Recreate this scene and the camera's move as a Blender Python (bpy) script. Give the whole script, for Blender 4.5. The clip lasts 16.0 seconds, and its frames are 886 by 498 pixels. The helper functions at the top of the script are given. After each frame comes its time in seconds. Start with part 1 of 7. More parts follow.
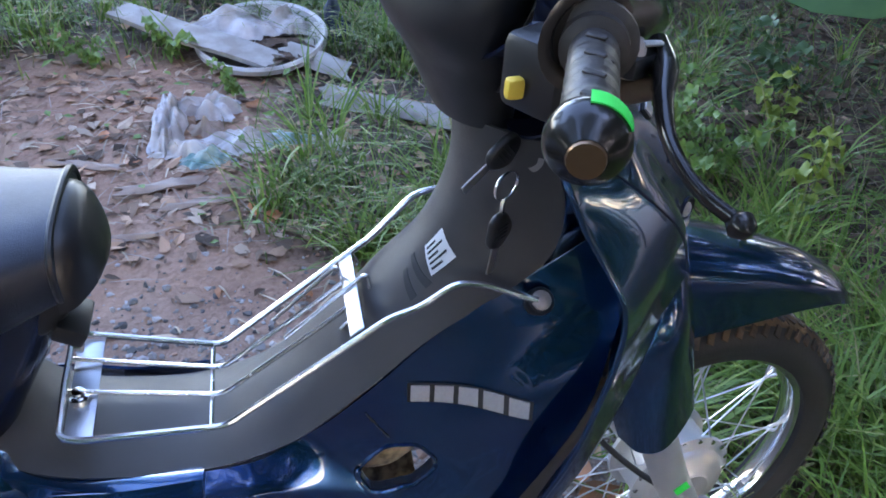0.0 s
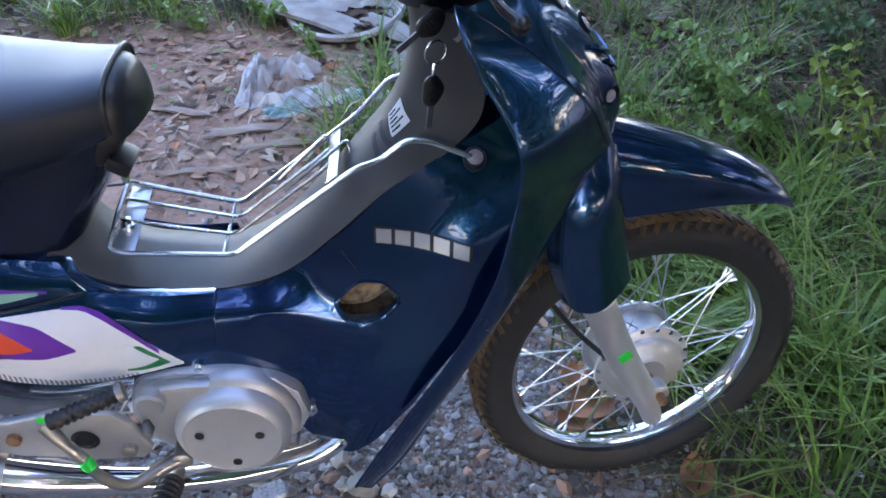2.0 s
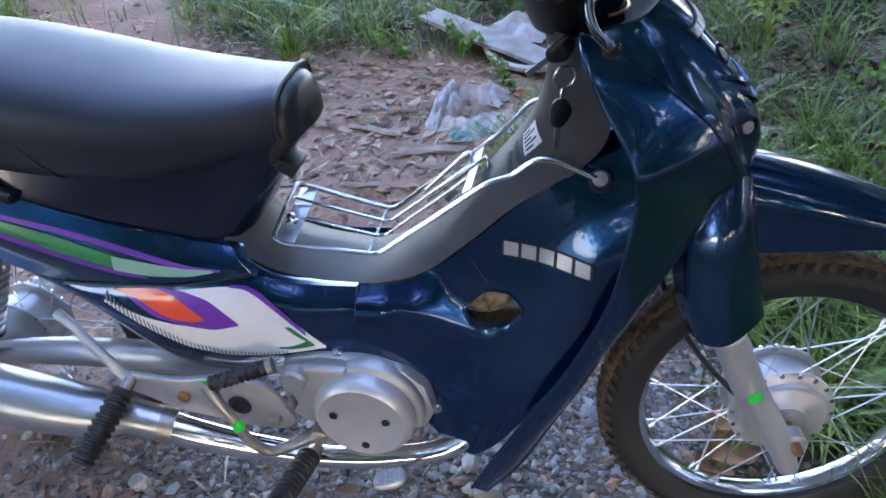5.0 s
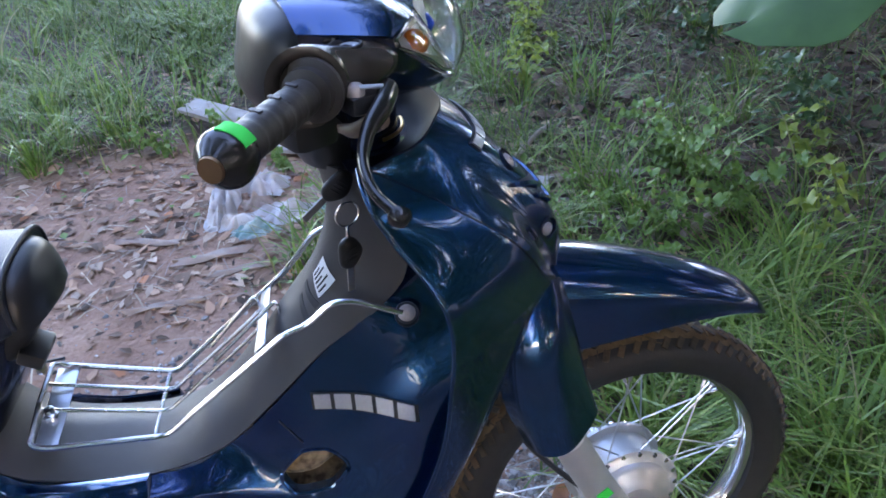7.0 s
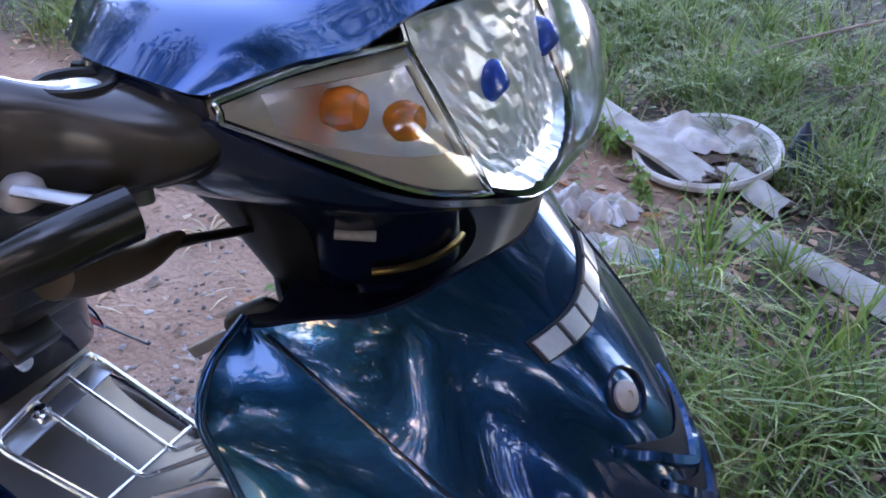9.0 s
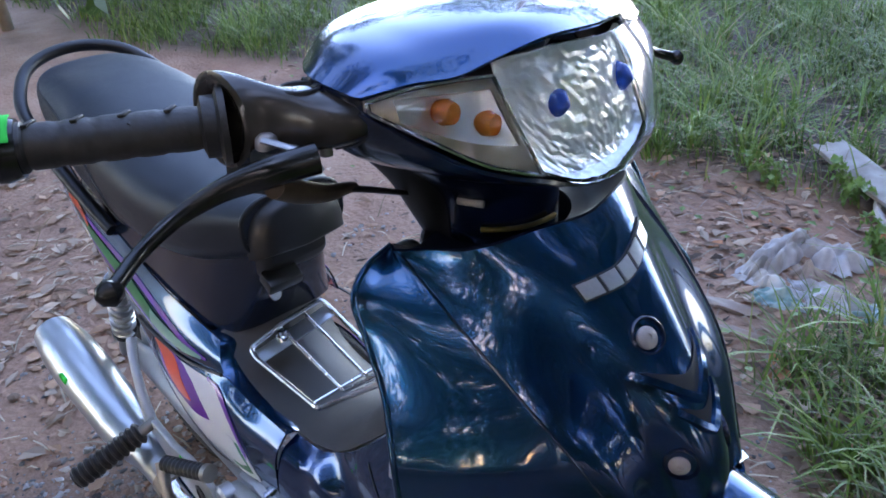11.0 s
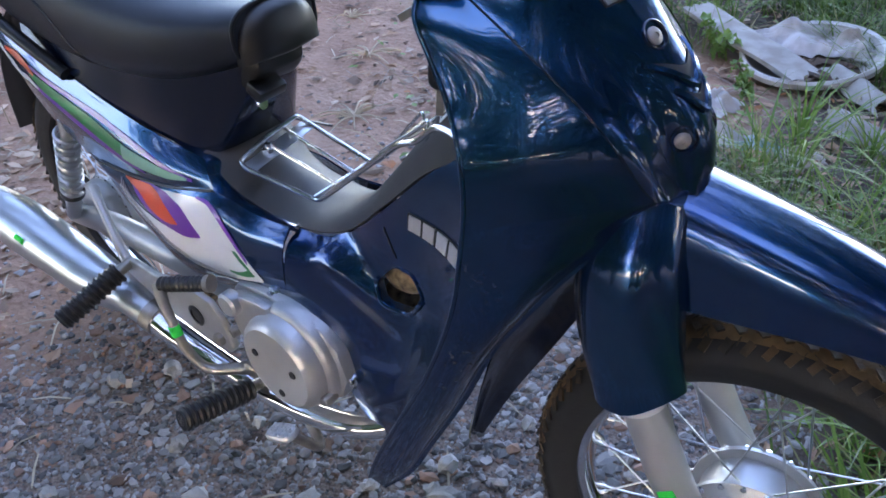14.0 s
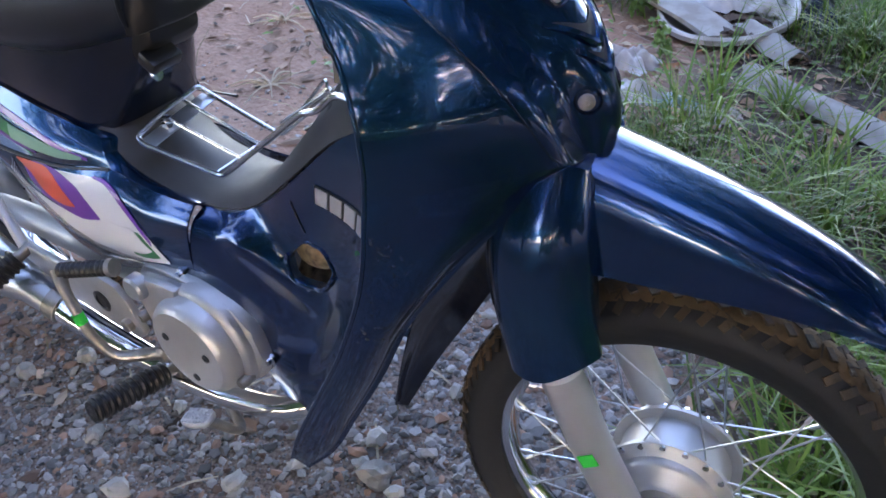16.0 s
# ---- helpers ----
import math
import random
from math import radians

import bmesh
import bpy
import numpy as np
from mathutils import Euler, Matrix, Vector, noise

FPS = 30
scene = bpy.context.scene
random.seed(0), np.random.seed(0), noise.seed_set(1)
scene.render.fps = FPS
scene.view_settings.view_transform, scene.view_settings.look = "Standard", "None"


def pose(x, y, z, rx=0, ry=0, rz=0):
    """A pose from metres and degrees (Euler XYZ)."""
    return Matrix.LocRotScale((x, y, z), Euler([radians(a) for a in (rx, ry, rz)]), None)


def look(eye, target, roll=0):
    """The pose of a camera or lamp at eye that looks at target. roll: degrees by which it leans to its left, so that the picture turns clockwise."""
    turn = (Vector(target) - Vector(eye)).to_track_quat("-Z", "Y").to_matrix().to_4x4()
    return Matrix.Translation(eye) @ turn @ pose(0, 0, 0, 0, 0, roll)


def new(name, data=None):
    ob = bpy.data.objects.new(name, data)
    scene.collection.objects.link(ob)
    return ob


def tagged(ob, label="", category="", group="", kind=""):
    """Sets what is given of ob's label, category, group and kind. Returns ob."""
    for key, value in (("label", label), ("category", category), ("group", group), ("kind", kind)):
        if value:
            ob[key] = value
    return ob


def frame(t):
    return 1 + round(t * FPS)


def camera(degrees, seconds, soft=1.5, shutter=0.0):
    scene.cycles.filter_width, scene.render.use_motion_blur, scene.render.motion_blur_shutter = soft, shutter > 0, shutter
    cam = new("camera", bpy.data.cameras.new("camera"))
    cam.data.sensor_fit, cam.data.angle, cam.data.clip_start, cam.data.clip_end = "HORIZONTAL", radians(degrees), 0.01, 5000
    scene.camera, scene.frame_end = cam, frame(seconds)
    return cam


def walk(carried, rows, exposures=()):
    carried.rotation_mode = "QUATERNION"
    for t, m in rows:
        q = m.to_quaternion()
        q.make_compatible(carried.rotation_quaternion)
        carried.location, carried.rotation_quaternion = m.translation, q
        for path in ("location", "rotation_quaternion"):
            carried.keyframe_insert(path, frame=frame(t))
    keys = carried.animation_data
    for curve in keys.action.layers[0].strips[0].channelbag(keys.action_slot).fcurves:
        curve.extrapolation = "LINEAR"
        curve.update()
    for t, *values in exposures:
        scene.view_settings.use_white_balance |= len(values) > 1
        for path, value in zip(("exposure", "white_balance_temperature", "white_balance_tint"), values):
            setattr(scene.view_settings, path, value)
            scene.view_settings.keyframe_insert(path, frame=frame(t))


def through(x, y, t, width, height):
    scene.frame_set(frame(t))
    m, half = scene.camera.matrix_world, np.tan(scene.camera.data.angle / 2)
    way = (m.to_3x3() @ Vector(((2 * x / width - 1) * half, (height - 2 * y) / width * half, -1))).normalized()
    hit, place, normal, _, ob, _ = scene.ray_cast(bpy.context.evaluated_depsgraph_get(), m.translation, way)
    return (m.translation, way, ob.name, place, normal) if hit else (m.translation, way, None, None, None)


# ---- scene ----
cam = camera(58.58, 16.0, soft=1.7)
ROWS = [
    (0, 0.6945, -0.6258, 1.2251, 51.6, -4.69, -11.76),
    (0.5, 0.7277, -0.6749, 1.2223, 51.45, -1.57, -11.5),
    (1, 0.7852, -0.7394, 1.2158, 51.41, 0.23, -12.51),
    (1.5, 0.8138, -0.8332, 1.2226, 51.55, -1.1, -10.1),
    (2, 0.8289, -0.8976, 1.229, 51.27, -2.08, -3.87),
    (2.5, 0.867, -0.951, 1.2473, 55.76, 0.73, 7.74),
    (3, 0.8893, -0.9953, 1.2709, 56.43, 2.95, 17.16),
    (3.2, 0.8961, -1.0004, 1.2748, 56.94, 3.42, 19.46),
    (5.3, 0.9251, -0.9403, 1.2421, 53.27, 2.44, 6.54),
    (5.5, 0.9132, -0.9319, 1.2426, 53.27, 2.57, 3.25),
    (6, 0.8605, -0.9214, 1.2639, 54.55, 2.68, -3.52),
    (6.5, 0.8413, -0.8851, 1.2615, 56.36, 0.98, -6.47),
    (7, 0.9229, -0.7969, 1.2666, 56.51, 3.01, -6.92),
    (7.5, 1.0301, -0.6809, 1.234, 57.42, 1.34, -0.83),
    (8, 1.0563, -0.5763, 1.1896, 57.33, 1.16, 8.11),
    (8.5, 1.098, -0.4076, 1.1565, 56.91, -0.84, 15.68),
    (9, 1.1459, -0.3398, 1.1568, 57.27, 0.96, 30.45),
    (9.3, 1.2115, -0.344, 1.179, 57.24, -0.85, 42.4),
    (9.5, 1.2594, -0.3455, 1.182, 58.01, -1.17, 48.05),
    (9.7, 1.2964, -0.3493, 1.205, 58.7, -0.21, 51.9),
    (11.8, 1.3485, -0.547, 1.2114, 60.61, 6.85, 45.57),
    (12, 1.3408, -0.5885, 1.1882, 59.68, 5.84, 43.71),
    (12.5, 1.3437, -0.646, 1.1718, 58.46, 5.35, 41.19),
    (13, 1.3456, -0.6817, 1.1566, 57.39, 4.87, 40.65),
    (13.5, 1.3551, -0.6822, 1.1369, 55.6, 3.91, 40.07),
    (14, 1.3613, -0.6691, 1.1295, 54.45, 3.45, 38.7),
    (14.5, 1.3627, -0.6641, 1.1252, 53.5, 2.93, 37.61),
    (15, 1.3612, -0.6608, 1.1206, 52.67, 2.97, 36.77),
    (15.5, 1.3641, -0.6526, 1.1219, 52.19, 3.06, 35.6),
    (16, 1.3688, -0.6314, 1.1165, 51.69, 2.68, 33.52),
]
EXPOSURES = [(0.0, 3.85, 6370, 24.5), (2.0, 3.82, 6350, 24.5), (3.0, 3.72, 6300, 24), (5.5, 3.72, 6400, 24), (6.5, 3.78, 6450, 25), (7.5, 3.99, 6550, 27), (8.0, 4.00, 6600, 28),
             (8.5, 4.11, 6750, 31), (9.0, 3.90, 6750, 30), (9.5, 3.70, 6400, 25), (12.0, 3.55, 6500, 24.5), (13.5, 3.63, 6500, 24.5), (15.0, 3.68, 6570, 25.5), (16.0, 3.70, 6700, 26.5)]
walk(cam, [(t, pose(x, y, z, rx, ry, rz)) for t, x, y, z, rx, ry, rz in ROWS], EXPOSURES)

# ---- light: open shade at the end of the day, high soft sky ----
SUN_UP, SUN_ROUND = radians(29), radians(136)
world = bpy.data.worlds.new("sky")
scene.world = world
world.use_nodes = True
wn = world.node_tree.nodes
sky = wn.new("ShaderNodeTexSky")
sky.sky_type, sky.sun_disc = "NISHITA", False
sky.sun_elevation, sky.sun_rotation = SUN_UP, SUN_ROUND
sky.air_density, sky.dust_density = 1.0, 0.8
world.node_tree.links.new(sky.outputs[0], wn["Background"].inputs[0])
wn["Background"].inputs[1].default_value = 0.15
sun = new("sun", bpy.data.lights.new("sun", "SUN"))
sun.data.energy, sun.data.angle, sun.data.color = 0.60, radians(3.5), (1.0, 0.88, 0.72)
sun.matrix_world = look((0, 0, 0), (-math.sin(SUN_ROUND) * math.cos(SUN_UP), -math.cos(SUN_ROUND) * math.cos(SUN_UP), -math.sin(SUN_UP)))


# ---- materials ----
def material(name, color, rough=0.5, metal=0.0, coat=0.0, vary=0.0, scale=20.0, bump=0.0, bump_scale=200.0, color2=None, mix_scale=8.0,
             rough_vary=0.0, sheen=0.0, random_tint=0.0, island=0.0, glass=0.0):
    m = bpy.data.materials.new(name)
    m.use_nodes = True
    nt = m.node_tree
    bs = nt.nodes["Principled BSDF"]
    bs.inputs["Roughness"].default_value, bs.inputs["Metallic"].default_value = rough, metal
    bs.inputs["Coat Weight"].default_value, bs.inputs["Coat Roughness"].default_value = coat, 0.04
    bs.inputs["Sheen Weight"].default_value = sheen
    bs.inputs["Transmission Weight"].default_value = glass
    tc = nt.nodes.new("ShaderNodeTexCoord")

    def noise_at(sc, detail=4.0):
        n = nt.nodes.new("ShaderNodeTexNoise")
        n.inputs["Scale"].default_value, n.inputs["Detail"].default_value = sc, detail
        nt.links.new(tc.outputs["Object"], n.inputs["Vector"])
        return n

    out = None
    if color2 is not None:
        n = noise_at(mix_scale)
        ramp = nt.nodes.new("ShaderNodeValToRGB")
        ramp.color_ramp.elements[0].position, ramp.color_ramp.elements[1].position = 0.38, 0.64
        ramp.color_ramp.elements[0].color, ramp.color_ramp.elements[1].color = (*color, 1), (*color2, 1)
        nt.links.new(n.outputs["Fac"], ramp.inputs["Fac"])
        out = ramp.outputs["Color"]
    if vary or random_tint or island:
        hsv = nt.nodes.new("ShaderNodeHueSaturation")
        hsv.inputs["Color"].default_value = (*color, 1)
        if out is not None:
            nt.links.new(out, hsv.inputs["Color"])
        mr = nt.nodes.new("ShaderNodeMapRange")
        amount = max(vary, random_tint, island)
        mr.inputs["To Min"].default_value, mr.inputs["To Max"].default_value = 1 - amount, 1 + amount
        if island:
            src = nt.nodes.new("ShaderNodeNewGeometry").outputs["Random Per Island"]
        elif random_tint:
            src = nt.nodes.new("ShaderNodeObjectInfo").outputs["Random"]
        else:
            src = noise_at(scale, 6.0).outputs["Fac"]
        nt.links.new(src, mr.inputs["Value"])
        nt.links.new(mr.outputs[0], hsv.inputs["Value"])
        out = hsv.outputs["Color"]
    if out is not None:
        nt.links.new(out, bs.inputs["Base Color"])
    else:
        bs.inputs["Base Color"].default_value = (*color, 1)
    if rough_vary:
        n, mr = noise_at(scale * 1.7, 5.0), nt.nodes.new("ShaderNodeMapRange")
        mr.inputs["To Min"].default_value, mr.inputs["To Max"].default_value = max(0.02, rough - rough_vary), min(1, rough + rough_vary)
        nt.links.new(n.outputs["Fac"], mr.inputs["Value"])
        nt.links.new(mr.outputs[0], bs.inputs["Roughness"])
    if bump:
        n, b = noise_at(bump_scale, 3.0), nt.nodes.new("ShaderNodeBump")
        b.inputs["Strength"].default_value, b.inputs["Distance"].default_value = bump, 0.002
        nt.links.new(n.outputs["Fac"], b.inputs["Height"])
        nt.links.new(b.outputs[0], bs.inputs["Normal"])
    return m


BLUE = material("blue_metallic_paint", (0.0015, 0.030, 0.122), 0.21, 0.85, 1.0, vary=0.25, scale=900, rough_vary=0.03, color2=(0.0018, 0.056, 0.138), mix_scale=4)


def spattered(name, *args, **kw):
    """A paint with small dry mud specks, thicker in some patches."""
    m = material(name, *args, **kw)
    nt = m.node_tree
    bs = nt.nodes["Principled BSDF"]
    tc = nt.nodes.new("ShaderNodeTexCoord")
    fac = []
    for sc, lo, hi in ((150.0, 0.60, 0.66), (9.0, 0.52, 0.68)):
        n, r = nt.nodes.new("ShaderNodeTexNoise"), nt.nodes.new("ShaderNodeMapRange")
        n.inputs["Scale"].default_value, n.inputs["Detail"].default_value = sc, 3.0
        r.inputs["From Min"].default_value, r.inputs["From Max"].default_value = lo, hi
        nt.links.new(tc.outputs["Object"], n.inputs["Vector"])
        nt.links.new(n.outputs["Fac"], r.inputs["Value"])
        fac.append(r.outputs[0])
    both_ = nt.nodes.new("ShaderNodeMath")
    both_.operation = "MULTIPLY"
    nt.links.new(fac[0], both_.inputs[0])
    nt.links.new(fac[1], both_.inputs[1])
    mix = nt.nodes.new("ShaderNodeMix")
    mix.data_type = "RGBA"
    nt.links.new(bs.inputs["Base Color"].links[0].from_socket, mix.inputs[6])
    mix.inputs[7].default_value = (0.085, 0.075, 0.068, 1)
    nt.links.new(both_.outputs[0], mix.inputs[0])
    nt.links.new(mix.outputs[2], bs.inputs["Base Color"])
    less = nt.nodes.new("ShaderNodeMapRange")
    less.inputs["To Min"].default_value, less.inputs["To Max"].default_value = 0.85, 0.0
    nt.links.new(both_.outputs[0], less.inputs["Value"])
    nt.links.new(less.outputs[0], bs.inputs["Metallic"])
    coat = nt.nodes.new("ShaderNodeMapRange")
    coat.inputs["To Min"].default_value, coat.inputs["To Max"].default_value = 1.0, 0.1
    nt.links.new(both_.outputs[0], coat.inputs["Value"])
    nt.links.new(coat.outputs[0], bs.inputs["Coat Weight"])
    return m


MUDDY = spattered("mud_specked_blue_paint", (0.0015, 0.030, 0.122), 0.21, 0.85, 1.0, vary=0.25, scale=900, rough_vary=0.03, color2=(0.0018, 0.056, 0.138), mix_scale=4)
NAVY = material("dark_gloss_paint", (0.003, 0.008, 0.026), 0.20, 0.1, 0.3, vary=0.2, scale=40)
SEAT = material("black_vinyl", (0.010, 0.014, 0.024), 0.40, bump=0.25, bump_scale=900, vary=0.2, scale=15, rough_vary=0.06)
PLASTIC = material("grey_plastic", (0.042, 0.039, 0.038), 0.52, bump=0.2, bump_scale=1200, color2=(0.054, 0.048, 0.044), mix_scale=12, rough_vary=0.08)
BLACK = material("black_plastic", (0.012, 0.012, 0.013), 0.38, vary=0.3, scale=30, rough_vary=0.1)
GLOSSBLACK = material("glossy_black_plastic", (0.014, 0.012, 0.010), 0.16, vary=0.3, scale=30, rough_vary=0.06)
RUBBER = material("tyre_rubber", (0.0125, 0.0132, 0.0150), 0.62, vary=0.3, scale=60, bump=0.2, bump_scale=300)
DIRTY = material("muddy_tread", (0.034, 0.030, 0.027), 0.85, bump=0.6, bump_scale=250, color2=(0.120, 0.080, 0.048), mix_scale=18)
MUD = material("dried_mud", (0.085, 0.055, 0.030), 0.9, bump=0.7, bump_scale=220, color2=(0.19, 0.125, 0.068), mix_scale=22)
CHROME = material("chrome", (0.78, 0.79, 0.81), 0.12, 1.0, rough_vary=0.06, scale=50, vary=0.08)
BRUSHED = material("brushed_chrome", (0.54, 0.56, 0.59), 0.33, 1.0, rough_vary=0.03, scale=12, vary=0.04)
WIRE = material("plated_wire", (0.72, 0.72, 0.73), 0.24, 1.0, rough_vary=0.08, scale=80, vary=0.1)
ALU = material("cast_aluminium", (0.46, 0.46, 0.47), 0.42, 0.75, vary=0.15, scale=40, bump=0.25, bump_scale=400, rough_vary=0.1)
ALUPAINT = material("silver_paint", (0.50, 0.50, 0.51), 0.40, 0.55, vary=0.12, scale=25, rough_vary=0.08)
STEEL = material("worn_steel", (0.33, 0.31, 0.29), 0.42, 0.9, vary=0.3, scale=60, rough_vary=0.12)
RUST = material("rusty_steel", (0.20, 0.095, 0.045), 0.8, 0.2, color2=(0.30, 0.17, 0.08), mix_scale=50, bump=0.4)
GOLD = material("oily_engine_block", (0.46, 0.34, 0.20), 0.45, 0.4, color2=(0.10, 0.065, 0.035), mix_scale=70, bump=0.8, bump_scale=90)
WHITE = material("white_decal", (0.78, 0.78, 0.80), 0.3, 0, 0.6, vary=0.04, scale=30)
PURPLE = material("purple_decal", (0.16, 0.03, 0.36), 0.3, 0, 0.6, vary=0.1)
GREEN = material("green_decal", (0.006, 0.20, 0.055), 0.3, 0, 0.6, vary=0.1)
PALEGREEN = material("pale_green_decal", (0.25, 0.48, 0.36), 0.3, 0, 0.6, vary=0.1)
ORANGE = material("orange_decal", (0.80, 0.085, 0.025), 0.3, 0, 0.6, vary=0.08)
GREY = material("grey_decal", (0.20, 0.20, 0.24), 0.3, 0, 0.6)
MARK = material("green_marking_tape", (0.0, 0.70, 0.07), 0.7)
SILVER = material("silver_emblem", (0.56, 0.56, 0.57), 0.3, 0.6, vary=0.15, scale=300)
PAPER = material("white_label", (0.75, 0.75, 0.74), 0.6, vary=0.05)
INK = material("black_ink", (0.02, 0.02, 0.02), 0.6)
GLASS = material("clear_lens", (0.97, 0.98, 1.0), 0.03, glass=1.0)
REFLECT = material("faceted_reflector", (0.86, 0.87, 0.88), 0.34, 0.95)
BEZEL = material("champagne_bezel", (0.46, 0.39, 0.29), 0.42, 0.6, vary=0.15)
AMBER = material("amber_bulb", (0.95, 0.28, 0.02), 0.15, glass=0.4)
BLUEGLASS = material("blue_bulb", (0.02, 0.10, 0.55), 0.12, glass=0.3)
COPPER = material("bronze_cap", (0.22, 0.135, 0.075), 0.30, 0.85, vary=0.2, scale=60)
# Brown base colour holds both the dust and the sun's warm gleam.
DUSTY_LIT = material("dusty_sunlit_black_plastic", (0.042, 0.032, 0.025), 0.22, vary=0.35, scale=45, rough_vary=0.1)
GRIPRUBBER = material("worn_grip_rubber", (0.036, 0.029, 0.024), 0.48, vary=0.3, scale=60, bump=0.2, bump_scale=300)
BOOT = material("dusty_brown_rubber", (0.085, 0.052, 0.030), 0.5, vary=0.3, scale=90)
GOLDSTRIP = material("gold_coloured_strip", (0.50, 0.33, 0.10), 0.3, 0.9, vary=0.2, scale=120)
ZINC = material("dull_zinc_screw", (0.42, 0.35, 0.31), 0.5, 0.3, vary=0.25, scale=200)
# Shade under the headlight put into near-black colour; low specular drops sky reflection.
RECESS_SHADE = material("recess_shade_paint", (0.003, 0.005, 0.014), 0.5, vary=0.2, scale=40)
RECESS_SHADE.node_tree.nodes["Principled BSDF"].inputs["Specular IOR Level"].default_value = 0.08
YELLOW = material("yellow_plastic", (0.75, 0.50, 0.05), 0.45)


# ---- mesh helpers ----
def spline(points, n):
    """n points on a smooth curve through the control points."""
    p = np.array(points, float)
    if len(p) == 2:
        return p[0] + (p[1] - p[0]) * np.linspace(0, 1, n)[:, None]
    t = np.r_[0, np.cumsum(np.linalg.norm(np.diff(p, axis=0), axis=1) + 1e-9)]
    d = np.diff(p, axis=0) / np.diff(t)[:, None]
    w = np.diff(t)[:, None]
    tan = np.vstack([d[:1], (d[:-1] * w[1:] + d[1:] * w[:-1]) / (w[1:] + w[:-1]), d[-1:]])
    s = np.linspace(0, t[-1], n)
    k = np.clip(np.searchsorted(t, s, side="right") - 1, 0, len(p) - 2)
    h = (t[k + 1] - t[k])[:, None]
    f = ((s - t[k]) / h[:, 0])[:, None]
    return ((2 * f**3 - 3 * f**2 + 1) * p[k] + (f**3 - 2 * f**2 + f) * h * tan[k] + (3 * f**2 - 2 * f**3) * p[k + 1] + (f**3 - f**2) * h * tan[k + 1])


def surface(curves, nu=40, nv=16):
    """A smooth grid (nv, nu, 3) through curves that run the same way."""
    c = np.stack([spline(k, nu) for k in curves])
    if len(c) == 2:
        f = np.linspace(0, 1, nv)[:, None, None]
        return c[0] * (1 - f) + c[1] * f
    tan = np.concatenate([c[1:2] - c[:1], (c[2:] - c[:-2]) / 2, c[-1:] - c[-2:-1]])
    s = np.linspace(0, len(c) - 1, nv)
    k = np.clip(s.astype(int), 0, len(c) - 2)
    f = (s - k)[:, None, None]
    return ((2 * f**3 - 3 * f**2 + 1) * c[k] + (f**3 - 2 * f**2 + f) * tan[k] + (3 * f**2 - 2 * f**3) * c[k + 1] + (f**3 - f**2) * tan[k + 1])


def normals(g):
    du, dv = np.gradient(g, axis=1), np.gradient(g, axis=0)
    n = np.cross(du, dv)
    return n / (np.linalg.norm(n, axis=-1, keepdims=True) + 1e-12)


CY = -0.010


def mirrored(a):
    a = np.array(a, float)
    return a * (1, -1, 1) + (0, 2 * CY, 0)


def far_side(a):
    """The left covers, which sit a little lower and closer in than the right ones."""
    return mirrored((np.array(a, float) - (0, CY, 0)) * (1, 0.72, 1) + (0, CY, -0.035))


def mesh(name, verts, faces, smooth=True, crease=42):
    me = bpy.data.meshes.new(name)
    me.from_pydata([tuple(map(float, v)) for v in verts], [], [tuple(int(i) for i in f) for f in faces])
    bm = bmesh.new()
    bm.from_mesh(me)
    bmesh.ops.recalc_face_normals(bm, faces=bm.faces)
    finish(bm, me, smooth, crease)
    return me


def finish(bm, me, smooth=True, crease=42):
    for f in bm.faces:
        f.smooth = smooth
    if smooth:
        for e in bm.edges:
            if len(e.link_faces) == 2 and e.calc_face_angle(0) > radians(crease):
                e.smooth = False
    bm.to_mesh(me)
    bm.free()
    me.update()


def part(name, data, mat, parent=None, label="", m=None):
    """One mesh object from a bmesh or a mesh, under a thing or a part."""
    if isinstance(data, bmesh.types.BMesh):
        me = bpy.data.meshes.new(name)
        bmesh.ops.recalc_face_normals(data, faces=data.faces)
        finish(data, me)
        data = me
    if not data.materials:
        data.materials.append(mat)
    ob = new(name, data)
    ob.parent = parent
    if m is not None:
        ob.matrix_basis = m
    return tagged(ob, label)


def thing(name, label, category, group="", m=None):
    ob = new(name)
    if m is not None:
        ob.matrix_basis = m
    return tagged(ob, label, category, group)


def grid_faces(nv, nu, wrap_u=False, start=0, keep=None):
    out = []
    for j in range(nv - 1):
        for i in range(nu if wrap_u else nu - 1):
            if keep is None or keep[j, i]:
                i2 = (i + 1) % nu
                out.append((start + j * nu + i, start + j * nu + i2, start + (j + 1) * nu + i2, start + (j + 1) * nu + i))
    return out


def shell(name, g, thick=0.003, keep=None):
    """A grid as a plate with thickness; keep marks the cells that stay."""
    nv, nu = g.shape[:2]
    n = normals(g)
    verts = np.concatenate([g.reshape(-1, 3), (g - n * thick).reshape(-1, 3)])
    faces, off = grid_faces(nv, nu, keep=keep), nv * nu
    edges = {}
    for f in faces:
        for a, b in zip(f, f[1:] + f[:1]):
            edges[(a, b)] = True
    under = [tuple(off + i for i in reversed(f)) for f in faces]
    rim = [(b, a, a + off, b + off) for a, b in edges if (b, a) not in edges]
    return mesh(name, verts, faces + under + rim)


def lifted(g, d):
    return g + normals(g) * d


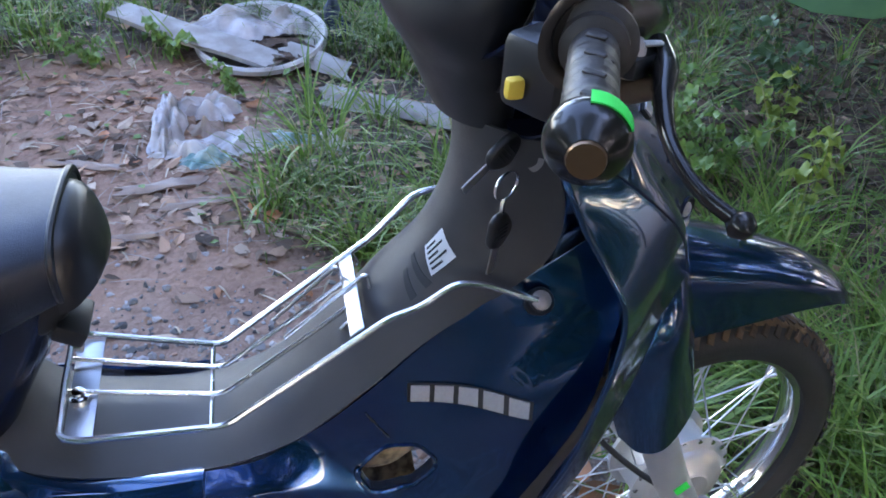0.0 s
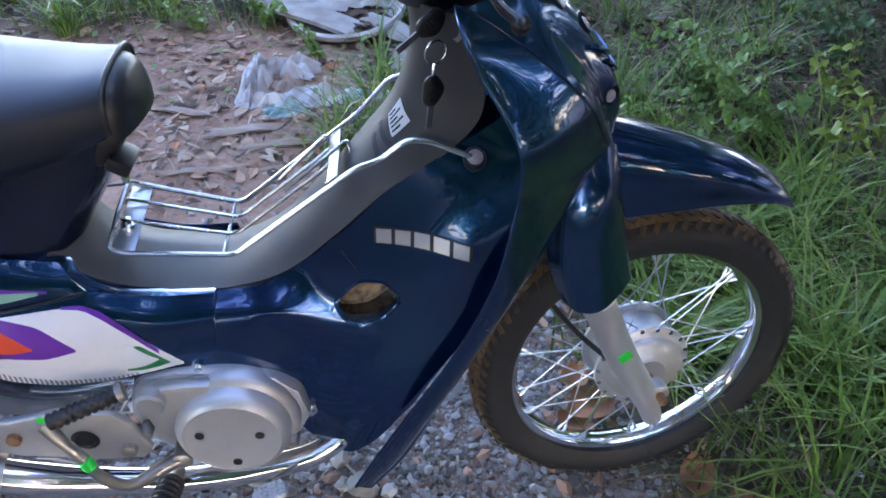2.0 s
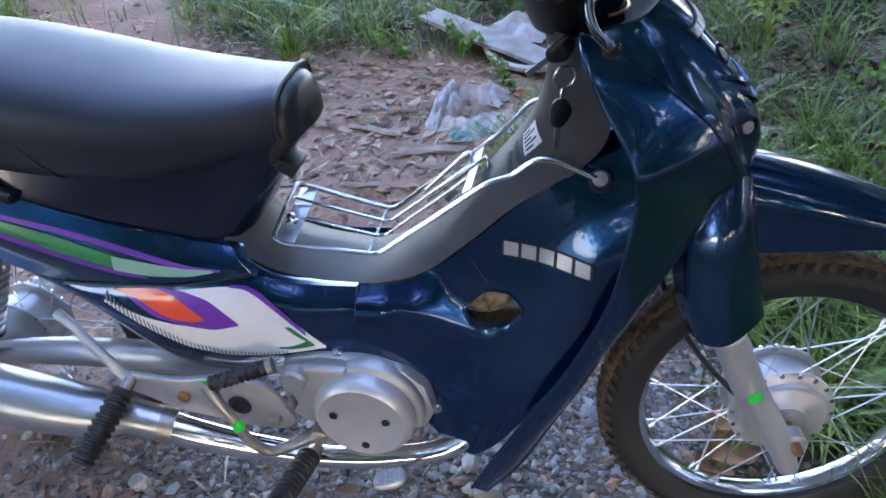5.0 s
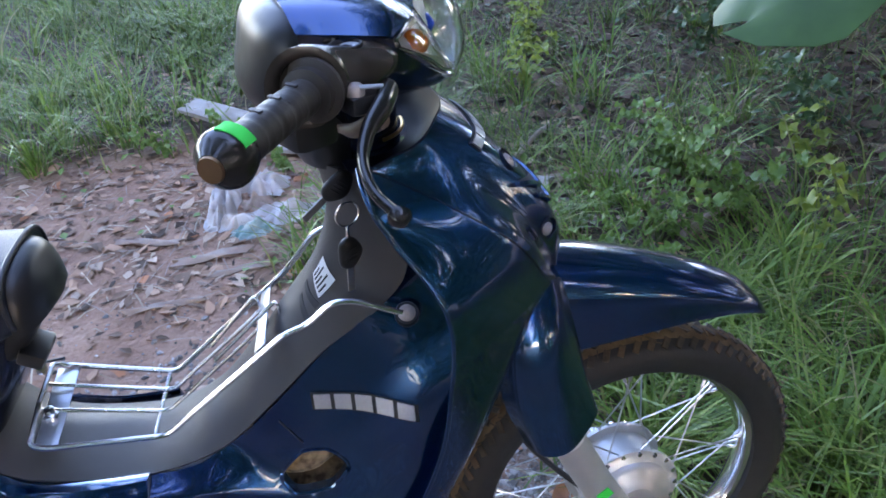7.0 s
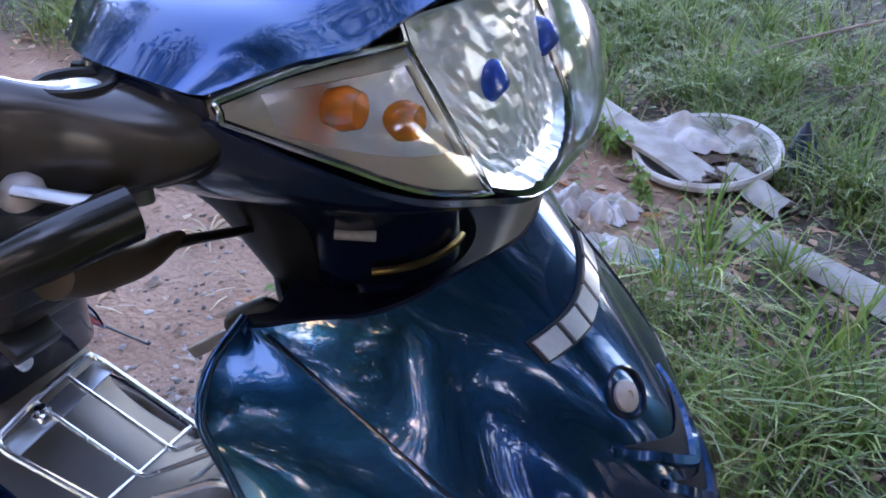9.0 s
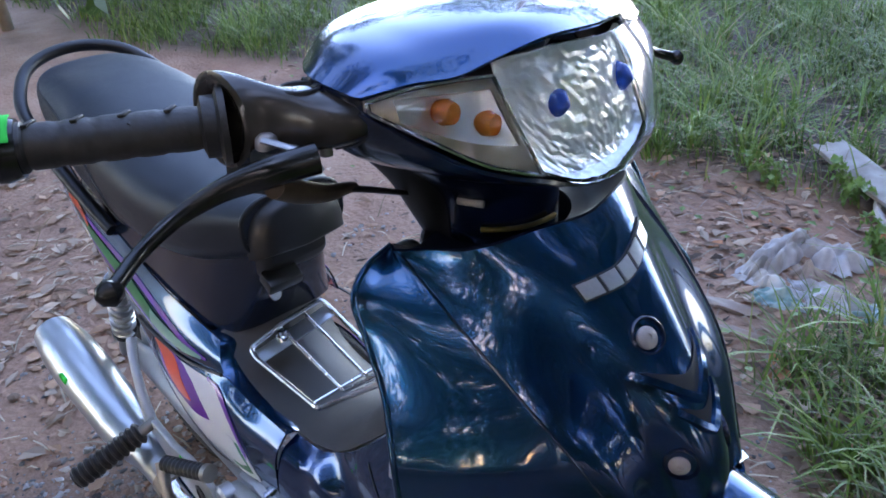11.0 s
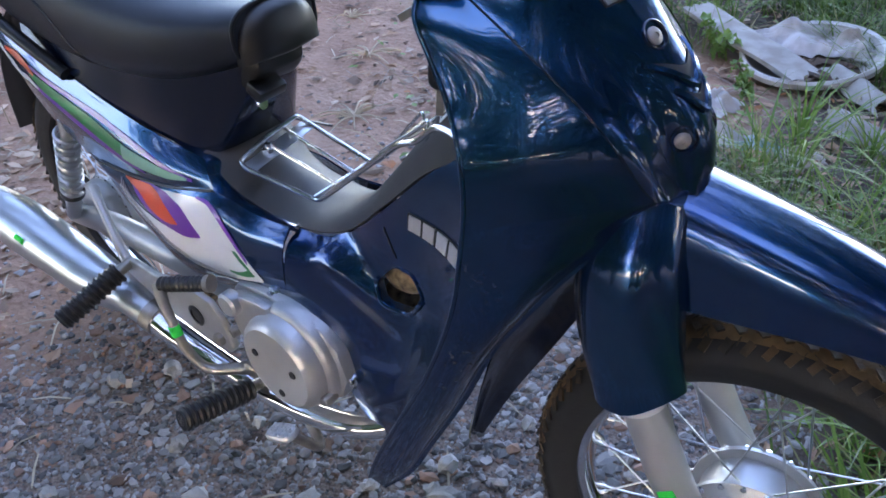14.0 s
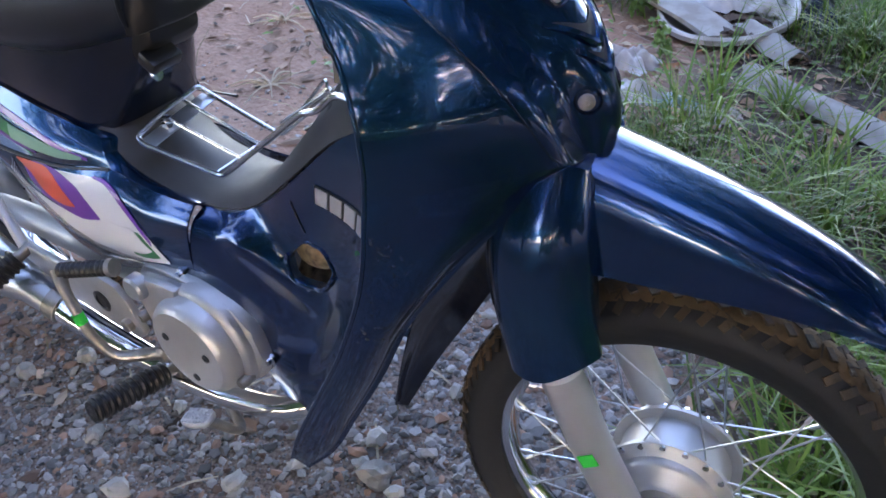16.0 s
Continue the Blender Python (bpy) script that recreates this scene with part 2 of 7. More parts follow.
def strip(g, us, lo, hi, n=40, m=6, lift=0.0012):
    """The part of a grid between two lines over u, lifted a little: a decal that follows its panel."""
    nv, nu = g.shape[:2]
    u = np.linspace(us[0], us[-1], n)
    a, b = np.interp(u, us, lo), np.interp(u, us, hi)
    a, b = smooth_line(np.minimum(a, b)), smooth_line(np.maximum(a, b))
    v = a[None] + (b - a)[None] * np.linspace(0, 1, m)[:, None]
    uu = np.broadcast_to(u, v.shape)
    return sample(lifted(g, lift), uu, v)


def smooth_line(a, times=3):
    for _ in range(times):
        p = np.r_[a[0], a, a[-1]]
        a = np.r_[a[0], ((p[:-2] + 2 * p[1:-1] + p[2:]) / 4)[1:-1], a[-1]]
    return a


def sample(g, u, v):
    nv, nu = g.shape[:2]
    x, y = np.clip(u, 0, 1) * (nu - 1), np.clip(v, 0, 1) * (nv - 1)
    i, j = np.clip(x.astype(int), 0, nu - 2), np.clip(y.astype(int), 0, nv - 2)
    fx, fy = (x - i)[..., None], (y - j)[..., None]
    return (g[j, i] * (1 - fx) + g[j, i + 1] * fx) * (1 - fy) + (g[j + 1, i] * (1 - fx) + g[j + 1, i + 1] * fx) * fy


def tube(name, path, r, n=24, seg=10, straight=False, squash=1.0):
    """A round bar along a curve; r is a number or radii along it."""
    c = np.array(path, float) if straight else spline(path, n)
    n = len(c)
    rr = np.interp(np.linspace(0, 1, n), np.linspace(0, 1, len(r)), r) if isinstance(r, (list, tuple)) else np.full(n, r)
    tan = np.gradient(c, axis=0)
    tan /= np.linalg.norm(tan, axis=1, keepdims=True) + 1e-12
    up = np.array((0, 0, 1.0)) if abs(tan[0][2]) < 0.9 else np.array((1.0, 0, 0))
    verts, a = [], np.linspace(0, 2 * np.pi, seg, endpoint=False)
    for k in range(n):
        side = np.cross(tan[k], up)
        side /= np.linalg.norm(side) + 1e-12
        up = np.cross(side, tan[k])
        verts += [c[k] + rr[k] * (np.cos(t) * side + squash * np.sin(t) * up) for t in a]
    faces = grid_faces(n, seg, True) + [tuple(range(seg))[::-1], tuple(range((n - 1) * seg, n * seg))]
    return mesh(name, verts, faces)


def lathe(name, profile, seg=48, axis="y", at=(0, 0, 0), closed=True):
    """A turned body: profile of (radius, place along the axis)."""
    a = np.linspace(0, 2 * np.pi, seg, endpoint=False)
    verts = []
    for r, h in profile:
        for t in a:
            p = (r * np.cos(t), h, r * np.sin(t)) if axis == "y" else (h, r * np.cos(t), r * np.sin(t)) if axis == "x" else (r * np.cos(t), r * np.sin(t), h)
            verts.append(np.add(p, at))
    k = len(profile)
    faces = grid_faces(k, seg, True)
    if closed:
        faces += [tuple((k - 1) * seg + i for i in range(seg)), tuple(range(seg))]
    else:
        faces += [((k - 1) * seg + i, (k - 1) * seg + (i + 1) % seg, (i + 1) % seg, i) for i in range(seg)]
    return mesh(name, verts, faces)


def block(name, size, at=(0, 0, 0), bevel=0.003, turn=(0, 0, 0), seg=2):
    bm = bmesh.new()
    bmesh.ops.create_cube(bm, size=1)
    bmesh.ops.scale(bm, vec=size, verts=bm.verts)
    if bevel:
        bmesh.ops.bevel(bm, geom=list(bm.edges), offset=bevel, segments=seg, affect="EDGES", profile=0.5)
    bmesh.ops.transform(bm, matrix=pose(*at, *turn), verts=bm.verts)
    me = bpy.data.meshes.new(name)
    bmesh.ops.recalc_face_normals(bm, faces=bm.faces)
    finish(bm, me)
    return me


def slab(name, outline, y0, y1, bevel=0.003):
    """A plate cut to an outline of (x, z), between two depths."""
    bm = bmesh.new()
    f = bm.faces.new([bm.verts.new((x, y0, z)) for x, z in outline])
    got = bmesh.ops.extrude_face_region(bm, geom=[f])
    bmesh.ops.translate(bm, vec=(0, y1 - y0, 0), verts=[v for v in got["geom"] if isinstance(v, bmesh.types.BMVert)])
    if bevel:
        bmesh.ops.bevel(bm, geom=list(bm.edges), offset=bevel, segments=2, affect="EDGES", profile=0.5)
    me = bpy.data.meshes.new(name)
    bmesh.ops.recalc_face_normals(bm, faces=bm.faces)
    finish(bm, me)
    return me


def loft(name, rings, nu=28, nv=40, cap=True):
    """A closed body through rings of equal count, smooth along its length."""
    rings = [np.array(r, float) for r in rings]
    c = np.stack(rings)
    cols = np.stack([spline(c[:, i], nv) for i in range(c.shape[1])], 1)
    ring = cols.shape[1]
    faces = grid_faces(nv, ring, True)
    if cap:
        faces += [tuple(range(ring))[::-1], tuple(range((nv - 1) * ring, nv * ring))]
    return mesh(name, cols.reshape(-1, 3), faces)


def oval(cx, cy, cz, wy, wz, power=2.5, n=28, tilt=0.0):
    """A rounded ring across the bike, half width wy and half height wz."""
    a = np.linspace(0, 2 * np.pi, n, endpoint=False)
    c, s = np.cos(a), np.sin(a)
    y = np.sign(c) * np.abs(c) ** (2 / power) * wy
    z = np.sign(s) * np.abs(s) ** (2 / power) * wz
    return np.stack([cx + tilt * z, cy + y, cz + z], 1)


def wire_path(points, r=0.012, n=6):
    """Straight runs with rounded bends."""
    p = [np.array(q, float) for q in points]
    out = [p[0]]
    for k in range(1, len(p) - 1):
        u, v = p[k - 1] - p[k], p[k + 1] - p[k]
        lu, lv = np.linalg.norm(u), np.linalg.norm(v)
        d = min(r, lu * 0.45, lv * 0.45)
        a, b = p[k] + u / lu * d, p[k] + v / lv * d
        out += [(1 - t) ** 2 * a + 2 * t * (1 - t) * p[k] + t * t * b for t in np.linspace(0, 1, n)]
    return out + [p[-1]]


def wire(name, points, r, bend=0.012, seg=8):
    c = wire_path(points, bend)
    return tube(name, c, r, n=len(c), seg=seg, straight=True)


def drape(g, corners, n=12, m=5, lift=0.001, side=-1):
    """A four-cornered patch of (x, z) laid on a side panel."""
    flat = g.reshape(-1, 3)
    (ax, az), (bx, bz), (cx, cz), (dx, dz) = corners
    out = np.zeros((m, n, 3))
    for j, t in enumerate(np.linspace(0, 1, m)):
        for i, s in enumerate(np.linspace(0, 1, n)):
            x = (ax * (1 - s) + bx * s) * (1 - t) + (dx * (1 - s) + cx * s) * t
            z = (az * (1 - s) + bz * s) * (1 - t) + (dz * (1 - s) + cz * s) * t
            d = np.hypot(flat[:, 0] - x, flat[:, 2] - z)
            k = np.argsort(d)[:4]
            w = 1 / (d[k] + 1e-5)
            out[j, i] = (x, (flat[k, 1] * w).sum() / w.sum() + side * lift, z)
    return out

# ---- the motorcycle: x ahead, its middle plane at y = CY ----
bike = thing("motorcycle", "dark blue underbone motorcycle with black seat parked on a gravel verge", "motorcycle")
AXIS = Vector((-math.sin(radians(25)), 0, math.cos(radians(25))))
HEAD = Vector((0.916, -0.005, 0.9))
STEER = Matrix.Translation(HEAD) @ Matrix.Rotation(radians(8.6), 4, AXIS) @ Matrix.Translation(-HEAD)


def P(name, data, mat, parent=None, label="", steer=False):
    return part(name, data, mat, parent or bike, label, STEER if steer else None)


# wheels ------------------------------------------------------------------
def wheel(name, at, radius, width, drum, m=None, label=""):
    cx, cy, cz = at
    hub = lathe("hub", [(0.012, -0.052), (0.030, -0.050), (0.038, -0.044), (drum - 0.012, -0.040), (drum - 0.008, -0.036), (drum, -0.034), (drum, -0.028),
                        (drum - 0.012, -0.026), (drum - 0.012, 0.024), (drum, 0.026), (drum, 0.032), (drum - 0.02, 0.036), (0.03, 0.046), (0.012, 0.048)], 56)
    w = part(name, hub, ALUPAINT, bike, label, (m or Matrix()) @ Matrix.Translation(at))
    inner = radius - 0.058
    tyre = []
    for k in range(26):
        a = radians(-125 + 250 * k / 25)
        tyre.append((radius - 0.040 + 0.040 * math.cos(a), width / 2 * math.sin(a) * (1.0 if abs(a) < 1.6 else 0.93)))
    tyre = [(inner - 0.004, -width * 0.36)] + tyre + [(inner - 0.004, width * 0.36)]
    part("tyre", lathe("tyre", tyre, 96, closed=False), RUBBER, w, "black rubber tyre with worn sides")
    # tread blocks round the tyre, joined into one mesh
    bm = bmesh.new()
    rng = random.Random(5)
    for k in range(76):
        for row, (off, tilt) in enumerate(((-0.0265, -30), (-0.0090, 34), (0.0090, -34), (0.0265, 30))):
            a = 2 * math.pi * (k + 0.5 * (row % 2)) / 76
            r = radius - 0.0009 - (0.0112 if abs(off) > 0.02 else 0.0)
            mm = Matrix.Rotation(-a, 4, "Y") @ Matrix.Translation((r, off * width / 0.066, 0)) @ Matrix.Rotation(radians(46 * (1 if off > 0 else -1) if abs(off) > 0.02 else 0), 4, "Z") @ Matrix.Rotation(radians(tilt), 4, "X")
            bmesh.ops.create_cube(bm, size=1, matrix=mm @ Matrix.Diagonal((0.0024 + rng.random() * 0.0008, 0.0165, 0.0075 + rng.random() * 0.002, 1)))
    for k in range(260):  # straw pressed into the mud
        f = rng.uniform(-0.85, 0.85)
        mm = Matrix.Rotation(rng.uniform(0, 6.283), 4, "Y") @ Matrix.Translation((radius - 0.040 + 0.0412 * math.cos(f), width / 2 * 1.03 * math.sin(f), 0)) @ Matrix.Rotation(f, 4, "Z") @ Matrix.Rotation(rng.uniform(0, 3.14), 4, "X")
        bmesh.ops.create_cube(bm, size=1, matrix=mm @ Matrix.Diagonal((0.0012, rng.uniform(0.008, 0.022), 0.0013, 1)))
    crust = [(radius - 0.040 + (0.0395 if abs(k) == 9 else 0.0406) * math.cos(k / 9 * 0.66), width / 2 * 1.012 * math.sin(k / 9 * 0.66)) for k in range(-9, 10)]
    part("mud_crust", lathe("mud_crust", crust, 96, closed=False), MUD, w, "brown dried mud between the tread blocks")
    part("tread", bm, DIRTY, w, "tread blocks caked with dry mud")
    lip = [(inner - 0.013, -0.016), (inner - 0.003, -0.019), (inner + 0.005, -0.0215), (inner + 0.006, -0.018), (inner - 0.006, -0.014), (inner - 0.010, 0.0),
           (inner - 0.006, 0.014), (inner + 0.006, 0.018), (inner + 0.005, 0.0215), (inner - 0.003, 0.019), (inner - 0.013, 0.016), (inner - 0.019, 0.006), (inner - 0.019, -0.006)]
    part("rim", lathe("rim", lip, 96, closed=False), CHROME, w, "chromed steel rim")
    # spokes: 36 bars of one mesh, crossing in pairs, with their nipples
    r0, r1 = drum - 0.005, inner - 0.016
    for side in (-1, 1):
        a1 = radians(32)
        p0 = np.array((r0, 0.031 * side, 0))
        p1 = np.array((r1 * math.cos(a1), 0.006 * side, r1 * math.sin(a1)))
        for hand in (-1, 1):
            q = p1 * (1, 1, hand)
            way = (q - p0) / np.linalg.norm(q - p0)
            spoke = tube("spoke", [p0, q - way * 0.013, q - way * 0.0125, q], [0.0013, 0.0013, 0.0027, 0.0027], seg=6, straight=True)
            head = tube("rivet", [p0 + (0, 0.006 * side, 0), p0 + (0, 0.001 * side, 0)], [0.0038, 0.0046], n=2, seg=8, straight=True)
            for k in range(9):
                turn = Matrix.Rotation(2 * math.pi * (k + 0.25 * (side > 0) + 0.5 * (hand > 0)) / 9, 4, "Y")
                part("spoke", spoke, BRUSHED, w, m=turn)
                part("rivet", head, CHROME, w, m=turn)
    return w


FW, RW = (1.243, -0.006, 0.283), (-0.085, -0.014, 0.288)
front_wheel = wheel("front_wheel", FW, 0.280, 0.068, 0.080, STEER, "spoked front wheel with silver drum hub")
part("brake_plate", lathe("brake_plate", [(0.014, -0.060), (0.030, -0.059), (0.034, -0.054), (0.058, -0.050), (0.064, -0.044), (0.066, -0.036)], 48), ALUPAINT, front_wheel)
part("axle_nut", lathe("axle_nut", [(0.008, -0.062), (0.0085, -0.118), (0.006, -0.122)], 6), RUST, front_wheel, "rusty axle nut")
rear_wheel = wheel("rear_wheel", RW, 0.284, 0.076, 0.072, None, "spoked rear wheel with silver drum hub")
part("brake_plate", lathe("brake_plate", [(0.014, -0.075), (0.034, -0.073), (0.056, -0.066), (0.066, -0.056), (0.068, -0.036)], 48), ALUPAINT, rear_wheel)

# fork --------------------------------------------------------------------
for s in (-1, 1):
    y = CY + s * 0.088
    leg = P("fork_leg", tube("fork_leg", [(1.085, y, 0.560), (1.098, y, 0.520), (1.110, y, 0.495), (1.168, y, 0.372), (1.232, y, 0.258), (1.247, y, 0.222)], [0.0225, 0.0235, 0.024, 0.0235, 0.022, 0.016], 30, 20), ALUPAINT, None, "silver painted fork leg", True)
    part("dust_seal", tube("dust_seal", [(1.086, y, 0.552), (1.117, y, 0.484)], 0.0255, 6, 20), PAPER, leg, "pale dust seal")
    part("axle_lug", lathe("axle_lug", [(0.014, -0.012), (0.017, -0.010), (0.017, 0.012), (0.014, 0.014)], 20, at=(1.243, y, 0.283)), ALU, leg)
    if s < 0:
        part("marking_tape", block("marking_tape", (0.020, 0.0012, 0.016), (1.163, y - 0.0243, 0.388), 0, (0, -35, 0)), MARK, leg, "square of green tape")
P("brake_cable", tube("brake_cable", [(1.05, CY + 0.05, 0.66), (1.04, CY + 0.03, 0.52), (1.09, CY + 0.01, 0.40), (1.16, CY - 0.045, 0.335), (1.19, CY - 0.06, 0.315)], 0.0045, 30, 8), BLACK, steer=True)

# front mudguard ----------------------------------------------------------
low = [(1.452, -0.010, 0.548), (1.432, -0.034, 0.567), (1.385, -0.050, 0.588), (1.305, -0.060, 0.600), (1.215, -0.066, 0.602), (1.128, -0.068, 0.600)]
shoulder = [(1.451, -0.006, 0.556), (1.420, -0.030, 0.588), (1.360, -0.044, 0.622), (1.285, -0.052, 0.652), (1.205, -0.056, 0.676), (1.118, -0.058, 0.697)]
ridge = [(1.452, 0.000, 0.558), (1.412, 0.000, 0.605), (1.354, 0.000, 0.642), (1.280, 0.000, 0.672), (1.200, 0.000, 0.698), (1.112, 0.000, 0.722)]
fl = lambda c: [(x, -y, z) for x, y, z in c]
g = surface([low, shoulder, ridge, fl(shoulder), fl(low)], 44, 29) + (0, -0.006, 0)
P("front_mudguard", shell("front_mudguard", g[::-1], 0.003), BLUE, None, "glossy dark blue front mudguard", True)
for s in (1, -1):
    rear = [(1.036, -0.066, 0.700), (1.026, -0.080, 0.640), (1.034, -0.088, 0.560), (1.058, -0.092, 0.496)]
    mid1 = [(1.048, -0.080, 0.712), (1.046, -0.106, 0.645), (1.056, -0.114, 0.565), (1.076, -0.116, 0.488)]
    mid2 = [(1.090, -0.078, 0.720), (1.092, -0.106, 0.655), (1.098, -0.116, 0.575), (1.112, -0.118, 0.490)]
    fore = [(1.117, -0.060, 0.712), (1.125, -0.080, 0.655), (1.136, -0.092, 0.590), (1.156, -0.094, 0.520)]
    back = [(1.125, -0.050, 0.690), (1.132, -0.062, 0.650), (1.142, -0.070, 0.590), (1.150, -0.070, 0.518)]
    k = surface([rear, mid1, mid2, fore, back], 26, 26)
    k = k * (1, s, 1) + (0, CY, 0)
    P("fork_cover", shell("fork_cover", k if s > 0 else k[::-1], 0.003), BLUE, None, "glossy dark blue fork cover", True)
top = surface([[(1.036, -0.072, 0.702), (1.030, 0.0, 0.742), (1.036, 0.072, 0.702)], [(1.075, -0.078, 0.716), (1.07, 0.0, 0.745), (1.075, 0.078, 0.716)],
               [(1.117, -0.066, 0.706), (1.114, 0.0, 0.724), (1.117, 0.066, 0.706)]], 24, 10) + (0, -0.006, 0)
P("mudguard_bridge", shell("mudguard_bridge", top, 0.003), BLUE, None, "", True)
flap = surface([[(1.030, -0.052, 0.620), (0.955, -0.052, 0.515), (0.907, -0.052, 0.428), (0.872, -0.050, 0.316), (0.848, -0.046, 0.212)],
                [(1.020, -0.026, 0.600), (0.968, -0.020, 0.500), (0.920, -0.020, 0.410), (0.872, -0.024, 0.300), (0.846, -0.036, 0.204)],
                [(1.085, 0.024, 0.630), (1.016, 0.014, 0.522), (0.954, 0.008, 0.404), (0.892, -0.004, 0.285), (0.856, -0.030, 0.200)]], 26, 13)
P("inner_mudguard", shell("inner_mudguard", flap, 0.003), NAVY, None, "glossy black plastic flap behind the front wheel")

# leg shield: one curved face over the whole width, and the wings below its crease ---------
edge_up = [(0.905, -0.128, 0.923), (0.908, -0.157, 0.914), (0.913, -0.171, 0.903), (0.930, -0.176, 0.868), (0.952, -0.182, 0.834), (0.972, -0.195, 0.800), (0.979, -0.200, 0.740), (0.977, -0.201, 0.715)]
edge_low = [(0.977, -0.201, 0.715), (0.963, -0.204, 0.625), (0.920, -0.206, 0.505), (0.860, -0.207, 0.385), (0.804, -0.206, 0.270), (0.784, -0.203, 0.222)]
crest = [(0.968, -0.096, 0.929), (1.003, -0.077, 0.902), (1.045, -0.066, 0.852), (1.090, -0.051, 0.793), (1.117, -0.034, 0.716)]
mid = [(0.998, CY, 0.934), (1.022, CY, 0.914), (1.066, CY, 0.867), (1.119, CY, 0.796), (1.136, CY, 0.745), (1.126, CY, 0.704)]
arch = [(1.126, CY, 0.704), (1.113, -0.044, 0.696), (1.090, -0.080, 0.684), (1.066, -0.105, 0.664), (1.024, -0.142, 0.606), (0.984, -0.158, 0.540), (0.944, -0.168, 0.446), (0.898, -0.177, 0.352), (0.852, -0.187, 0.262), (0.806, -0.196, 0.206)]
NR = 48
E_, C_, M_ = spline(edge_up, NR), spline(crest, NR), spline(mid, NR)
swell = np.linspace(0.35, 1, NR)[:, None]
joint = [(0.914, -0.130, 0.922), (0.962, -0.127, 0.891), (1.013, -0.120, 0.853), (1.067, -0.105, 0.802), (1.109, -0.077, 0.728)]
flank = spline(joint, NR)
roll_ = E_ * 0.55 + flank * 0.45 + swell * (0.0015, -0.0042, 0.0015)
plane_ = flank * 0.5 + C_ * 0.5 + (0.0016, -0.0016, 0.0012)
brow = C_ * 0.42 + M_ * 0.58 + (0.005, -0.004, 0.004)
half_ = [E_, roll_, flank, plane_, C_, brow, M_]
full = surface(half_ + [mirrored(c) for c in half_[-2::-1]], NR, 121)
for _ in range(22):
    full[1:-1, 1:-1] = (full[:-2, 1:-1] + full[2:, 1:-1] + full[1:-1, :-2] + full[1:-1, 2:] + 2 * full[1:-1, 1:-1]) / 6
for lo, hi in ((1, 19), (102, 120)):  # even out the upper corners
    for _ in range(40):
        full[lo:hi, 1:34] = (full[lo - 1:hi - 1, 1:34] + full[lo + 1:hi + 1, 1:34] + full[lo:hi, :33] + full[lo:hi, 2:35] + 2 * full[lo:hi, 1:34]) / 6
centre = full[30:91]
low_e, low_a = spline(edge_low, 41), spline(arch, 41)
fold = full[:61, -1]
cols = []
for j in range(0, 61, 5):
    f = j / 60
    f = f * f * (3 - 2 * f) * 0.5 + f * 0.5
    puff = np.array((0.010, -0.012, 0.0)) * math.sin(np.pi * min(1, f * 1.15)) ** 0.7 if 0 < f < 0.87 else np.zeros(3)
    c = low_e * (1 - f) + low_a * f + puff * np.sin(np.linspace(0.5, np.pi, 41))[:, None] ** 0.6
    lead = np.exp(-np.arange(41) / 2.2)[:, None]
    c = c + (fold[j] - c[0]) * lead
    cols.append(c)
wing_r = surface(cols, 50, 41)
for _ in range(4):
    wing_r[1:-1, 1:-1] = (wing_r[:-2, 1:-1] + wing_r[2:, 1:-1] + wing_r[1:-1, :-2] + wing_r[1:-1, 2:] + 2 * wing_r[1:-1, 1:-1]) / 6
P("leg_shield_wing", shell("leg_shield_wing", wing_r, 0.0035), MUDDY, None, "dark blue leg shield wing with dried mud spots")
P("leg_shield_wing", shell("leg_shield_wing", mirrored(wing_r)[::-1], 0.0035), MUDDY, None, "dark blue leg shield wing")
rim_line = np.vstack([E_, low_e[1:]])
for c in (rim_line, mirrored(rim_line)):
    P("wing_edge", tube("wing_edge", c, 0.0026, n=len(c), seg=10, straight=True), BLUE, None, "rounded bead along the leg shield edge")


P("front_panel", shell("front_panel", full, 0.003), BLUE, None, "dark blue front panel with emblem and vents")
for c in (full[20, 1:-1] + (0.0002, -0.0002, 0.0002), full[100, 1:-1] + (0.0002, 0.0002, 0.0002)):
    P("panel_joint", tube("panel_joint", c, 0.0011, n=len(c), seg=6, straight=True), NAVY, None, "fine dark joint across the leg shield")


# emblem of plain silver blocks, sockets with screws and the two chevron vents
def stamp(g, u0, u1, v0, v1, d, n=4, skew=0.0):
    u, v = np.meshgrid(np.linspace(u0, u1, n), np.linspace(v0, v1, n))
    u = u + skew * (v - 0.25)
    return lifted(sample(g, u, v), d)


out = centre
emblem = P("emblem", shell("emblem", stamp(out, 0.192, 0.252, 0.275, 0.725, 0.0020, 15, -0.17), 0.004), INK, None, "silver front emblem plate")
for k in range(5):
    v = 0.282 + k * 0.0885
    part("emblem_block", shell("emblem_block", stamp(out, 0.198, 0.246, v, v + 0.073, 0.0036, 7, -0.17), 0.002), SILVER, emblem)


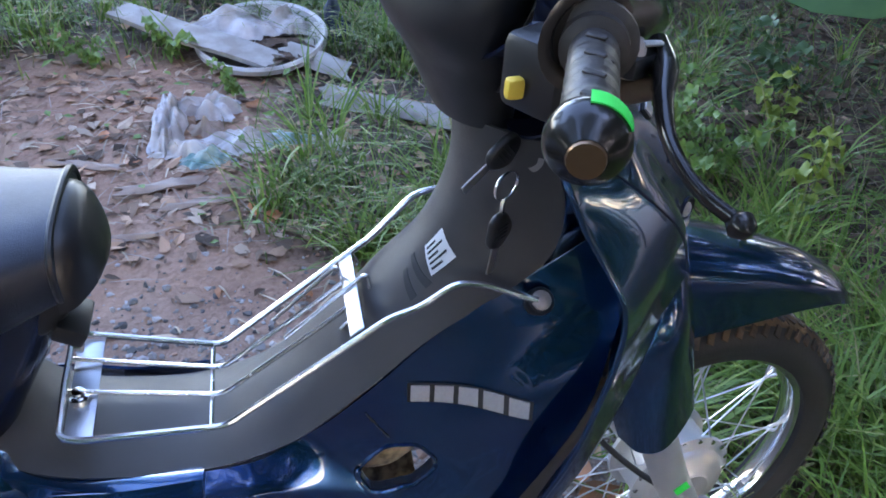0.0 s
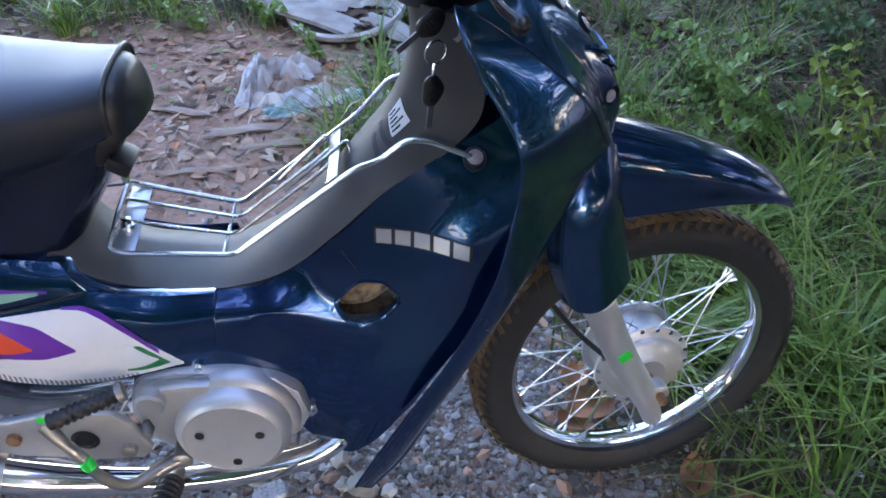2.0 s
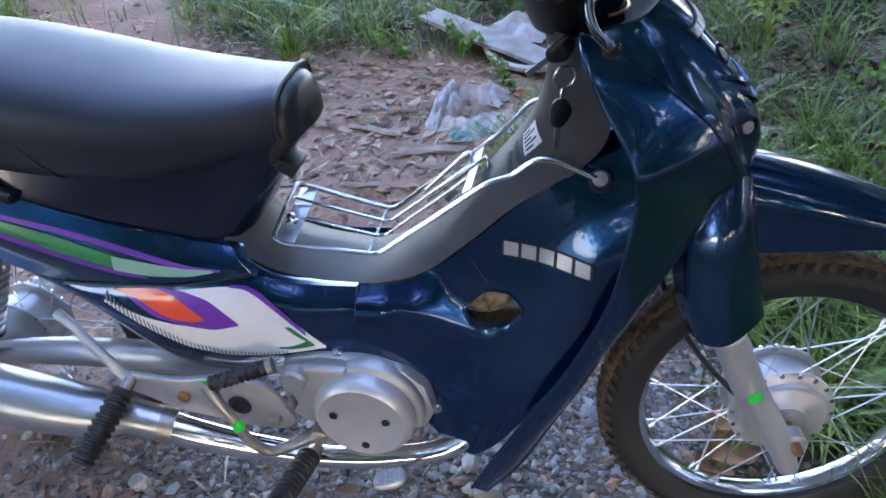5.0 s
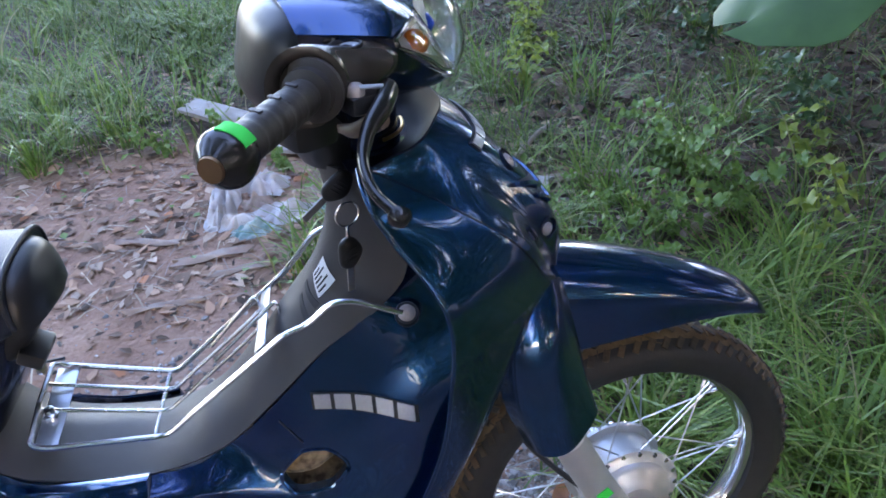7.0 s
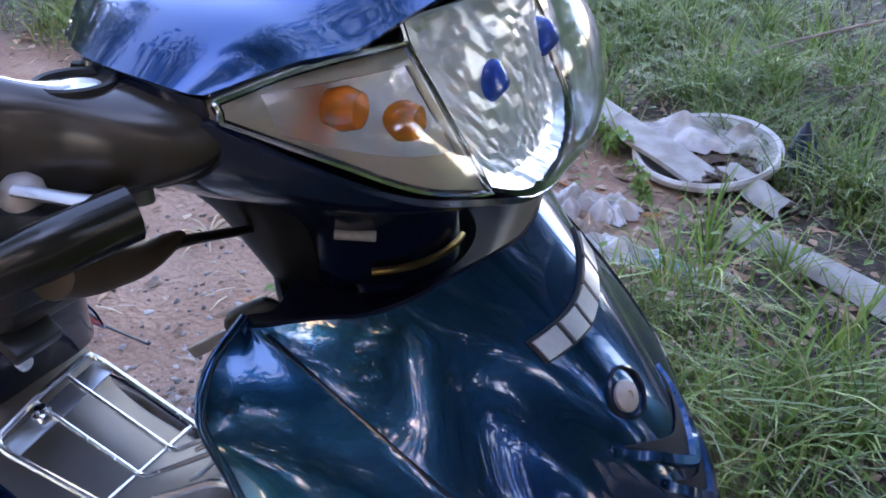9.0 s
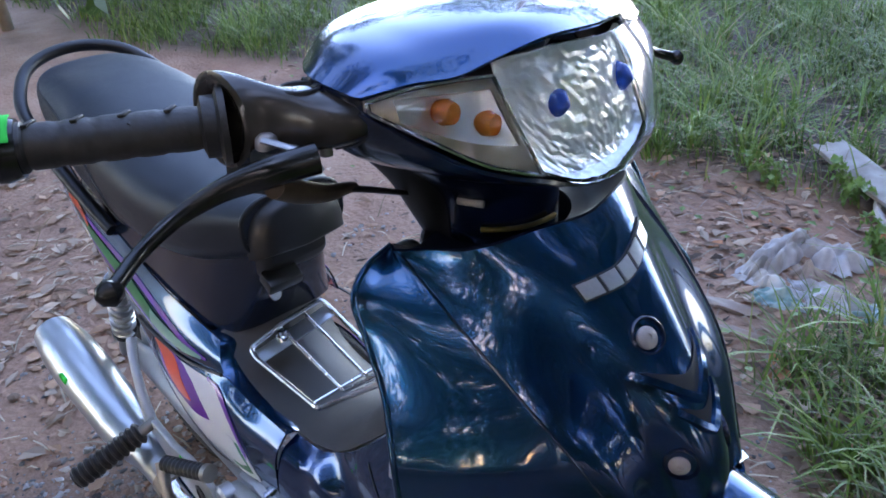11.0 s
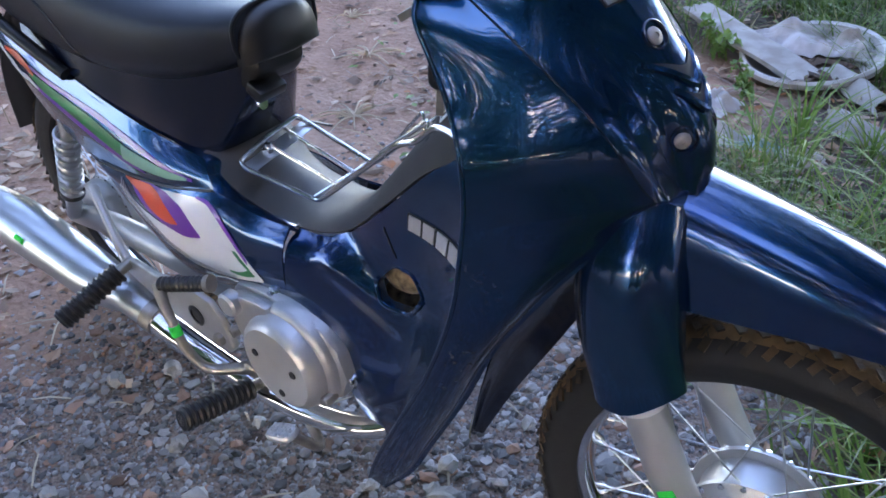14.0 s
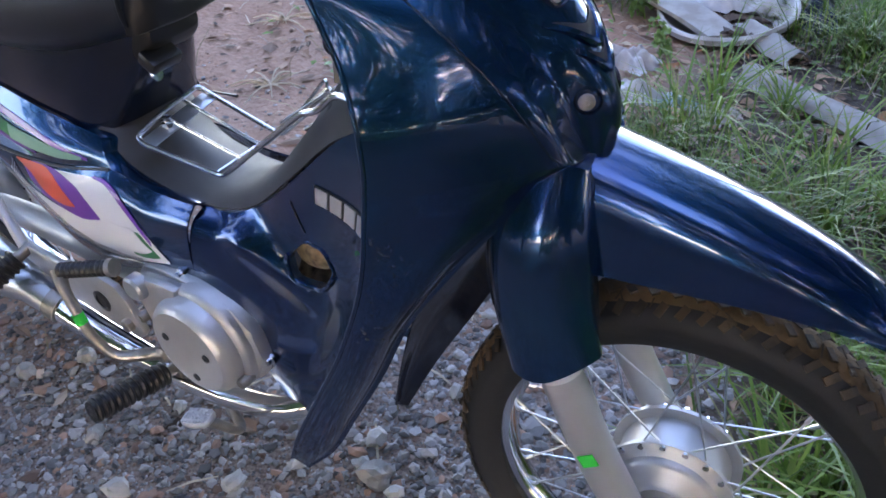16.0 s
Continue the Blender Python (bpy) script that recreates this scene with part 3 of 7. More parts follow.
def socket(at, normal, r, mat=ZINC):
    q = Vector(normal).to_track_quat("Y", "Z").to_matrix().to_4x4()
    m = Matrix.Translation(at) @ q
    ring = part("screw_socket", lathe("screw_socket", [(r, -0.004), (r * 1.08, 0.0012), (r * 0.98, 0.002), (r * 0.88, -0.001), (r * 0.86, -0.006)], 28, closed=False), NAVY, bike, m=m)
    # Black disc paints the shade of a deep well; the panel is not cut.
    part("screw_well", lathe("screw_well", [(r * 0.9, -0.003), (r * 0.6, -0.002), (0.001, -0.0018)], 24), BLACK, ring)
    part("screw", lathe("screw", [(r * 0.66, -0.004), (r * 0.64, 0.0012), (r * 0.50, 0.0028), (r * 0.2, 0.0032), (r * 0.18, 0.0018), (0.0005, 0.0018)], 20), mat, ring, "dull zinc screw head", pose(r * 0.12, 0, -r * 0.10))


on = normals(out)
for u, v, r in ((0.365, 0.42, 0.0135), (0.765, 0.27, 0.0125), (0.765, 0.73, 0.0125)):
    at = sample(out, np.array(u), np.array(v))
    nn = sample(on, np.array(u), np.array(v))
    socket(at, nn, r)
for u0, size, deep in ((0.470, 0.235, 0.085), (0.580, 0.165, 0.065)):
    a_ = np.linspace(-1, 1, 21)
    vv_ = 0.5 + a_ * size
    low_u = u0 + deep * (1 - np.abs(a_) ** 1.1)
    high_u = u0 + 0.30 * deep * (1 - np.abs(a_) ** 1.1) - 0.004
    lip_u = low_u + 0.016 * (1 - a_ ** 2) + 0.003
    lay = lambda u, d: sample(lifted(out, d), u, vv_)
    bed = np.stack([lay(high_u * (1 - f) + low_u * f, 0.0007) for f in np.linspace(0, 1, 6)])
    vent = P("vent", shell("vent", np.stack([lay(low_u, 0.0008), lay(low_u * 0.75 + lip_u * 0.25, 0.0032), lay((low_u + lip_u) / 2, 0.0036), lay(lip_u, 0.0010)]), 0.0025), BLUE, None, "chevron-shaped air vent with a raised glossy lip")
    # Black sheet on the uncut panel paints the dark inside of the vent.
    part("opening", shell("opening", bed, 0.0008), INK, vent)
# recessed top round the steering neck, the cowl's shade painted in as near black
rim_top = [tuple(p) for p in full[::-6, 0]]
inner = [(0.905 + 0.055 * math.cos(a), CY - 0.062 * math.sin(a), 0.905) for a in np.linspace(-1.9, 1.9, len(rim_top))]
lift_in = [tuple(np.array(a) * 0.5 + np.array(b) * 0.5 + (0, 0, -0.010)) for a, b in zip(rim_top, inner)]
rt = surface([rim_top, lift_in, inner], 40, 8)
P("cowl_recess", shell("cowl_recess", rt, 0.002), RECESS_SHADE, None, "recess round the steering neck with shade put into its dark colour")

# grey inner cover and tunnel ------------------------------------------------
SPINE = [  # crown x, z; edge x, z; half width; drop of the far side
    (0.425, 0.600, 0.410, 0.588, 0.085, 0.010), (0.470, 0.556, 0.460, 0.553, 0.088, 0.020), (0.540, 0.538, 0.540, 0.535, 0.090, 0.022), (0.615, 0.537, 0.622, 0.534, 0.090, 0.020),
    (0.680, 0.568, 0.698, 0.557, 0.088, 0.014), (0.745, 0.636, 0.772, 0.618, 0.084, 0.008), (0.800, 0.706, 0.842, 0.684, 0.078, 0.0), (0.842, 0.768, 0.908, 0.730, 0.074, 0.0),
    (0.862, 0.830, 0.940, 0.780, 0.086, 0.0), (0.862, 0.870, 0.938, 0.852, 0.096, 0.0), (0.856, 0.902, 0.914, 0.905, 0.088, 0.0)]
rows_ = []
for xc, zc, xe, ze, w, drop in SPINE:
    ring = []
    for a in np.linspace(-1, 1, 23):
        f = abs(a) ** 2.6
        ring.append((xc + (xe - xc) * f, -0.018 + w * a * (1 if a < 0 else 1 - drop * 6), zc + (ze - zc) * f - (drop * 1.6 * (a > 0) * abs(a) ** 1.5)))
    rows_.append(ring)
tun = np.stack(rows_)
tun = np.stack([spline(tun[:, i], 60) for i in range(23)], 0)
P("tunnel_cover", shell("tunnel_cover", tun, 0.003), PLASTIC, None, "matt grey plastic tunnel and inner leg shield")
for u0, v0, u1, v1 in ((0.748, 0.37, 0.722, 0.17), (0.724, 0.33, 0.694, 0.17)):
    g = sample(lifted(tun, 0.0008), np.array([np.linspace(u0 - 0.004, u1 - 0.006, 8), np.linspace(u0 + 0.004, u1 + 0.006, 8)]), np.array([np.linspace(v0, v1, 8)] * 2))
    # Thin black sheet on the cover stands for the shade inside a slit.
    P("vent_slot", shell("vent_slot", g, 0.001), INK, None, "narrow dark vent slit")


def on_tunnel(p, q, r, s_, lift, n=6):
    """A patch of the tunnel cover between four corners in its own grid."""
    f, t = np.linspace(0, 1, n)[None, :, None], np.linspace(0, 1, n)[:, None, None]
    w = (np.array(p) * (1 - f) + np.array(q) * f) * (1 - t) + (np.array(s_) * (1 - f) + np.array(r) * f) * t
    return sample(lifted(tun, lift), w[..., 0], w[..., 1])


LAB = np.array([(0.772, 0.335), (0.812, 0.315), (0.782, 0.178), (0.738, 0.195)])
lab = P("label", shell("label", on_tunnel(*LAB, 0.0010), 0.0006), PAPER, None, "worn white paper label with black print")
for k in range(5):
    a_, b_ = LAB[0] + (LAB[3] - LAB[0]) * (0.12 + 0.17 * k), LAB[1] + (LAB[2] - LAB[1]) * (0.12 + 0.17 * k)
    c_, d_ = a_ + (LAB[3] - LAB[0]) * 0.075, b_ + (LAB[2] - LAB[1]) * 0.075
    e_ = 0.55 + 0.3 * (k % 2)
    part("print_bar", shell("print_bar", on_tunnel(a_ + (b_ - a_) * 0.1, a_ + (b_ - a_) * e_, c_ + (d_ - c_) * e_, c_ + (d_ - c_) * 0.1, 0.0016, 3), 0.0004), INK, lab)

# blue side panels under the tunnel, with an opening on each side ---------------
top_e = [(0.612, -0.110, 0.532), (0.660, -0.108, 0.536), (0.710, -0.105, 0.560), (0.776, -0.101, 0.616), (0.846, -0.094, 0.684), (0.912, -0.090, 0.732), (1.010, -0.082, 0.798)]
s1 = [(0.611, -0.134, 0.518), (0.665, -0.130, 0.514), (0.722, -0.122, 0.528), (0.796, -0.112, 0.572), (0.868, -0.108, 0.630), (0.936, -0.112, 0.684), (1.022, -0.110, 0.748)]
s2 = [(0.610, -0.146, 0.490), (0.668, -0.140, 0.480), (0.735, -0.129, 0.490), (0.800, -0.122, 0.520), (0.872, -0.126, 0.568), (0.940, -0.140, 0.622), (1.005, -0.142, 0.676)]
s3 = [(0.608, -0.150, 0.452), (0.670, -0.148, 0.436), (0.742, -0.136, 0.430), (0.812, -0.132, 0.452), (0.876, -0.142, 0.490), (0.930, -0.152, 0.535), (0.992, -0.150, 0.600)]
s4 = [(0.606, -0.148, 0.424), (0.684, -0.148, 0.395), (0.716, -0.146, 0.350), (0.778, -0.146, 0.340), (0.830, -0.150, 0.380), (0.880, -0.158, 0.430), (0.948, -0.158, 0.505)]
s5 = [(0.618, -0.146, 0.416), (0.686, -0.146, 0.385), (0.694, -0.144, 0.320), (0.735, -0.146, 0.258), (0.775, -0.150, 0.235), (0.800, -0.160, 0.262), (0.866, -0.168, 0.362)]
side = surface([top_e, s1, s2, s3, s4, s5], 96, 80)
# pressed scoop that runs forward to the opening: a rounded ridge under a shallow hollow
along = (side[..., 0] - 0.655) * 0.922 - (side[..., 2] - 0.540) * 0.387
over = (side[..., 0] - 0.655) * 0.387 + (side[..., 2] - 0.540) * 0.922
run = np.clip(along / 0.05, 0, 1) * np.clip((0.20 - along) / 0.05, 0, 1)
run = run * run * (3 - 2 * run)
side[..., 1] += run * (0.0045 * np.exp(-(((over - 0.034) / 0.024) ** 2)) - 0.0060 * np.exp(-(((over + 0.012) / 0.020) ** 2)))
OPEN = [(0.763, 0.514), (0.796, 0.549), (0.830, 0.550), (0.853, 0.527), (0.826, 0.489), (0.780, 0.488)]


def inside(x, z, poly):
    c = np.zeros(x.shape, bool)
    for (x0, z0), (x1, z1) in zip(poly, poly[1:] + poly[:1]):
        c ^= ((z0 > z) != (z1 > z)) & (x < (x1 - x0) * (z - z0) / (z1 - z0 + 1e-12) + x0)
    return c


rounded = np.array(OPEN)
for cut in (0.14, 0.2, 0.25):
    nxt = np.roll(rounded, -1, 0)
    rounded = np.stack([rounded * (1 - cut) + nxt * cut, rounded * cut + nxt * (1 - cut)], 1).reshape(-1, 2)
rounded = [(float(x), float(z)) for x, z in rounded]
cells = (side[:-1, :-1] + side[1:, 1:]) / 2
keep = ~inside(cells[..., 0], cells[..., 2], rounded)


def snapped(g, keep, poly):
    """Moves the grid's points at an opening's edge onto its outline."""
    g, full = g.copy(), np.ones((g.shape[0], g.shape[1]), int) * 0
    full[:-1, :-1] += keep; full[1:, :-1] += keep; full[:-1, 1:] += keep; full[1:, 1:] += keep
    poly = np.array(poly)
    for j in range(1, g.shape[0] - 1):
        for i in range(1, g.shape[1] - 1):
            if 0 < full[j, i] < 4:
                d = np.linalg.norm(poly - g[j, i][[0, 2]], axis=1).argmin()
                g[j, i][[0, 2]] = poly[d]
    return g


side_cut = snapped(side, keep, rounded)
P("side_panel", shell("side_panel", side_cut[::-1], 0.003, keep[::-1]), BLUE, None, "dark blue side panel with an oval opening and silver emblem")
P("side_panel", shell("side_panel", far_side(side_cut), 0.003, keep), BLUE, None, "dark blue side panel with an oval opening")
ring = [(x, -0.137, z) for x, z in rounded]
ys = [float(side.reshape(-1, 3)[np.linalg.norm(side.reshape(-1, 3)[:, [0, 2]] - (x, z), axis=1).argmin()][1]) for x, z in rounded]
rim_ring = np.array([[(x, y - 0.002, z) for (x, z), y in zip(rounded + rounded[:1], ys + ys[:1])],
                     [(0.808 + (x - 0.808) * 0.97, y + 0.010, 0.519 + (z - 0.519) * 0.97) for (x, z), y in zip(rounded + rounded[:1], ys + ys[:1])]])
P("opening_rim", shell("opening_rim", rim_ring, 0.002), BLUE)
lip_ = [(x, y - 0.0015, z) for (x, z), y in zip(rounded, ys) if z < 0.522]
lip_ = sorted(lip_, key=lambda p: math.atan2(p[2] - 0.530, p[0] - 0.808))
P("opening_lip", tube("opening_lip", lip_, 0.0034, 40, 8), BLUE, None, "raised lip under the opening")
# emblem on the side panel: plain silver blocks
sem = P("emblem", shell("emblem", drape(side, [(0.817, 0.605), (0.939, 0.601), (0.939, 0.623), (0.817, 0.628)], 24, 5, 0.002), 0.002), INK, None, "silver side emblem on a dark backing")
for k in range(5):
    x, z = 0.820 + 0.0240 * k, 0.6050 - 0.0008 * k
    part("emblem_block", shell("emblem_block", drape(side, [(x, z + 0.002), (x + 0.0190, z + 0.0014), (x + 0.0190, z + 0.0205), (x, z + 0.0210)], 5, 4, 0.0036), 0.002), SILVER, sem)

P("panel_joint", shell("panel_joint", drape(side, [(0.7742, 0.5920), (0.7985, 0.5590), (0.7998, 0.5600), (0.7755, 0.5930)], 14, 3, 0.0012), 0.0006), INK, None, "thin dark joint in the side panel")

# engine ---------------------------------------------------------------------
ENG = Matrix.Translation((-0.010, 0, 0.010))
case = [(0.500, 0.398), (0.515, 0.414), (0.560, 0.424), (0.640, 0.424), (0.692, 0.408), (0.722, 0.380), (0.735, 0.330), (0.715, 0.285), (0.660, 0.250), (0.560, 0.245), (0.500, 0.290), (0.488, 0.350)]
engine = P("engine", slab("engine", case, -0.166, 0.115, 0.012), ALU, None, "grey cast aluminium engine with round cover")
engine.matrix_basis = ENG
part("clutch_barrel", lathe("clutch_barrel", [(0.090, -0.150), (0.089, -0.170), (0.085, -0.177), (0.080, -0.179), (0.078, -0.1795)], 64, at=(0.632, 0, 0.334)), ALU, engine)
part("clutch_cover", lathe("clutch_cover", [(0.079, -0.172), (0.078, -0.192), (0.075, -0.199), (0.070, -0.2040), (0.066, -0.2065), (0.062, -0.2050), (0.001, -0.2050)], 64, at=(0.630, 0, 0.334)), ALUPAINT, engine, "round silver clutch cover")
part("case_boss", slab("case_boss", [(0.506, 0.398), (0.530, 0.412), (0.575, 0.420), (0.610, 0.420), (0.600, 0.380), (0.560, 0.330), (0.545, 0.300), (0.525, 0.330)], -0.164, -0.186, 0.006), ALU, engine)
part("filler_cap", lathe("filler_cap", [(0.020, -0.18), (0.020, -0.196), (0.016, -0.200), (0.0005, -0.200)], 24, at=(0.530, 0, 0.398)), ALU, engine)
for x, z in ((0.588, 0.344), (0.668, 0.342), (0.632, 0.286)):
    part("cover_screw", lathe("cover_screw", [(0.0065, -0.2060), (0.0062, -0.2075), (0.003, -0.2075), (0.0028, -0.2065), (0.0005, -0.2065)], 16, at=(x, 0, z)), BLACK, engine)
for x, z in ((0.708, 0.300), (0.512, 0.330)):
    part("case_bolt", lathe("case_bolt", [(0.009, -0.170), (0.009, -0.190), (0.007, -0.193), (0.0005, -0.193)], 8, at=(x, 0, z)), STEEL, engine)
part("cylinder", tube("cylinder", [(0.70, CY, 0.345), (0.76, CY, 0.36), (0.83, CY, 0.375), (0.86, CY, 0.38)], [0.06, 0.062, 0.06, 0.045], 12, 20), GOLD, engine, "brown oily engine cylinder")
part("carburettor", loft("carburettor", [oval(0.765, CY - 0.050, 0.500, 0.035, 0.030), oval(0.785, CY - 0.056, 0.512, 0.042, 0.040), oval(0.815, CY - 0.058, 0.520, 0.044, 0.043), oval(0.84, CY - 0.055, 0.530, 0.040, 0.038), oval(0.87, CY - 0.05, 0.545, 0.03, 0.03)]), GOLD, engine, "brown stained carburettor")
part("hose", tube("hose", [(0.775, -0.085, 0.545), (0.80, -0.09, 0.535), (0.815, -0.088, 0.515), (0.812, -0.08, 0.49)], 0.006, 14, 8), BLACK, engine)
for at in ((0.580, -0.152, 0.431), (0.722, -0.150, 0.337)):
    P("panel_bolt", lathe("panel_bolt", [(0.010, 0.002), (0.010, -0.003), (0.006, -0.0035), (0.006, -0.009), (0.0005, -0.010)], 14, at=at), CHROME)

# exhaust ---------------------------------------------------------------------
pipe = P("exhaust_pipe", tube("exhaust_pipe", [(0.800, -0.055, 0.330), (0.795, -0.105, 0.275), (0.745, -0.143, 0.245), (0.640, -0.165, 0.222), (0.540, -0.170, 0.210), (0.430, -0.178, 0.222), (0.330, -0.198, 0.262), (0.262, -0.205, 0.292)],
         [0.015, 0.017, 0.0185, 0.019, 0.019, 0.021, 0.025, 0.026], 60, 18), CHROME, None, "chrome exhaust pipe")
muf = P("muffler", tube("muffler", [(0.285, -0.203, 0.283), (0.262, -0.205, 0.290), (0.248, -0.206, 0.294), (0.232, -0.207, 0.299), (0.20, -0.208, 0.298), (0.0, -0.216, 0.324), (-0.155, -0.2220, 0.3455), (-0.183, -0.223, 0.3500), (-0.191, -0.2232, 0.3515)],
        [0.027, 0.030, 0.041, 0.046, 0.047, 0.049, 0.050, 0.048, 0.040], 60, 32), BRUSHED, None, "brushed chrome muffler with a scraped underside")
part("end_cap", tube("end_cap", [(-0.185, -0.223, 0.3505), (-0.194, -0.2233, 0.3520)], [0.033, 0.027], 4, 24), BLACK, muf)
part("clamp", tube("clamp", [(0.300, -0.201, 0.277), (0.278, -0.204, 0.285)], 0.0295, 4, 24), STEEL, muf)
part("marking_tape", tube("marking_tape", [(-0.033, -0.2580, 0.3535), (-0.010, -0.2575, 0.3500)], [0.006, 0.006], 3, 8), MARK, muf, "dab of green tape")

# swing arm, bracket, pegs, pedals -----------------------------------------------
P("swing_arm", tube("swing_arm", [(0.43, -0.115, 0.340), (0.25, -0.118, 0.345), (0.04, -0.112, 0.325), (-0.130, -0.105, 0.289)], [0.024, 0.024, 0.022, 0.018], 20, 14, squash=1.2), ALUPAINT, None, "silver swing arm")
P("swing_arm", tube("swing_arm", [(0.43, 0.095, 0.340), (0.25, 0.098, 0.345), (0.04, 0.092, 0.325), (-0.130, 0.085, 0.289)], [0.024, 0.024, 0.022, 0.018], 20, 14, squash=1.2), ALUPAINT, None, "silver swing arm")
bracket = P("peg_bracket", slab("peg_bracket", [(0.470, 0.392), (0.490, 0.370), (0.510, 0.318), (0.495, 0.300), (0.440, 0.298), (0.330, 0.312), (0.232, 0.350), (0.222, 0.372), (0.240, 0.384), (0.330, 0.382), (0.400, 0.400)], -0.186, -0.198, 0.004), ALU, None, "cast aluminium footrest bracket")
part("bracket_hole", lathe("bracket_hole", [(0.017, -0.1975), (0.019, -0.1995), (0.013, -0.2005), (0.012, -0.1985), (0.0005, -0.1983)], 24, at=(0.425, 0, 0.345)), BLACK, bracket)
part("bracket_bolt", lathe("bracket_bolt", [(0.011, -0.195), (0.011, -0.207), (0.008, -0.209), (0.0005, -0.209)], 8, at=(0.480, 0, 0.325)), STEEL, bracket)
part("bracket_bolt", lathe("bracket_bolt", [(0.010, -0.195), (0.010, -0.205), (0.007, -0.207), (0.0005, -0.207)], 8, at=(0.335, 0, 0.352)), RUST, bracket)
part("strut", tube("strut", [(0.240, -0.194, 0.372), (0.200, -0.185, 0.415), (0.150, -0.168, 0.455), (0.130, -0.160, 0.462)], [0.010, 0.008, 0.0075, 0.009], 16, 10), ALUPAINT, bracket)
part("marking_tape", block("marking_tape", (0.024, 0.0012, 0.010), (0.385, -0.1992, 0.386), 0, (0, 12, 0)), MARK, bracket, "strip of green tape")


def peg(a, b, r, ribs):
    """A ribbed rubber footrest on a steel stem."""
    a, b = np.array(a), np.array(b)
    stem = P("footrest", tube("footrest", [a - (b - a) * 0.25, b], r * 0.5, 6, 10), STEEL, None, "folding footrest with ribbed black rubber")
    c, rad = [], []
    for k in range(ribs * 4 + 1):
        c.append(a + (b - a) * k / (ribs * 4))
        rad.append(r * (1.0 if k % 4 in (1, 2) else 0.84))
    part("rubber", tube("rubber", c, rad, n=len(c), seg=14, straight=True), BLACK, stem, "ribbed black rubber")


peg((0.245, -0.215, 0.366), (0.222, -0.325, 0.322), 0.0195, 11)
peg((0.520, -0.195, 0.238), (0.510, -0.315, 0.262), 0.0195, 12)
kick = P("kick_starter", tube("kick_starter", [(0.545, -0.195, 0.295), (0.520, -0.205, 0.288), (0.480, -0.236, 0.292), (0.455, -0.246, 0.325), (0.440, -0.246, 0.365), (0.410, -0.236, 0.406), (0.400, -0.230, 0.418)],
         [0.011, 0.010, 0.0085, 0.008, 0.008, 0.008, 0.011], 36, 12), STEEL, None, "kick starter lever with rubber pedal")
c = [np.array((0.405 + 0.081 * k / 40, -0.229 + 0.030 * k / 40, 0.418 + 0.018 * k / 40)) for k in range(41)]
part("pedal_rubber", tube("pedal_rubber", c, [0.0125 if k % 4 in (1, 2) else 0.0105 for k in range(41)], n=41, seg=12, straight=True), BLACK, kick)
part("pedal_end", tube("pedal_end", [(0.486, -0.199, 0.436), (0.494, -0.196, 0.4378)], 0.0135, 3, 12), STEEL, kick)
part("shaft", lathe("shaft", [(0.014, -0.165), (0.014, -0.203), (0.010, -0.206), (0.0005, -0.206)], 16, at=(0.545, 0, 0.295)), STEEL, kick)
part("marking_tape", tube("marking_tape", [(0.446, -0.2475, 0.350), (0.441, -0.2475, 0.366)], 0.0090, 3, 10), MARK, kick, "wrap of green tape")
brake = P("brake_pedal", tube("brake_pedal", [(0.560, -0.120, 0.215), (0.610, -0.165, 0.200), (0.665, -0.190, 0.205), (0.692, -0.215, 0.235), (0.680, -0.244, 0.276)], 0.0075, 24, 10), STEEL, None, "rear brake pedal with chequered chrome pad")
PAD = pose(0.670, -0.252, 0.284, 0, -14, 14)
ring_ = np.array([(0.5 * np.sign(math.cos(a)) * abs(math.cos(a)) ** 0.7, 0.5 * np.sign(math.sin(a)) * abs(math.sin(a)) ** 0.7) for a in np.linspace(0, 2 * np.pi, 28, endpoint=False)])
pad_me = loft("pad", [np.c_[ring_ * (0.050 * f, 0.032 * f), np.full(28, z)] for f, z in ((0.86, -0.006), (1.0, -0.003), (1.0, 0.002), (0.90, 0.005))], nv=8)
part("pad", pad_me, ALUPAINT, brake, "chequered pale metal pad", PAD)
stud = block("stud", (0.0046, 0.0046, 0.003), (0, 0, 0), 0.001, seg=1)
for i in range(6):
    for j in range(4):
        part("stud", stud, ALUPAINT, brake, m=PAD @ pose(-0.0175 + 0.007 * i, -0.0105 + 0.007 * j, 0.0056))

# shocks ---------------------------------------------------------------------------
for y in (-0.128, 0.108):
    a, b = np.array((0.038, y, 0.556)), np.array((-0.075, y, 0.318))
    shock = P("shock_absorber", tube("shock_absorber", [a, a * 0.75 + b * 0.25, a * 0.35 + b * 0.65, b * 0.95 + a * 0.05, b], [0.012, 0.010, 0.0145, 0.0155, 0.014], 20, 14), ALUPAINT, None, "rear shock absorber with a chromed spring")
    way = (b - a) / np.linalg.norm(b - a)
    sx = np.cross(way, (0, 1, 0))
    coil = [a + (b - a) * (0.10 + 0.62 * k / 200) + 0.0195 * (math.cos(k * 2 * math.pi / 22) * sx + math.sin(k * 2 * math.pi / 22) * np.array((0, 1, 0))) for k in range(201)]
    part("spring", tube("spring", coil, 0.0038, n=201, seg=7, straight=True), BRUSHED, shock, "chromed coil spring")
    part("spring_seat", tube("spring_seat", [a * 0.27 + b * 0.73, a * 0.24 + b * 0.76], 0.023, 3, 20), BLACK, shock)

# rear covers with their stripes ------------------------------------------------------
u_top = [(-0.290, -0.040, 0.800), (-0.240, -0.085, 0.790), (-0.120, -0.118, 0.742), (-0.024, -0.124, 0.692), (0.126, -0.124, 0.644), (0.314, -0.122, 0.604), (0.425, -0.112, 0.584)]
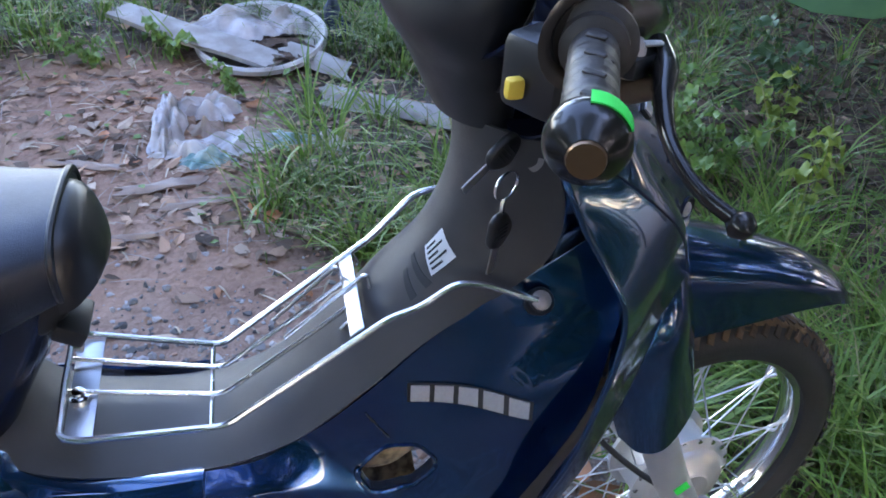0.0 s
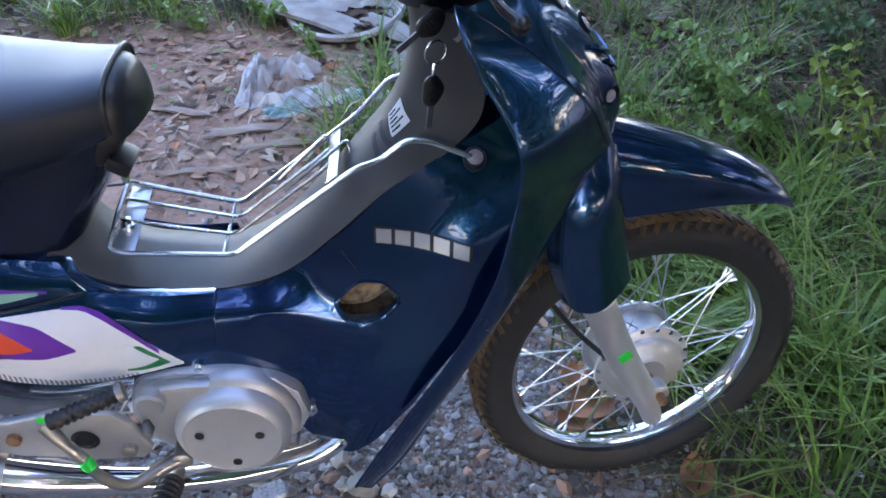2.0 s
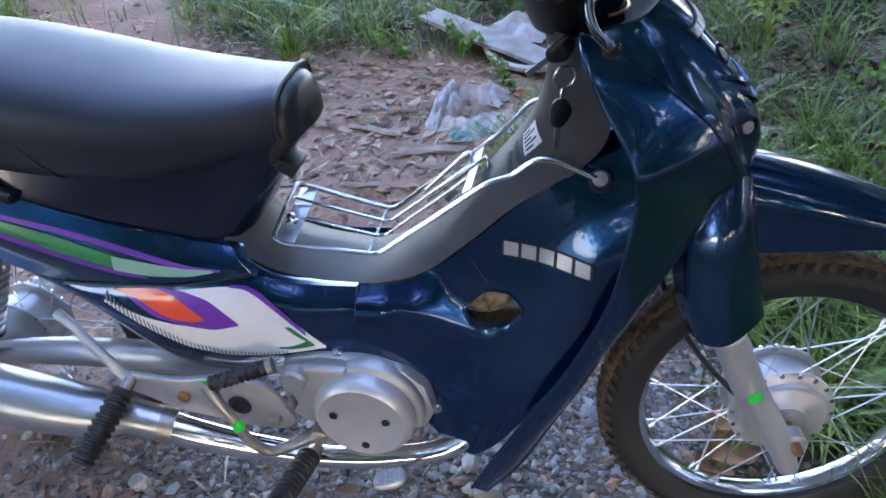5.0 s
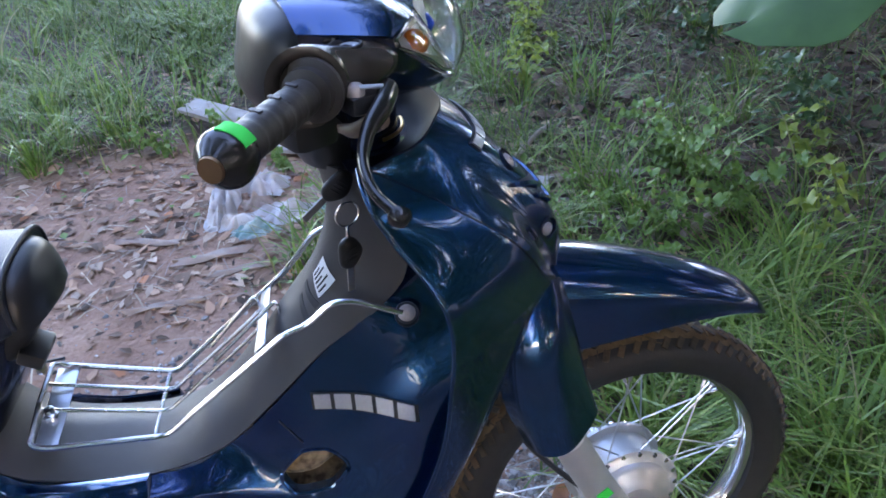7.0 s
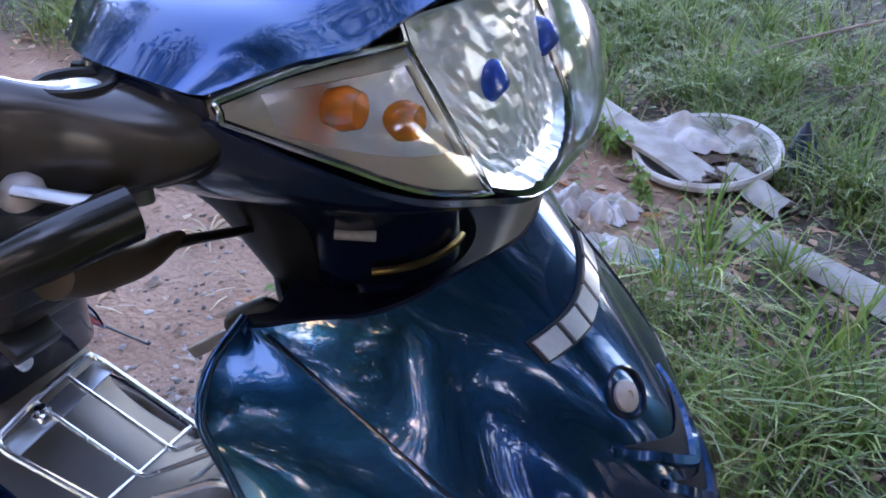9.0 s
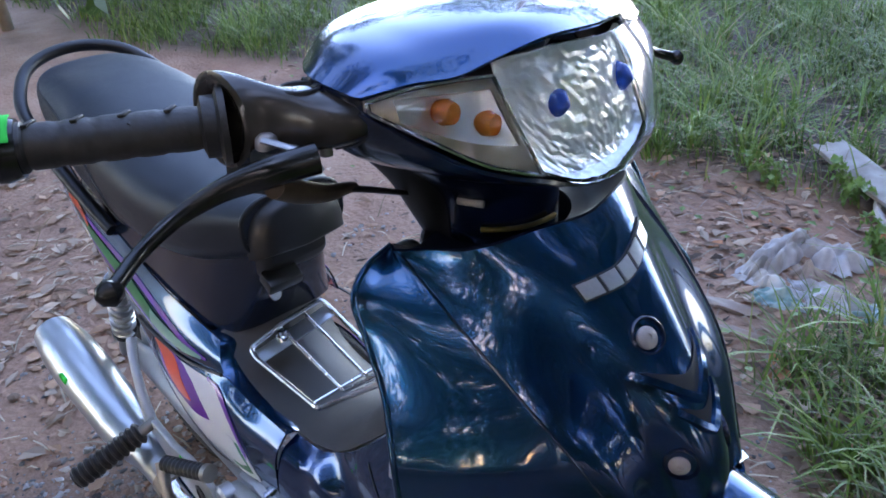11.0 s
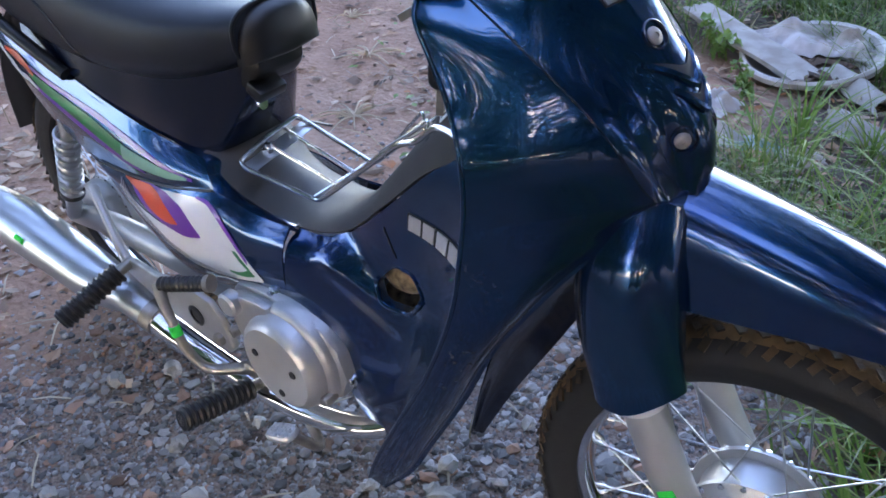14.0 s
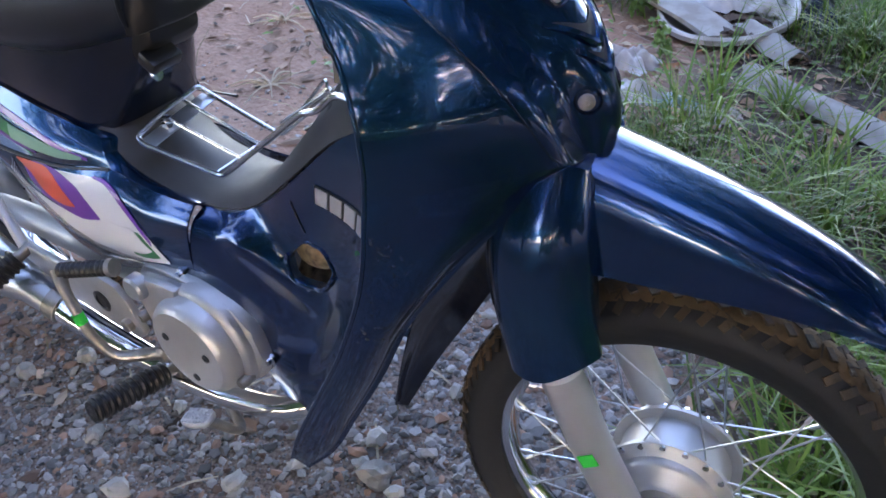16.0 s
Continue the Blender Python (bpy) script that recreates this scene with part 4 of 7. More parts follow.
u_mid = [(-0.310, -0.042, 0.765), (-0.235, -0.098, 0.740), (-0.115, -0.132, 0.690), (0.000, -0.142, 0.628), (0.150, -0.146, 0.580), (0.330, -0.142, 0.562), (0.440, -0.124, 0.566)]
u_low = [(-0.315, -0.038, 0.735), (-0.230, -0.086, 0.698), (-0.120, -0.120, 0.645), (0.025, -0.136, 0.548), (0.165, -0.142, 0.514), (0.340, -0.144, 0.530), (0.455, -0.130, 0.552)]
tail = surface([u_top, u_mid, u_low], 90, 24)
l_top = [(0.075, -0.136, 0.528), (0.165, -0.141, 0.511), (0.265, -0.144, 0.520), (0.350, -0.143, 0.531), (0.455, -0.131, 0.549), (0.535, -0.126, 0.537), (0.611, -0.125, 0.540)]
l_1 = [(0.110, -0.136, 0.508), (0.185, -0.148, 0.490), (0.270, -0.156, 0.488), (0.360, -0.158, 0.500), (0.455, -0.150, 0.518), (0.540, -0.146, 0.510), (0.6105, -0.144, 0.515)]
l_2 = [(0.160, -0.134, 0.478), (0.220, -0.148, 0.450), (0.290, -0.157, 0.438), (0.375, -0.161, 0.444), (0.460, -0.158, 0.462), (0.540, -0.154, 0.470), (0.609, -0.150, 0.474)]
l_3 = [(0.205, -0.130, 0.440), (0.250, -0.140, 0.405), (0.310, -0.148, 0.385), (0.390, -0.154, 0.392), (0.470, -0.156, 0.420), (0.545, -0.154, 0.434), (0.608, -0.150, 0.444)]
l_low = [(0.235, -0.120, 0.405), (0.272, -0.126, 0.372), (0.325, -0.132, 0.352), (0.400, -0.140, 0.362), (0.478, -0.147, 0.394), (0.548, -0.150, 0.412), (0.606, -0.148, 0.425)]
lower = surface([l_top, l_1, l_2, l_3, l_low], 90, 40)
for hand in (1, -1):
    a, b = (tail[::-1], lower[::-1]) if hand > 0 else (mirrored(tail[:, :80]), far_side(lower))
    tc = P("tail_cover", shell("tail_cover", a, 0.003), BLUE, None, "dark blue tail cover with green and purple stripes")
    lc = P("side_cover", shell("side_cover", b, 0.003), BLUE, None, "dark blue side cover with white, orange and purple flame decal")
    if hand < 0:
        a, b = a[::-1][::-1], b
    ta, lo = a, b

    def decal(base, name, mat, parent, xs, zlo, zhi, lift, n=36, m=5):
        """A painted area between two lines of z over x, laid on the panel."""
        x = np.linspace(xs[0], xs[-1] if hand > 0 or parent is not tc else min(xs[-1], 0.34), n)
        lo_, hi_ = smooth_line(np.interp(x, xs, zlo)), smooth_line(np.interp(x, xs, zhi))
        uu_, vv_ = np.meshgrid(np.linspace(0, 1, 260), np.linspace(0, 1, 110))
        flat = sample(base, uu_, vv_).reshape(-1, 3)
        sgn = -1 if hand > 0 else 1
        g = np.zeros((m, n, 3))
        for jj in range(m):
            zz = lo_ + (hi_ - lo_) * jj / (m - 1) - (0 if hand > 0 or parent is tc else 0.035)
            for ii in range(n):
                dd = np.hypot(flat[:, 0] - x[ii], flat[:, 2] - zz[ii])
                kk = np.argpartition(dd, 4)[:4]
                ww = 1 / (dd[kk] ** 2 + 1e-9)
                g[jj, ii] = (x[ii], (flat[kk, 1] * ww).sum() / ww.sum() + sgn * (lift + 0.0005), zz[ii])
        part(name, shell(name, g if hand > 0 else g[::-1], 0.0006), mat, parent)

    decal(ta, "purple_stripe", PURPLE, tc, [0.0, 0.05, 0.12, 0.18, 0.28, 0.37, 0.41], [0.6455, 0.629, 0.613, 0.600, 0.576, 0.553, 0.552], [0.650, 0.636, 0.621, 0.609, 0.585, 0.560, 0.556], 0.0008)
    decal(ta, "purple_stripe", PURPLE, tc, [0.0, 0.07, 0.17, 0.25, 0.30], [0.617, 0.594, 0.563, 0.543, 0.538], [0.626, 0.604, 0.573, 0.552, 0.542], 0.0008)
    decal(ta, "green_stripe", GREEN, tc, [0.0, 0.03, 0.10, 0.17, 0.25, 0.29], [0.634, 0.616, 0.596, 0.574, 0.554, 0.546], [0.640, 0.633, 0.614, 0.598, 0.575, 0.566], 0.0014)
    decal(ta, "pale_stripe", PALEGREEN, tc, [0.25, 0.30, 0.36, 0.40], [0.552, 0.545, 0.545, 0.552], [0.574, 0.567, 0.558, 0.556], 0.0019)
    decal(ta, "orange_stripe", ORANGE, tc, [-0.065, -0.035, -0.008, 0.014], [0.668, 0.655, 0.643, 0.634], [0.673, 0.669, 0.655, 0.638], 0.0018, 20)
    for x0, z0, x1, hh in ((-0.178, 0.706, -0.150, 0.026), (-0.154, 0.704, -0.114, 0.018), (-0.134, 0.691, -0.106, 0.020), (-0.112, 0.682, -0.084, 0.018), (-0.090, 0.672, -0.060, 0.018), (-0.070, 0.656, -0.034, 0.014), (-0.060, 0.642, -0.010, 0.014), (-0.022, 0.632, 0.024, 0.011)):
        dz = -0.34 * (x1 - x0)
        decal(ta, "white_swash", WHITE, tc, [x0, x0 + (x1 - x0) * 0.3, x0 + (x1 - x0) * 0.7, x1], [z0, z0 + dz * 0.3 - hh * 0.25, z0 + dz * 0.7 - hh * 0.4, z0 + dz - hh * 0.2], [z0 + 0.003, z0 + dz * 0.3 + hh * 0.65, z0 + dz * 0.7 + hh * 0.4, z0 + dz - hh * 0.1], 0.0022, 12)
    decal(lo, "white_flame", WHITE, lc, [0.28, 0.33, 0.38, 0.43, 0.472, 0.515, 0.563], [0.512, 0.496, 0.478, 0.456, 0.436, 0.432, 0.442], [0.515, 0.522, 0.529, 0.536, 0.526, 0.490, 0.446], 0.0010)
    decal(lo, "white_band", WHITE, lc, [0.216, 0.28, 0.34, 0.40, 0.46, 0.52, 0.563], [0.490, 0.447, 0.419, 0.410, 0.415, 0.430, 0.443], [0.494, 0.471, 0.464, 0.472, 0.48, 0.46, 0.446], 0.0010)
    decal(lo, "purple_flame", PURPLE, lc, [0.255, 0.30, 0.35, 0.394, 0.433], [0.508, 0.475, 0.466, 0.463, 0.474], [0.514, 0.524, 0.523, 0.514, 0.477], 0.0016)
    decal(lo, "orange_flame", ORANGE, lc, [0.235, 0.28, 0.31, 0.335, 0.36, 0.381], [0.512, 0.503, 0.484, 0.476, 0.475, 0.480], [0.514, 0.519, 0.522, 0.516, 0.501, 0.482], 0.0022)
    decal(lo, "purple_edge", PURPLE, lc, [0.425, 0.45, 0.472, 0.50, 0.535], [0.534, 0.533, 0.521, 0.497, 0.464], [0.537, 0.538, 0.530, 0.507, 0.471], 0.0016)
    decal(lo, "green_tip", GREEN, lc, [0.490, 0.503, 0.512, 0.530, 0.546], [0.4345, 0.4345, 0.4355, 0.4400, 0.4462], [0.440, 0.477, 0.478, 0.463, 0.4480], 0.0014, 40, 7)
    decal(lo, "white_inset", WHITE, lc, [0.482, 0.500, 0.512, 0.522, 0.533], [0.4385, 0.4400, 0.4425, 0.4470, 0.4535], [0.478, 0.481, 0.469, 0.461, 0.4545], 0.0019, 30)
    for k in range(46):
        x0 = 0.220 + 0.0062 * k
        z0 = float(np.interp(x0, [0.216, 0.28, 0.34, 0.40, 0.46, 0.52], [0.490, 0.447, 0.419, 0.410, 0.415, 0.430]))
        decal(lo, "halftone_bar", GREY, lc, [x0, x0 + 0.0026], [z0 + 0.001, z0], [z0 + 0.004 + 0.017 * (1 - k / 50), z0 + 0.002 + 0.017 * (1 - k / 50)], 0.0016, 3, 3)
    P("cover_seam", tube("cover_seam", (lambda q: q if hand > 0 else [tuple(mirrored(v)) for v in q])([(0.150, -0.1435, 0.5125), (0.265, -0.1465, 0.5215), (0.350, -0.1455, 0.5305), (0.455, -0.1330, 0.5505)]), 0.0022, 20, 6), BLACK)

# blue lip between the rear covers and the tunnel
lip_a = [(0.400, -0.1135, 0.5885), (0.425, -0.1125, 0.5835), (0.440, -0.1240, 0.5655), (0.456, -0.1305, 0.5505), (0.535, -0.1258, 0.5375), (0.611, -0.1250, 0.5405)]
lip_b = [(0.410, -0.0880, 0.5840), (0.432, -0.0900, 0.5760), (0.448, -0.0920, 0.5560), (0.466, -0.0960, 0.5460), (0.540, -0.0980, 0.5300), (0.612, -0.1000, 0.5305)]
lip_s = surface([lip_b, [tuple((np.array(a_) + np.array(b_)) / 2 + (0, 0, 0.002)) for a_, b_ in zip(lip_a, lip_b)], lip_a], 50, 8)
P("cover_lip", shell("cover_lip", lip_s[::-1], 0.002), BLUE, None, "dark blue lip along the tunnel cover")

# seat --------------------------------------------------------------------------------
SEATS = [(-0.265, 0.816, 0.020, 0.045), (-0.235, 0.812, 0.038, 0.080), (-0.160, 0.806, 0.052, 0.108), (-0.050, 0.780, 0.080, 0.122), (0.080, 0.762, 0.088, 0.130), (0.200, 0.750, 0.081, 0.132),
         (0.320, 0.743, 0.069, 0.124), (0.400, 0.747, 0.059, 0.110), (0.458, 0.756, 0.049, 0.092), (0.493, 0.764, 0.043, 0.079), (0.516, 0.7700, 0.0390, 0.071)]
P("seat", loft("seat", [oval(x, CY, z, w, h, 3.0, 36) for x, z, h, w in SEATS], nv=64), SEAT, None, "long black vinyl seat with piping")
# hood-shaped nose: rounded above, cut flat below, sloping down to a thin lip
def hood(x, bottom, top, w, n=20):
    a = np.linspace(0, np.pi, n)
    up = [(x, CY + w * np.sign(math.cos(t)) * abs(math.cos(t)) ** 0.75, bottom + (top - bottom) * math.sin(t) ** 0.75) for t in a]
    return up + [(x, CY + w * f, bottom - 0.004 * (1 - f * f)) for f in np.linspace(-0.96, 0.96, 12)]


P("seat_nose", loft("seat_nose", [hood(*q) for q in ((0.512, 0.7345, 0.8085, 0.071), (0.523, 0.736, 0.805, 0.067), (0.532, 0.739, 0.799, 0.057), (0.539, 0.742, 0.785, 0.045), (0.544, 0.745, 0.770, 0.030), (0.546, 0.747, 0.760, 0.020))], nv=30), BLACK, None, "black vinyl hood on the front of the seat")
P("seat_hinge", loft("seat_hinge", [oval(0.458, CY, 0.700, 0.056, 0.030, 4), oval(0.483, CY, 0.708, 0.052, 0.028, 4), oval(0.505, CY, 0.718, 0.046, 0.020, 4), oval(0.514, CY, 0.724, 0.040, 0.012, 4)], nv=16), BLACK, None, "black hinge box under the seat nose")
nose = oval(0.515, CY, 0.7705, 0.0725, 0.0395, 3.0, 36)
P("piping", tube("piping", np.vstack([nose[k % 36] for k in range(-6, 25)]), 0.0034, n=31, seg=8, straight=True), BLACK, None, "black piping round the seat nose")
for s in (1, -1):
    line = []
    for x, y, z in spline([(0.205, 0, 0.692), (0.175, 0, 0.728), (0.110, 0, 0.780), (0.010, 0, 0.815), (-0.10, 0, 0.829), (-0.20, 0, 0.838)], 40):
        row = [float(np.interp(x, [q[0] for q in SEATS], [q[k] for q in SEATS])) for k in (1, 2, 3)]
        out_y = row[2] * max(0.0, 1 - min(1.0, abs((z - row[0]) / row[1])) ** 3.0) ** (1 / 3.0)
        line.append((x, CY - s * (out_y + 0.0008), z))
    P("seat_seam", tube("seat_seam", line, 0.0024, n=40, seg=6, straight=True), INK, None, "stitched seam along the seat side")
t1 = [(-0.05, -0.098, 0.745), (0.10, -0.104, 0.715), (0.22, -0.106, 0.706), (0.36, -0.100, 0.716), (0.465, -0.074, 0.722), (0.502, -0.050, 0.728), (0.510, CY, 0.730)]
t2 = [(-0.02, -0.122, 0.690), (0.12, -0.120, 0.655), (0.23, -0.118, 0.636), (0.35, -0.110, 0.636), (0.435, -0.086, 0.646), (0.480, -0.054, 0.664), (0.490, CY, 0.666)]
t3 = [(0.00, -0.122, 0.680), (0.14, -0.122, 0.636), (0.24, -0.120, 0.614), (0.34, -0.114, 0.597), (0.405, -0.102, 0.580), (0.440, -0.070, 0.590), (0.445, CY, 0.592)]
us_ = surface([t1, t2, t3], 50, 14)
for m_ in (us_[::-1], mirrored(us_)):
    P("under_seat_panel", shell("under_seat_panel", m_, 0.003), NAVY, None, "glossy dark panel under the seat")
P("seat_catch", block("seat_catch", (0.03, 0.05, 0.02), (0.508, CY - 0.03, 0.690), 0.004, (0, 30, 0)), BLACK)
P("panel_screw", lathe("panel_screw", [(0.008, 0.003), (0.008, -0.003), (0.0005, -0.004)], 12, "x", (0.512, CY - 0.045, 0.672)), CHROME)

# grab rail, tail, rear mudguard ---------------------------------------------------------
gr = [(0.105, -0.128, 0.652), (0.03, -0.138, 0.690), (-0.10, -0.146, 0.752), (-0.21, -0.135, 0.815), (-0.266, -0.095, 0.848), (-0.290, -0.03, 0.862)]
P("grab_rail", tube("grab_rail", gr + [(x, 2 * CY - y, z) for x, y, z in gr[::-1]], 0.0112, 80, 14), BLACK, None, "black tubular grab rail round the tail")
P("tail_unit", loft("tail_unit", [oval(-0.20, CY, 0.765, 0.085, 0.05, 3), oval(-0.29, CY, 0.765, 0.062, 0.045, 3), oval(-0.345, CY, 0.760, 0.045, 0.035, 3), oval(-0.365, CY, 0.758, 0.030, 0.022, 3)], nv=20), NAVY, None, "dark tail unit")
mg = surface([[(-0.16, -0.055, 0.72), (-0.28, -0.060, 0.62), (-0.345, -0.062, 0.50), (-0.365, -0.060, 0.40)], [(-0.17, CY, 0.74), (-0.30, CY, 0.64), (-0.365, CY, 0.50), (-0.385, CY, 0.39)],
              [(-0.16, 0.04, 0.72), (-0.28, 0.045, 0.62), (-0.345, 0.047, 0.50), (-0.365, 0.045, 0.40)]], 20, 13)
P("rear_mudguard", shell("rear_mudguard", mg, 0.003), BLACK, None, "black plastic rear mudguard")

# rack of plated wire over the tunnel ---------------------------------------------------
rail_r = [(0.484, -0.040, 0.606), (0.483, -0.094, 0.590), (0.500, -0.096, 0.584), (0.636, -0.086, 0.571), (0.798, -0.089, 0.706), (0.826, -0.089, 0.716), (0.858, -0.092, 0.746), (0.884, -0.096, 0.747), (0.934, -0.112, 0.735)]
rail_l = [(0.484, -0.040, 0.606), (0.486, 0.022, 0.616), (0.500, 0.027, 0.606), (0.632, 0.028, 0.573), (0.796, 0.030, 0.712), (0.838, 0.031, 0.762), (0.856, 0.032, 0.768), (0.900, 0.034, 0.766)]
rack = P("luggage_rack", wire("luggage_rack", rail_r, 0.0036), WIRE, None, "bright plated wire luggage rack")
part("rail", wire("rail", rail_l, 0.0036), WIRE, rack)
for f in (0.36, 0.69):
    y = -0.088 + 0.116 * f
    z = 0.587 + 0.02 * f
    part("wire", wire("wire", [(0.486, y, z + 0.006), (0.633, y, 0.574), (0.740, y, 0.664), (0.762, y, 0.684)], 0.0026), WIRE, rack)
part("crossbar", tube("crossbar", [(0.622, -0.086, 0.571), (0.622, 0.028, 0.573)], 0.0026, 4, 8), WIRE, rack)
part("hoop", wire("hoop", [(0.690, 0.006, 0.626), (0.757, 0.003, 0.699), (0.767, -0.006, 0.668), (0.768, -0.022, 0.660)], 0.0024, 0.008), WIRE, rack)
part("hoop", wire("hoop", [(0.700, -0.030, 0.632), (0.786, -0.020, 0.706), (0.790, -0.030, 0.676), (0.756, -0.044, 0.652)], 0.0024, 0.010), WIRE, rack)
part("front_plate", block("front_plate", (0.017, 0.116, 0.0018), (0.768, -0.028, 0.688), 0.0004, (0, -40, 0)), BRUSHED, rack)
part("rear_plate", block("rear_plate", (0.026, 0.118, 0.0018), (0.500, -0.034, 0.592), 0.0004, (10, 8, 0)), BRUSHED, rack)
part("fixing_bolt", lathe("fixing_bolt", [(0.010, -0.004), (0.010, 0.003), (0.006, 0.004), (0.006, 0.010), (0.0005, 0.011)], 10, "z", (0.497, -0.050, 0.594)), CHROME, rack)
knob = P("rack_knob", lathe("rack_knob", [(0.012, 0.014), (0.0138, 0.004), (0.0138, -0.003), (0.0125, -0.005), (0.0005, -0.005)], 24), BLACK, None, "black rubber grommet with a steel cap")
knob.matrix_basis = pose(0.938, -0.108, 0.730, -52, 0, 0)
part("cap", lathe("cap", [(0.0100, -0.004), (0.0094, -0.007), (0.006, -0.009), (0.0005, -0.0095)], 20), ZINC, knob, "worn steel cap")

def arc_band(p, q, r, a0, a1):
    """A strip of tape round part of a bar: degrees from up towards ahead."""
    way = (q - p) / np.linalg.norm(q - p)
    side_ = np.cross(way, (0, 0, 1.0)); side_ /= np.linalg.norm(side_)
    up = np.cross(side_, way)
    v = [e + rr * (np.cos(radians(t)) * up + np.sin(radians(t)) * -side_ * np.sign(side_[0]) * -1) for rr in (r, r - 0.0008) for e in (p, q) for t in np.linspace(a0, a1, 12)]
    f = []
    for k in range(11):
        f += [(k, k + 1, 13 + k, 12 + k), (24 + k, 36 + k, 37 + k, 25 + k), (k, 24 + k, 25 + k, k + 1), (12 + k, 13 + k, 37 + k, 36 + k)]
    return v, f + [(0, 12, 36, 24), (11, 35, 47, 23)]


# handlebar, cowl and lamps -----------------------------------------------------------------
def across(half):
    """A line over the whole width from its right half (outer end first, middle last)."""
    half = [tuple(p) for p in half]
    return half + [(x, 2 * CY - y, z) for x, y, z in half[-2::-1]]


LIP = across([(0.925, -0.178, 1.046), (0.940, -0.152, 1.051), (0.953, -0.120, 1.051), (0.960, -0.092, 1.057), (0.976, -0.058, 1.067), (0.986, CY, 1.069)])
TOP1 = across([(0.912, -0.184, 1.050), (0.918, -0.160, 1.063), (0.924, -0.122, 1.069), (0.931, -0.092, 1.073), (0.942, -0.052, 1.077), (0.947, CY, 1.078)])
TOP2 = across([(0.880, -0.180, 1.054), (0.880, -0.156, 1.069), (0.880, -0.122, 1.077), (0.880, -0.092, 1.080), (0.882, -0.052, 1.083), (0.884, CY, 1.084)])
TOP3 = across([(0.850, -0.158, 1.054), (0.844, -0.138, 1.068), (0.838, -0.112, 1.075), (0.834, -0.084, 1.078), (0.832, -0.052, 1.080), (0.830, CY, 1.081)])
upper = surface([LIP, TOP1, TOP2, TOP3], 60, 30)
cowl = P("handlebar_cowl", shell("handlebar_cowl", upper[:, ::-1], 0.003), BLUE, None, "dark blue handlebar cowl with clear lamps", True)
LOW0 = across([(0.926, -0.178, 1.040), (0.952, -0.154, 1.017), (0.977, -0.120, 0.994), (0.996, -0.083, 0.981), (1.005, -0.045, 0.969), (1.008, CY, 0.966)])
LOW1 = across([(0.908, -0.182, 1.030), (0.934, -0.152, 1.004), (0.954, -0.117, 0.984), (0.968, -0.082, 0.973), (0.977, -0.045, 0.964), (0.980, CY, 0.961)])
LOW2 = across([(0.880, -0.176, 1.020), (0.886, -0.150, 0.996), (0.892, -0.115, 0.978), (0.896, -0.080, 0.968), (0.900, -0.045, 0.962), (0.900, CY, 0.960)])
LOW3 = across([(0.848, -0.156, 1.018), (0.842, -0.134, 0.996), (0.838, -0.110, 0.978), (0.834, -0.080, 0.968), (0.832, -0.050, 0.964), (0.832, CY, 0.962)])
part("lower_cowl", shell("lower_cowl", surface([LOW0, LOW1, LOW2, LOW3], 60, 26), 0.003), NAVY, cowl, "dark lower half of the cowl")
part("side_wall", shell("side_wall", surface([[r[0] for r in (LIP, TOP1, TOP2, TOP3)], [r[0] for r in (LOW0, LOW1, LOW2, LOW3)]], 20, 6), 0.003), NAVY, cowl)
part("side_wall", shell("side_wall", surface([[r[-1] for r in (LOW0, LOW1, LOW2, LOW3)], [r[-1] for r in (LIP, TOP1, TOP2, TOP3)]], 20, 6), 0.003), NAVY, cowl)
rng = np.random.default_rng(3)


def lens(name, g, mat, label):
    ob = part(name, shell(name, g, 0.002), mat, cowl, label)
    ob.visible_shadow = False
    return ob


def reflector(g, depth, step, jitter, inset=0.97, smooth=False):
    """A bright bowl behind a lens, smooth or cut into small facets."""
    c = g.mean((0, 1))
    u = np.linspace(-1, 1, g.shape[1])[None, :, None]
    v = np.linspace(-1, 1, g.shape[0])[:, None, None]
    bowl = c + (g - c) * inset + np.array((-1.0, 0, 0)) * (0.004 + depth * np.clip((1 - u**2) * (1 - v**2), 0, 1) ** 0.6)
    bowl = (bowl + (rng.random(g.shape) - 0.5) * jitter)[::step, ::step]
    part("reflector", mesh("reflector", bowl.reshape(-1, 3), grid_faces(*bowl.shape[:2]), smooth=smooth), REFLECT, cowl, "silver reflector")


hl = surface([across([(0.957, -0.089, 1.057), (0.982, -0.056, 1.064), (0.996, CY, 1.066)]), across([(0.968, -0.092, 1.034), (1.002, -0.062, 1.036), (1.018, CY, 1.037)]),
              across([(0.984, -0.088, 1.004), (1.012, -0.060, 0.998), (1.024, CY, 0.996)]), across([(0.997, -0.081, 0.983), (1.006, -0.046, 0.970), (1.010, CY, 0.967)])], 41, 25)
lens("headlight_lens", hl, GLASS, "clear headlight lens")
reflector(hl, 0.030, 1, (0.0013, 0.0006, 0.0006))
for y, z in ((-0.045, 1.022), (0.042, 1.022)):
    part("bulb", lathe("bulb", [(0.002, -0.014), (0.010, -0.009), (0.012, 0.0), (0.010, 0.008), (0.002, 0.014)], 16, "x", (0.976, y, z)), BLUEGLASS, cowl, "blue tinted headlight bulb")
